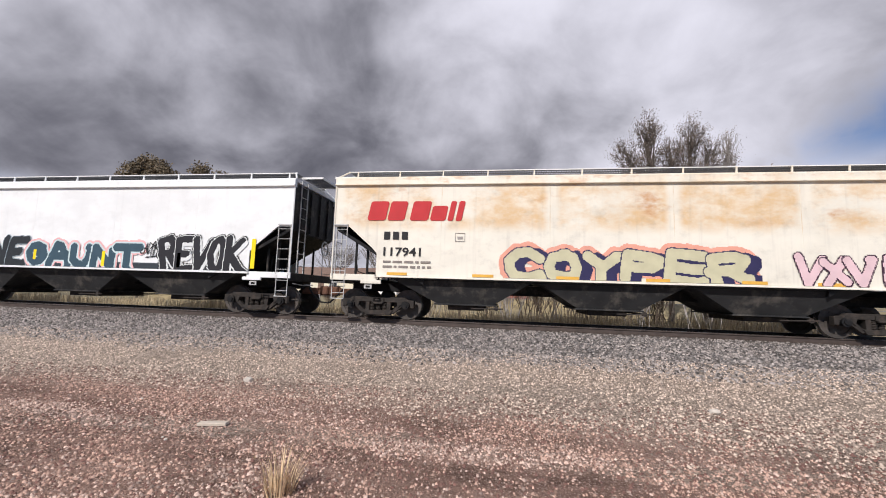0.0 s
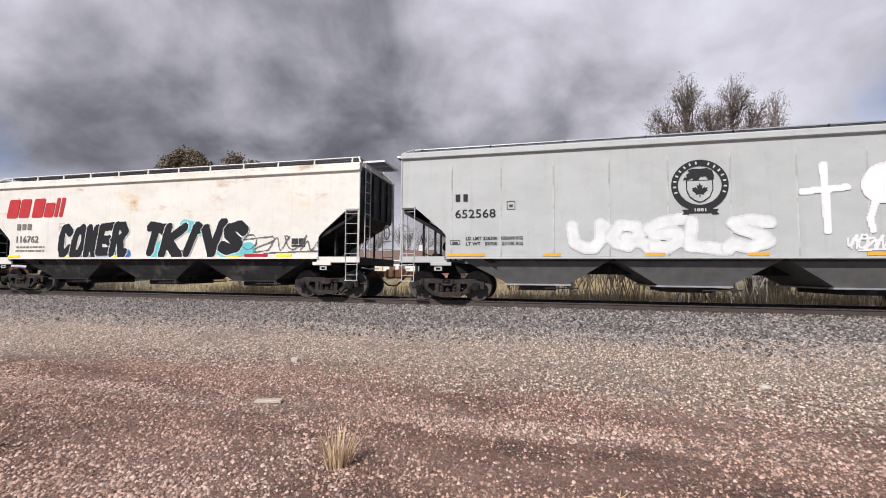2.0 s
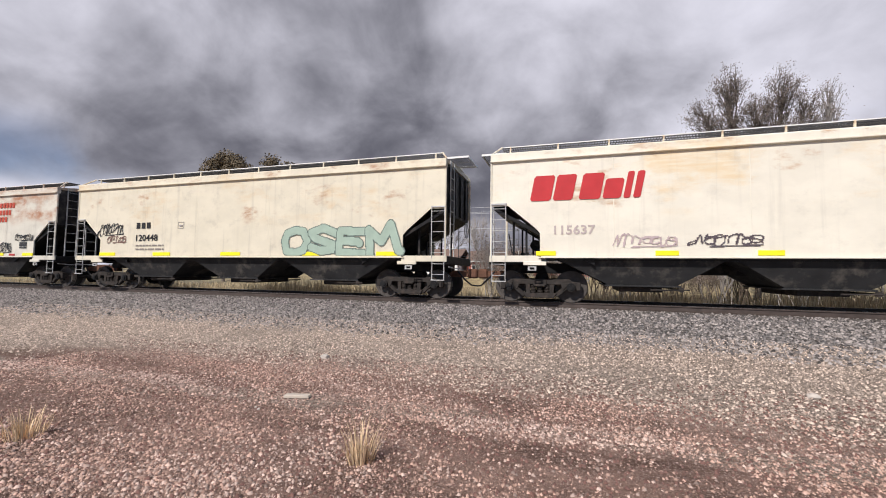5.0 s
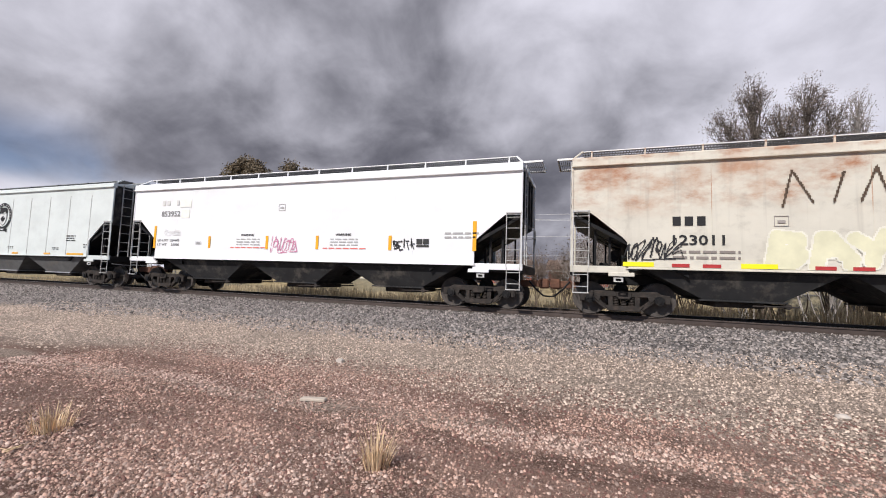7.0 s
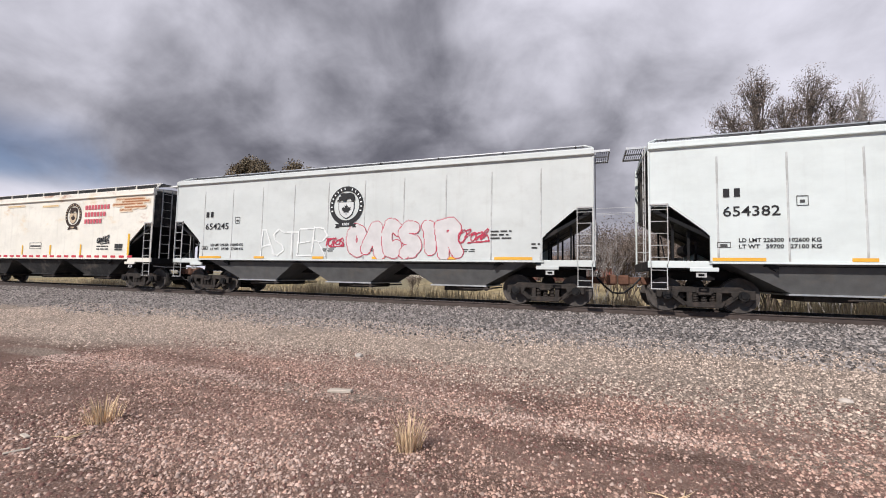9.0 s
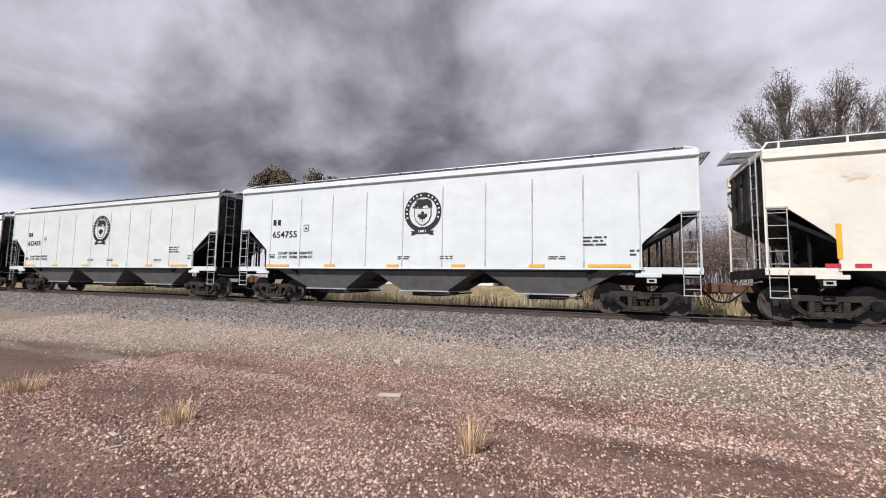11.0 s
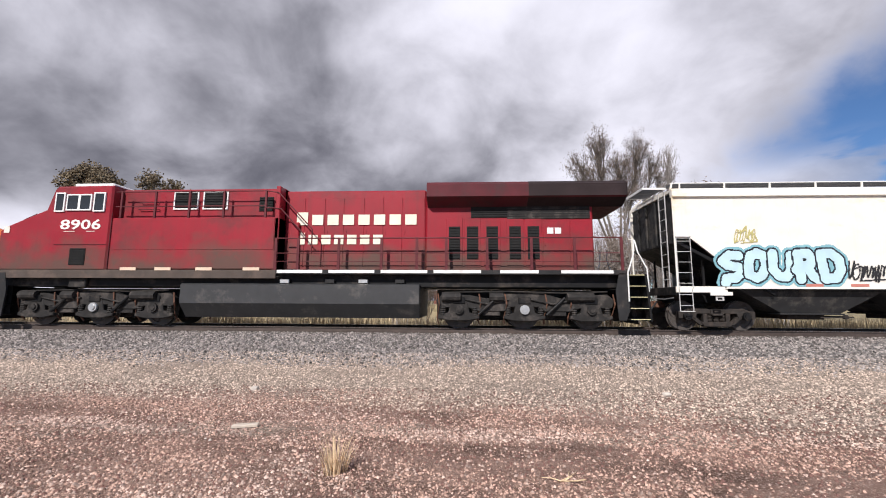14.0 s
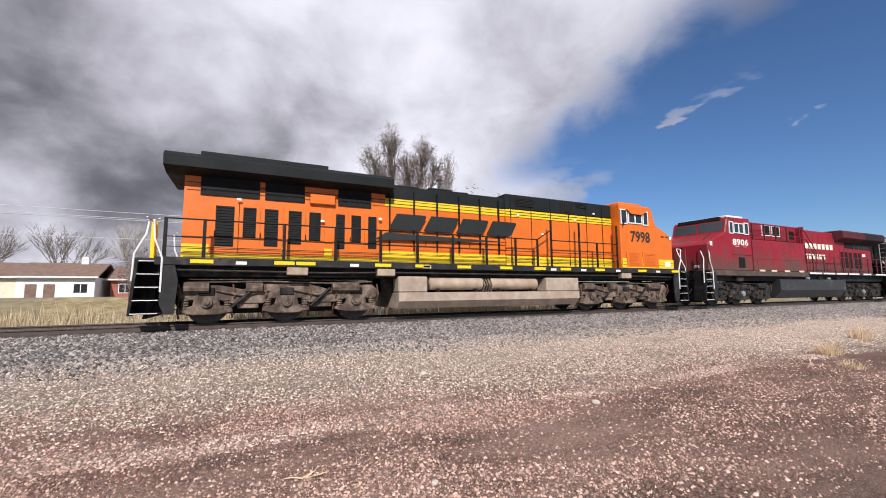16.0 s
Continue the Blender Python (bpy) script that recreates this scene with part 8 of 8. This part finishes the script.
def house(label, x, y, w, d, h, wall, windows, door, chimney=False, roof=M_SHINGLE):
    hs = tagged(empty("house"), label, "house")
    hs.matrix_world = pose(x, y, ground_z(x, y))
    bm = B()
    bx(bm, -w / 2, w / 2, -d / 2, d / 2, 0, h, 0.02)
    part("wall", bm, wall, hs)
    bm = B()
    prism(bm, ((-d / 2 - 0.5, h - 0.05), (0, h + 1.7), (d / 2 + 0.5, h - 0.05), (d / 2 + 0.5, h + 0.12), (0, h + 1.9), (-d / 2 - 0.5, h + 0.12))[::-1], -w / 2 - 0.4, w / 2 + 0.4, "x")
    part("roof", bm, roof, hs)
    bm = B()
    bx(bm, -w / 2 - 0.42, w / 2 + 0.42, -d / 2 - 0.56, -d / 2 - 0.50, h - 0.08, h + 0.10)
    part("fascia", bm, M_WHITEWALL, hs)
    for wx in windows:
        bm = B()
        for q in ((wx - 0.7, wx + 0.7, 1.0, 1.08), (wx - 0.7, wx + 0.7, 2.12, 2.2), (wx - 0.7, wx - 0.62, 1.08, 2.12), (wx + 0.62, wx + 0.7, 1.08, 2.12), (wx - 0.03, wx + 0.03, 1.08, 2.12)):
            bx(bm, q[0], q[1], -d / 2 - 0.05, -d / 2 + 0.02, q[2], q[3])
        win = part("window", bm, M_WHITEWALL, hs)
        bm = B()
        bx(bm, wx - 0.62, wx + 0.62, -d / 2 - 0.02, -d / 2 + 0.01, 1.08, 2.12)
        part("pane", bm, M_GLASS, win)
    for dx in door:
        bm = B()
        bx(bm, dx - 0.5, dx + 0.5, -d / 2 - 0.04, -d / 2 + 0.02, 0.0, 2.1, 0.01)
        part("door", bm, M_SHINGLE, hs)
    if chimney:
        bm = B()
        bx(bm, w * 0.2 - 0.35, w * 0.2 + 0.35, -0.35, 0.35, h + 0.8, h + 2.7, 0.02)
        part("chimney", bm, M_WHITEWALL, hs)
    return hs


house("low cream house with a brown shingle roof", -31.0, 66.0, 14.0, 8.0, 2.9, M_STUCCO, (-4, -1, 3.5), (1.4,))
house("low white house with a brown roof and chimney", -20.2, 65.0, 7.0, 8.0, 2.9, M_WHITEWALL, (2.2,), (-2.2, -0.6), True)
house("small brick-red house with a brown roof", -11.8, 67.0, 8.0, 7.0, 2.7, M_REDWALL, (-2.5, 2.5), (0.3,))
house("low red building far behind the track", -1.0, 70.0, 9.0, 7.0, 2.8, M_REDWALL, (-2.5, 2.0), (0,))

bm = B()
bx(bm, -400, 400, 44.4, 49.6, 1.12, 1.165)
tagged(part("road", bm, M_ROAD), "grey road on a low bank beyond the meadow", "road", kind="structure")


def wires():
    for x in (-96.0, 78.0):
        p = tagged(empty("utility_pole"), "tall wooden utility pole with a crossarm", "utility pole", "poles of the wire line")
        p.matrix_world = pose(x, 60.0, ground_z(x, 60.0))
        bm = B()
        tube(bm, [(0, 0, -0.2), (0, 0, 6), (0, 0, 12.0)], 0.16, 10, 0.11)
        part("pole", bm, M_WOOD, p)
        bm = B()
        bx(bm, -0.06, 0.06, -1.2, 1.2, 10.25, 10.40, 0.01)
        part("crossarm", bm, M_WOOD, p)
    for y, z, sag in ((59.0, 10.95, 0.5), (60.0, 12.5, 1.2), (61.0, 10.95, 0.4), (60.0, 8.6, 0.5), (60.0, 5.7, 0.4)):
        bm = B()
        pts = [(-96 + 174 * k / 40, y, z - sag * 4 * (k / 40) * (1 - k / 40)) for k in range(41)]
        tube(bm, pts, 0.030, 5)
        tagged(part("utility_cable", bm, M_WIRE), "thin pale cable strung between wooden poles", "cable", "cables of the wire line")


wires()


# ---------- what moves ----------
# small surges of the train against its mean speed, (seconds, metres)
SURGE = ((0, 0.39), (0.5, 0.51), (1, 0.05), (1.5, -0.34), (2, -0.07), (2.5, -0.08), (3, -0.40), (3.5, -0.27), (4, -0.58), (5.2, -0.5), (6.5, -0.4), (7, -0.33), (7.5, -0.38), (8, -0.49), (8.5, -0.18), (9, -0.13), (9.5, -0.1), (10, 0.01), (11.2, 0.2), (12.5, 0.57), (13, 0.7), (13.5, 0.5), (14, 0.45), (14.5, 0.05), (15, 0.2), (15.5, 0.62), (16, 0.25))


def motions():
    for ob, start in TRAIN:
        walk(ob, [(t, pose(start + SPEED * t + d, TRACK_Y, RAIL_Z)) for t, d in SURGE])
    for wheels, rows in SPINNING:
        walk(wheels, rows)


motions()
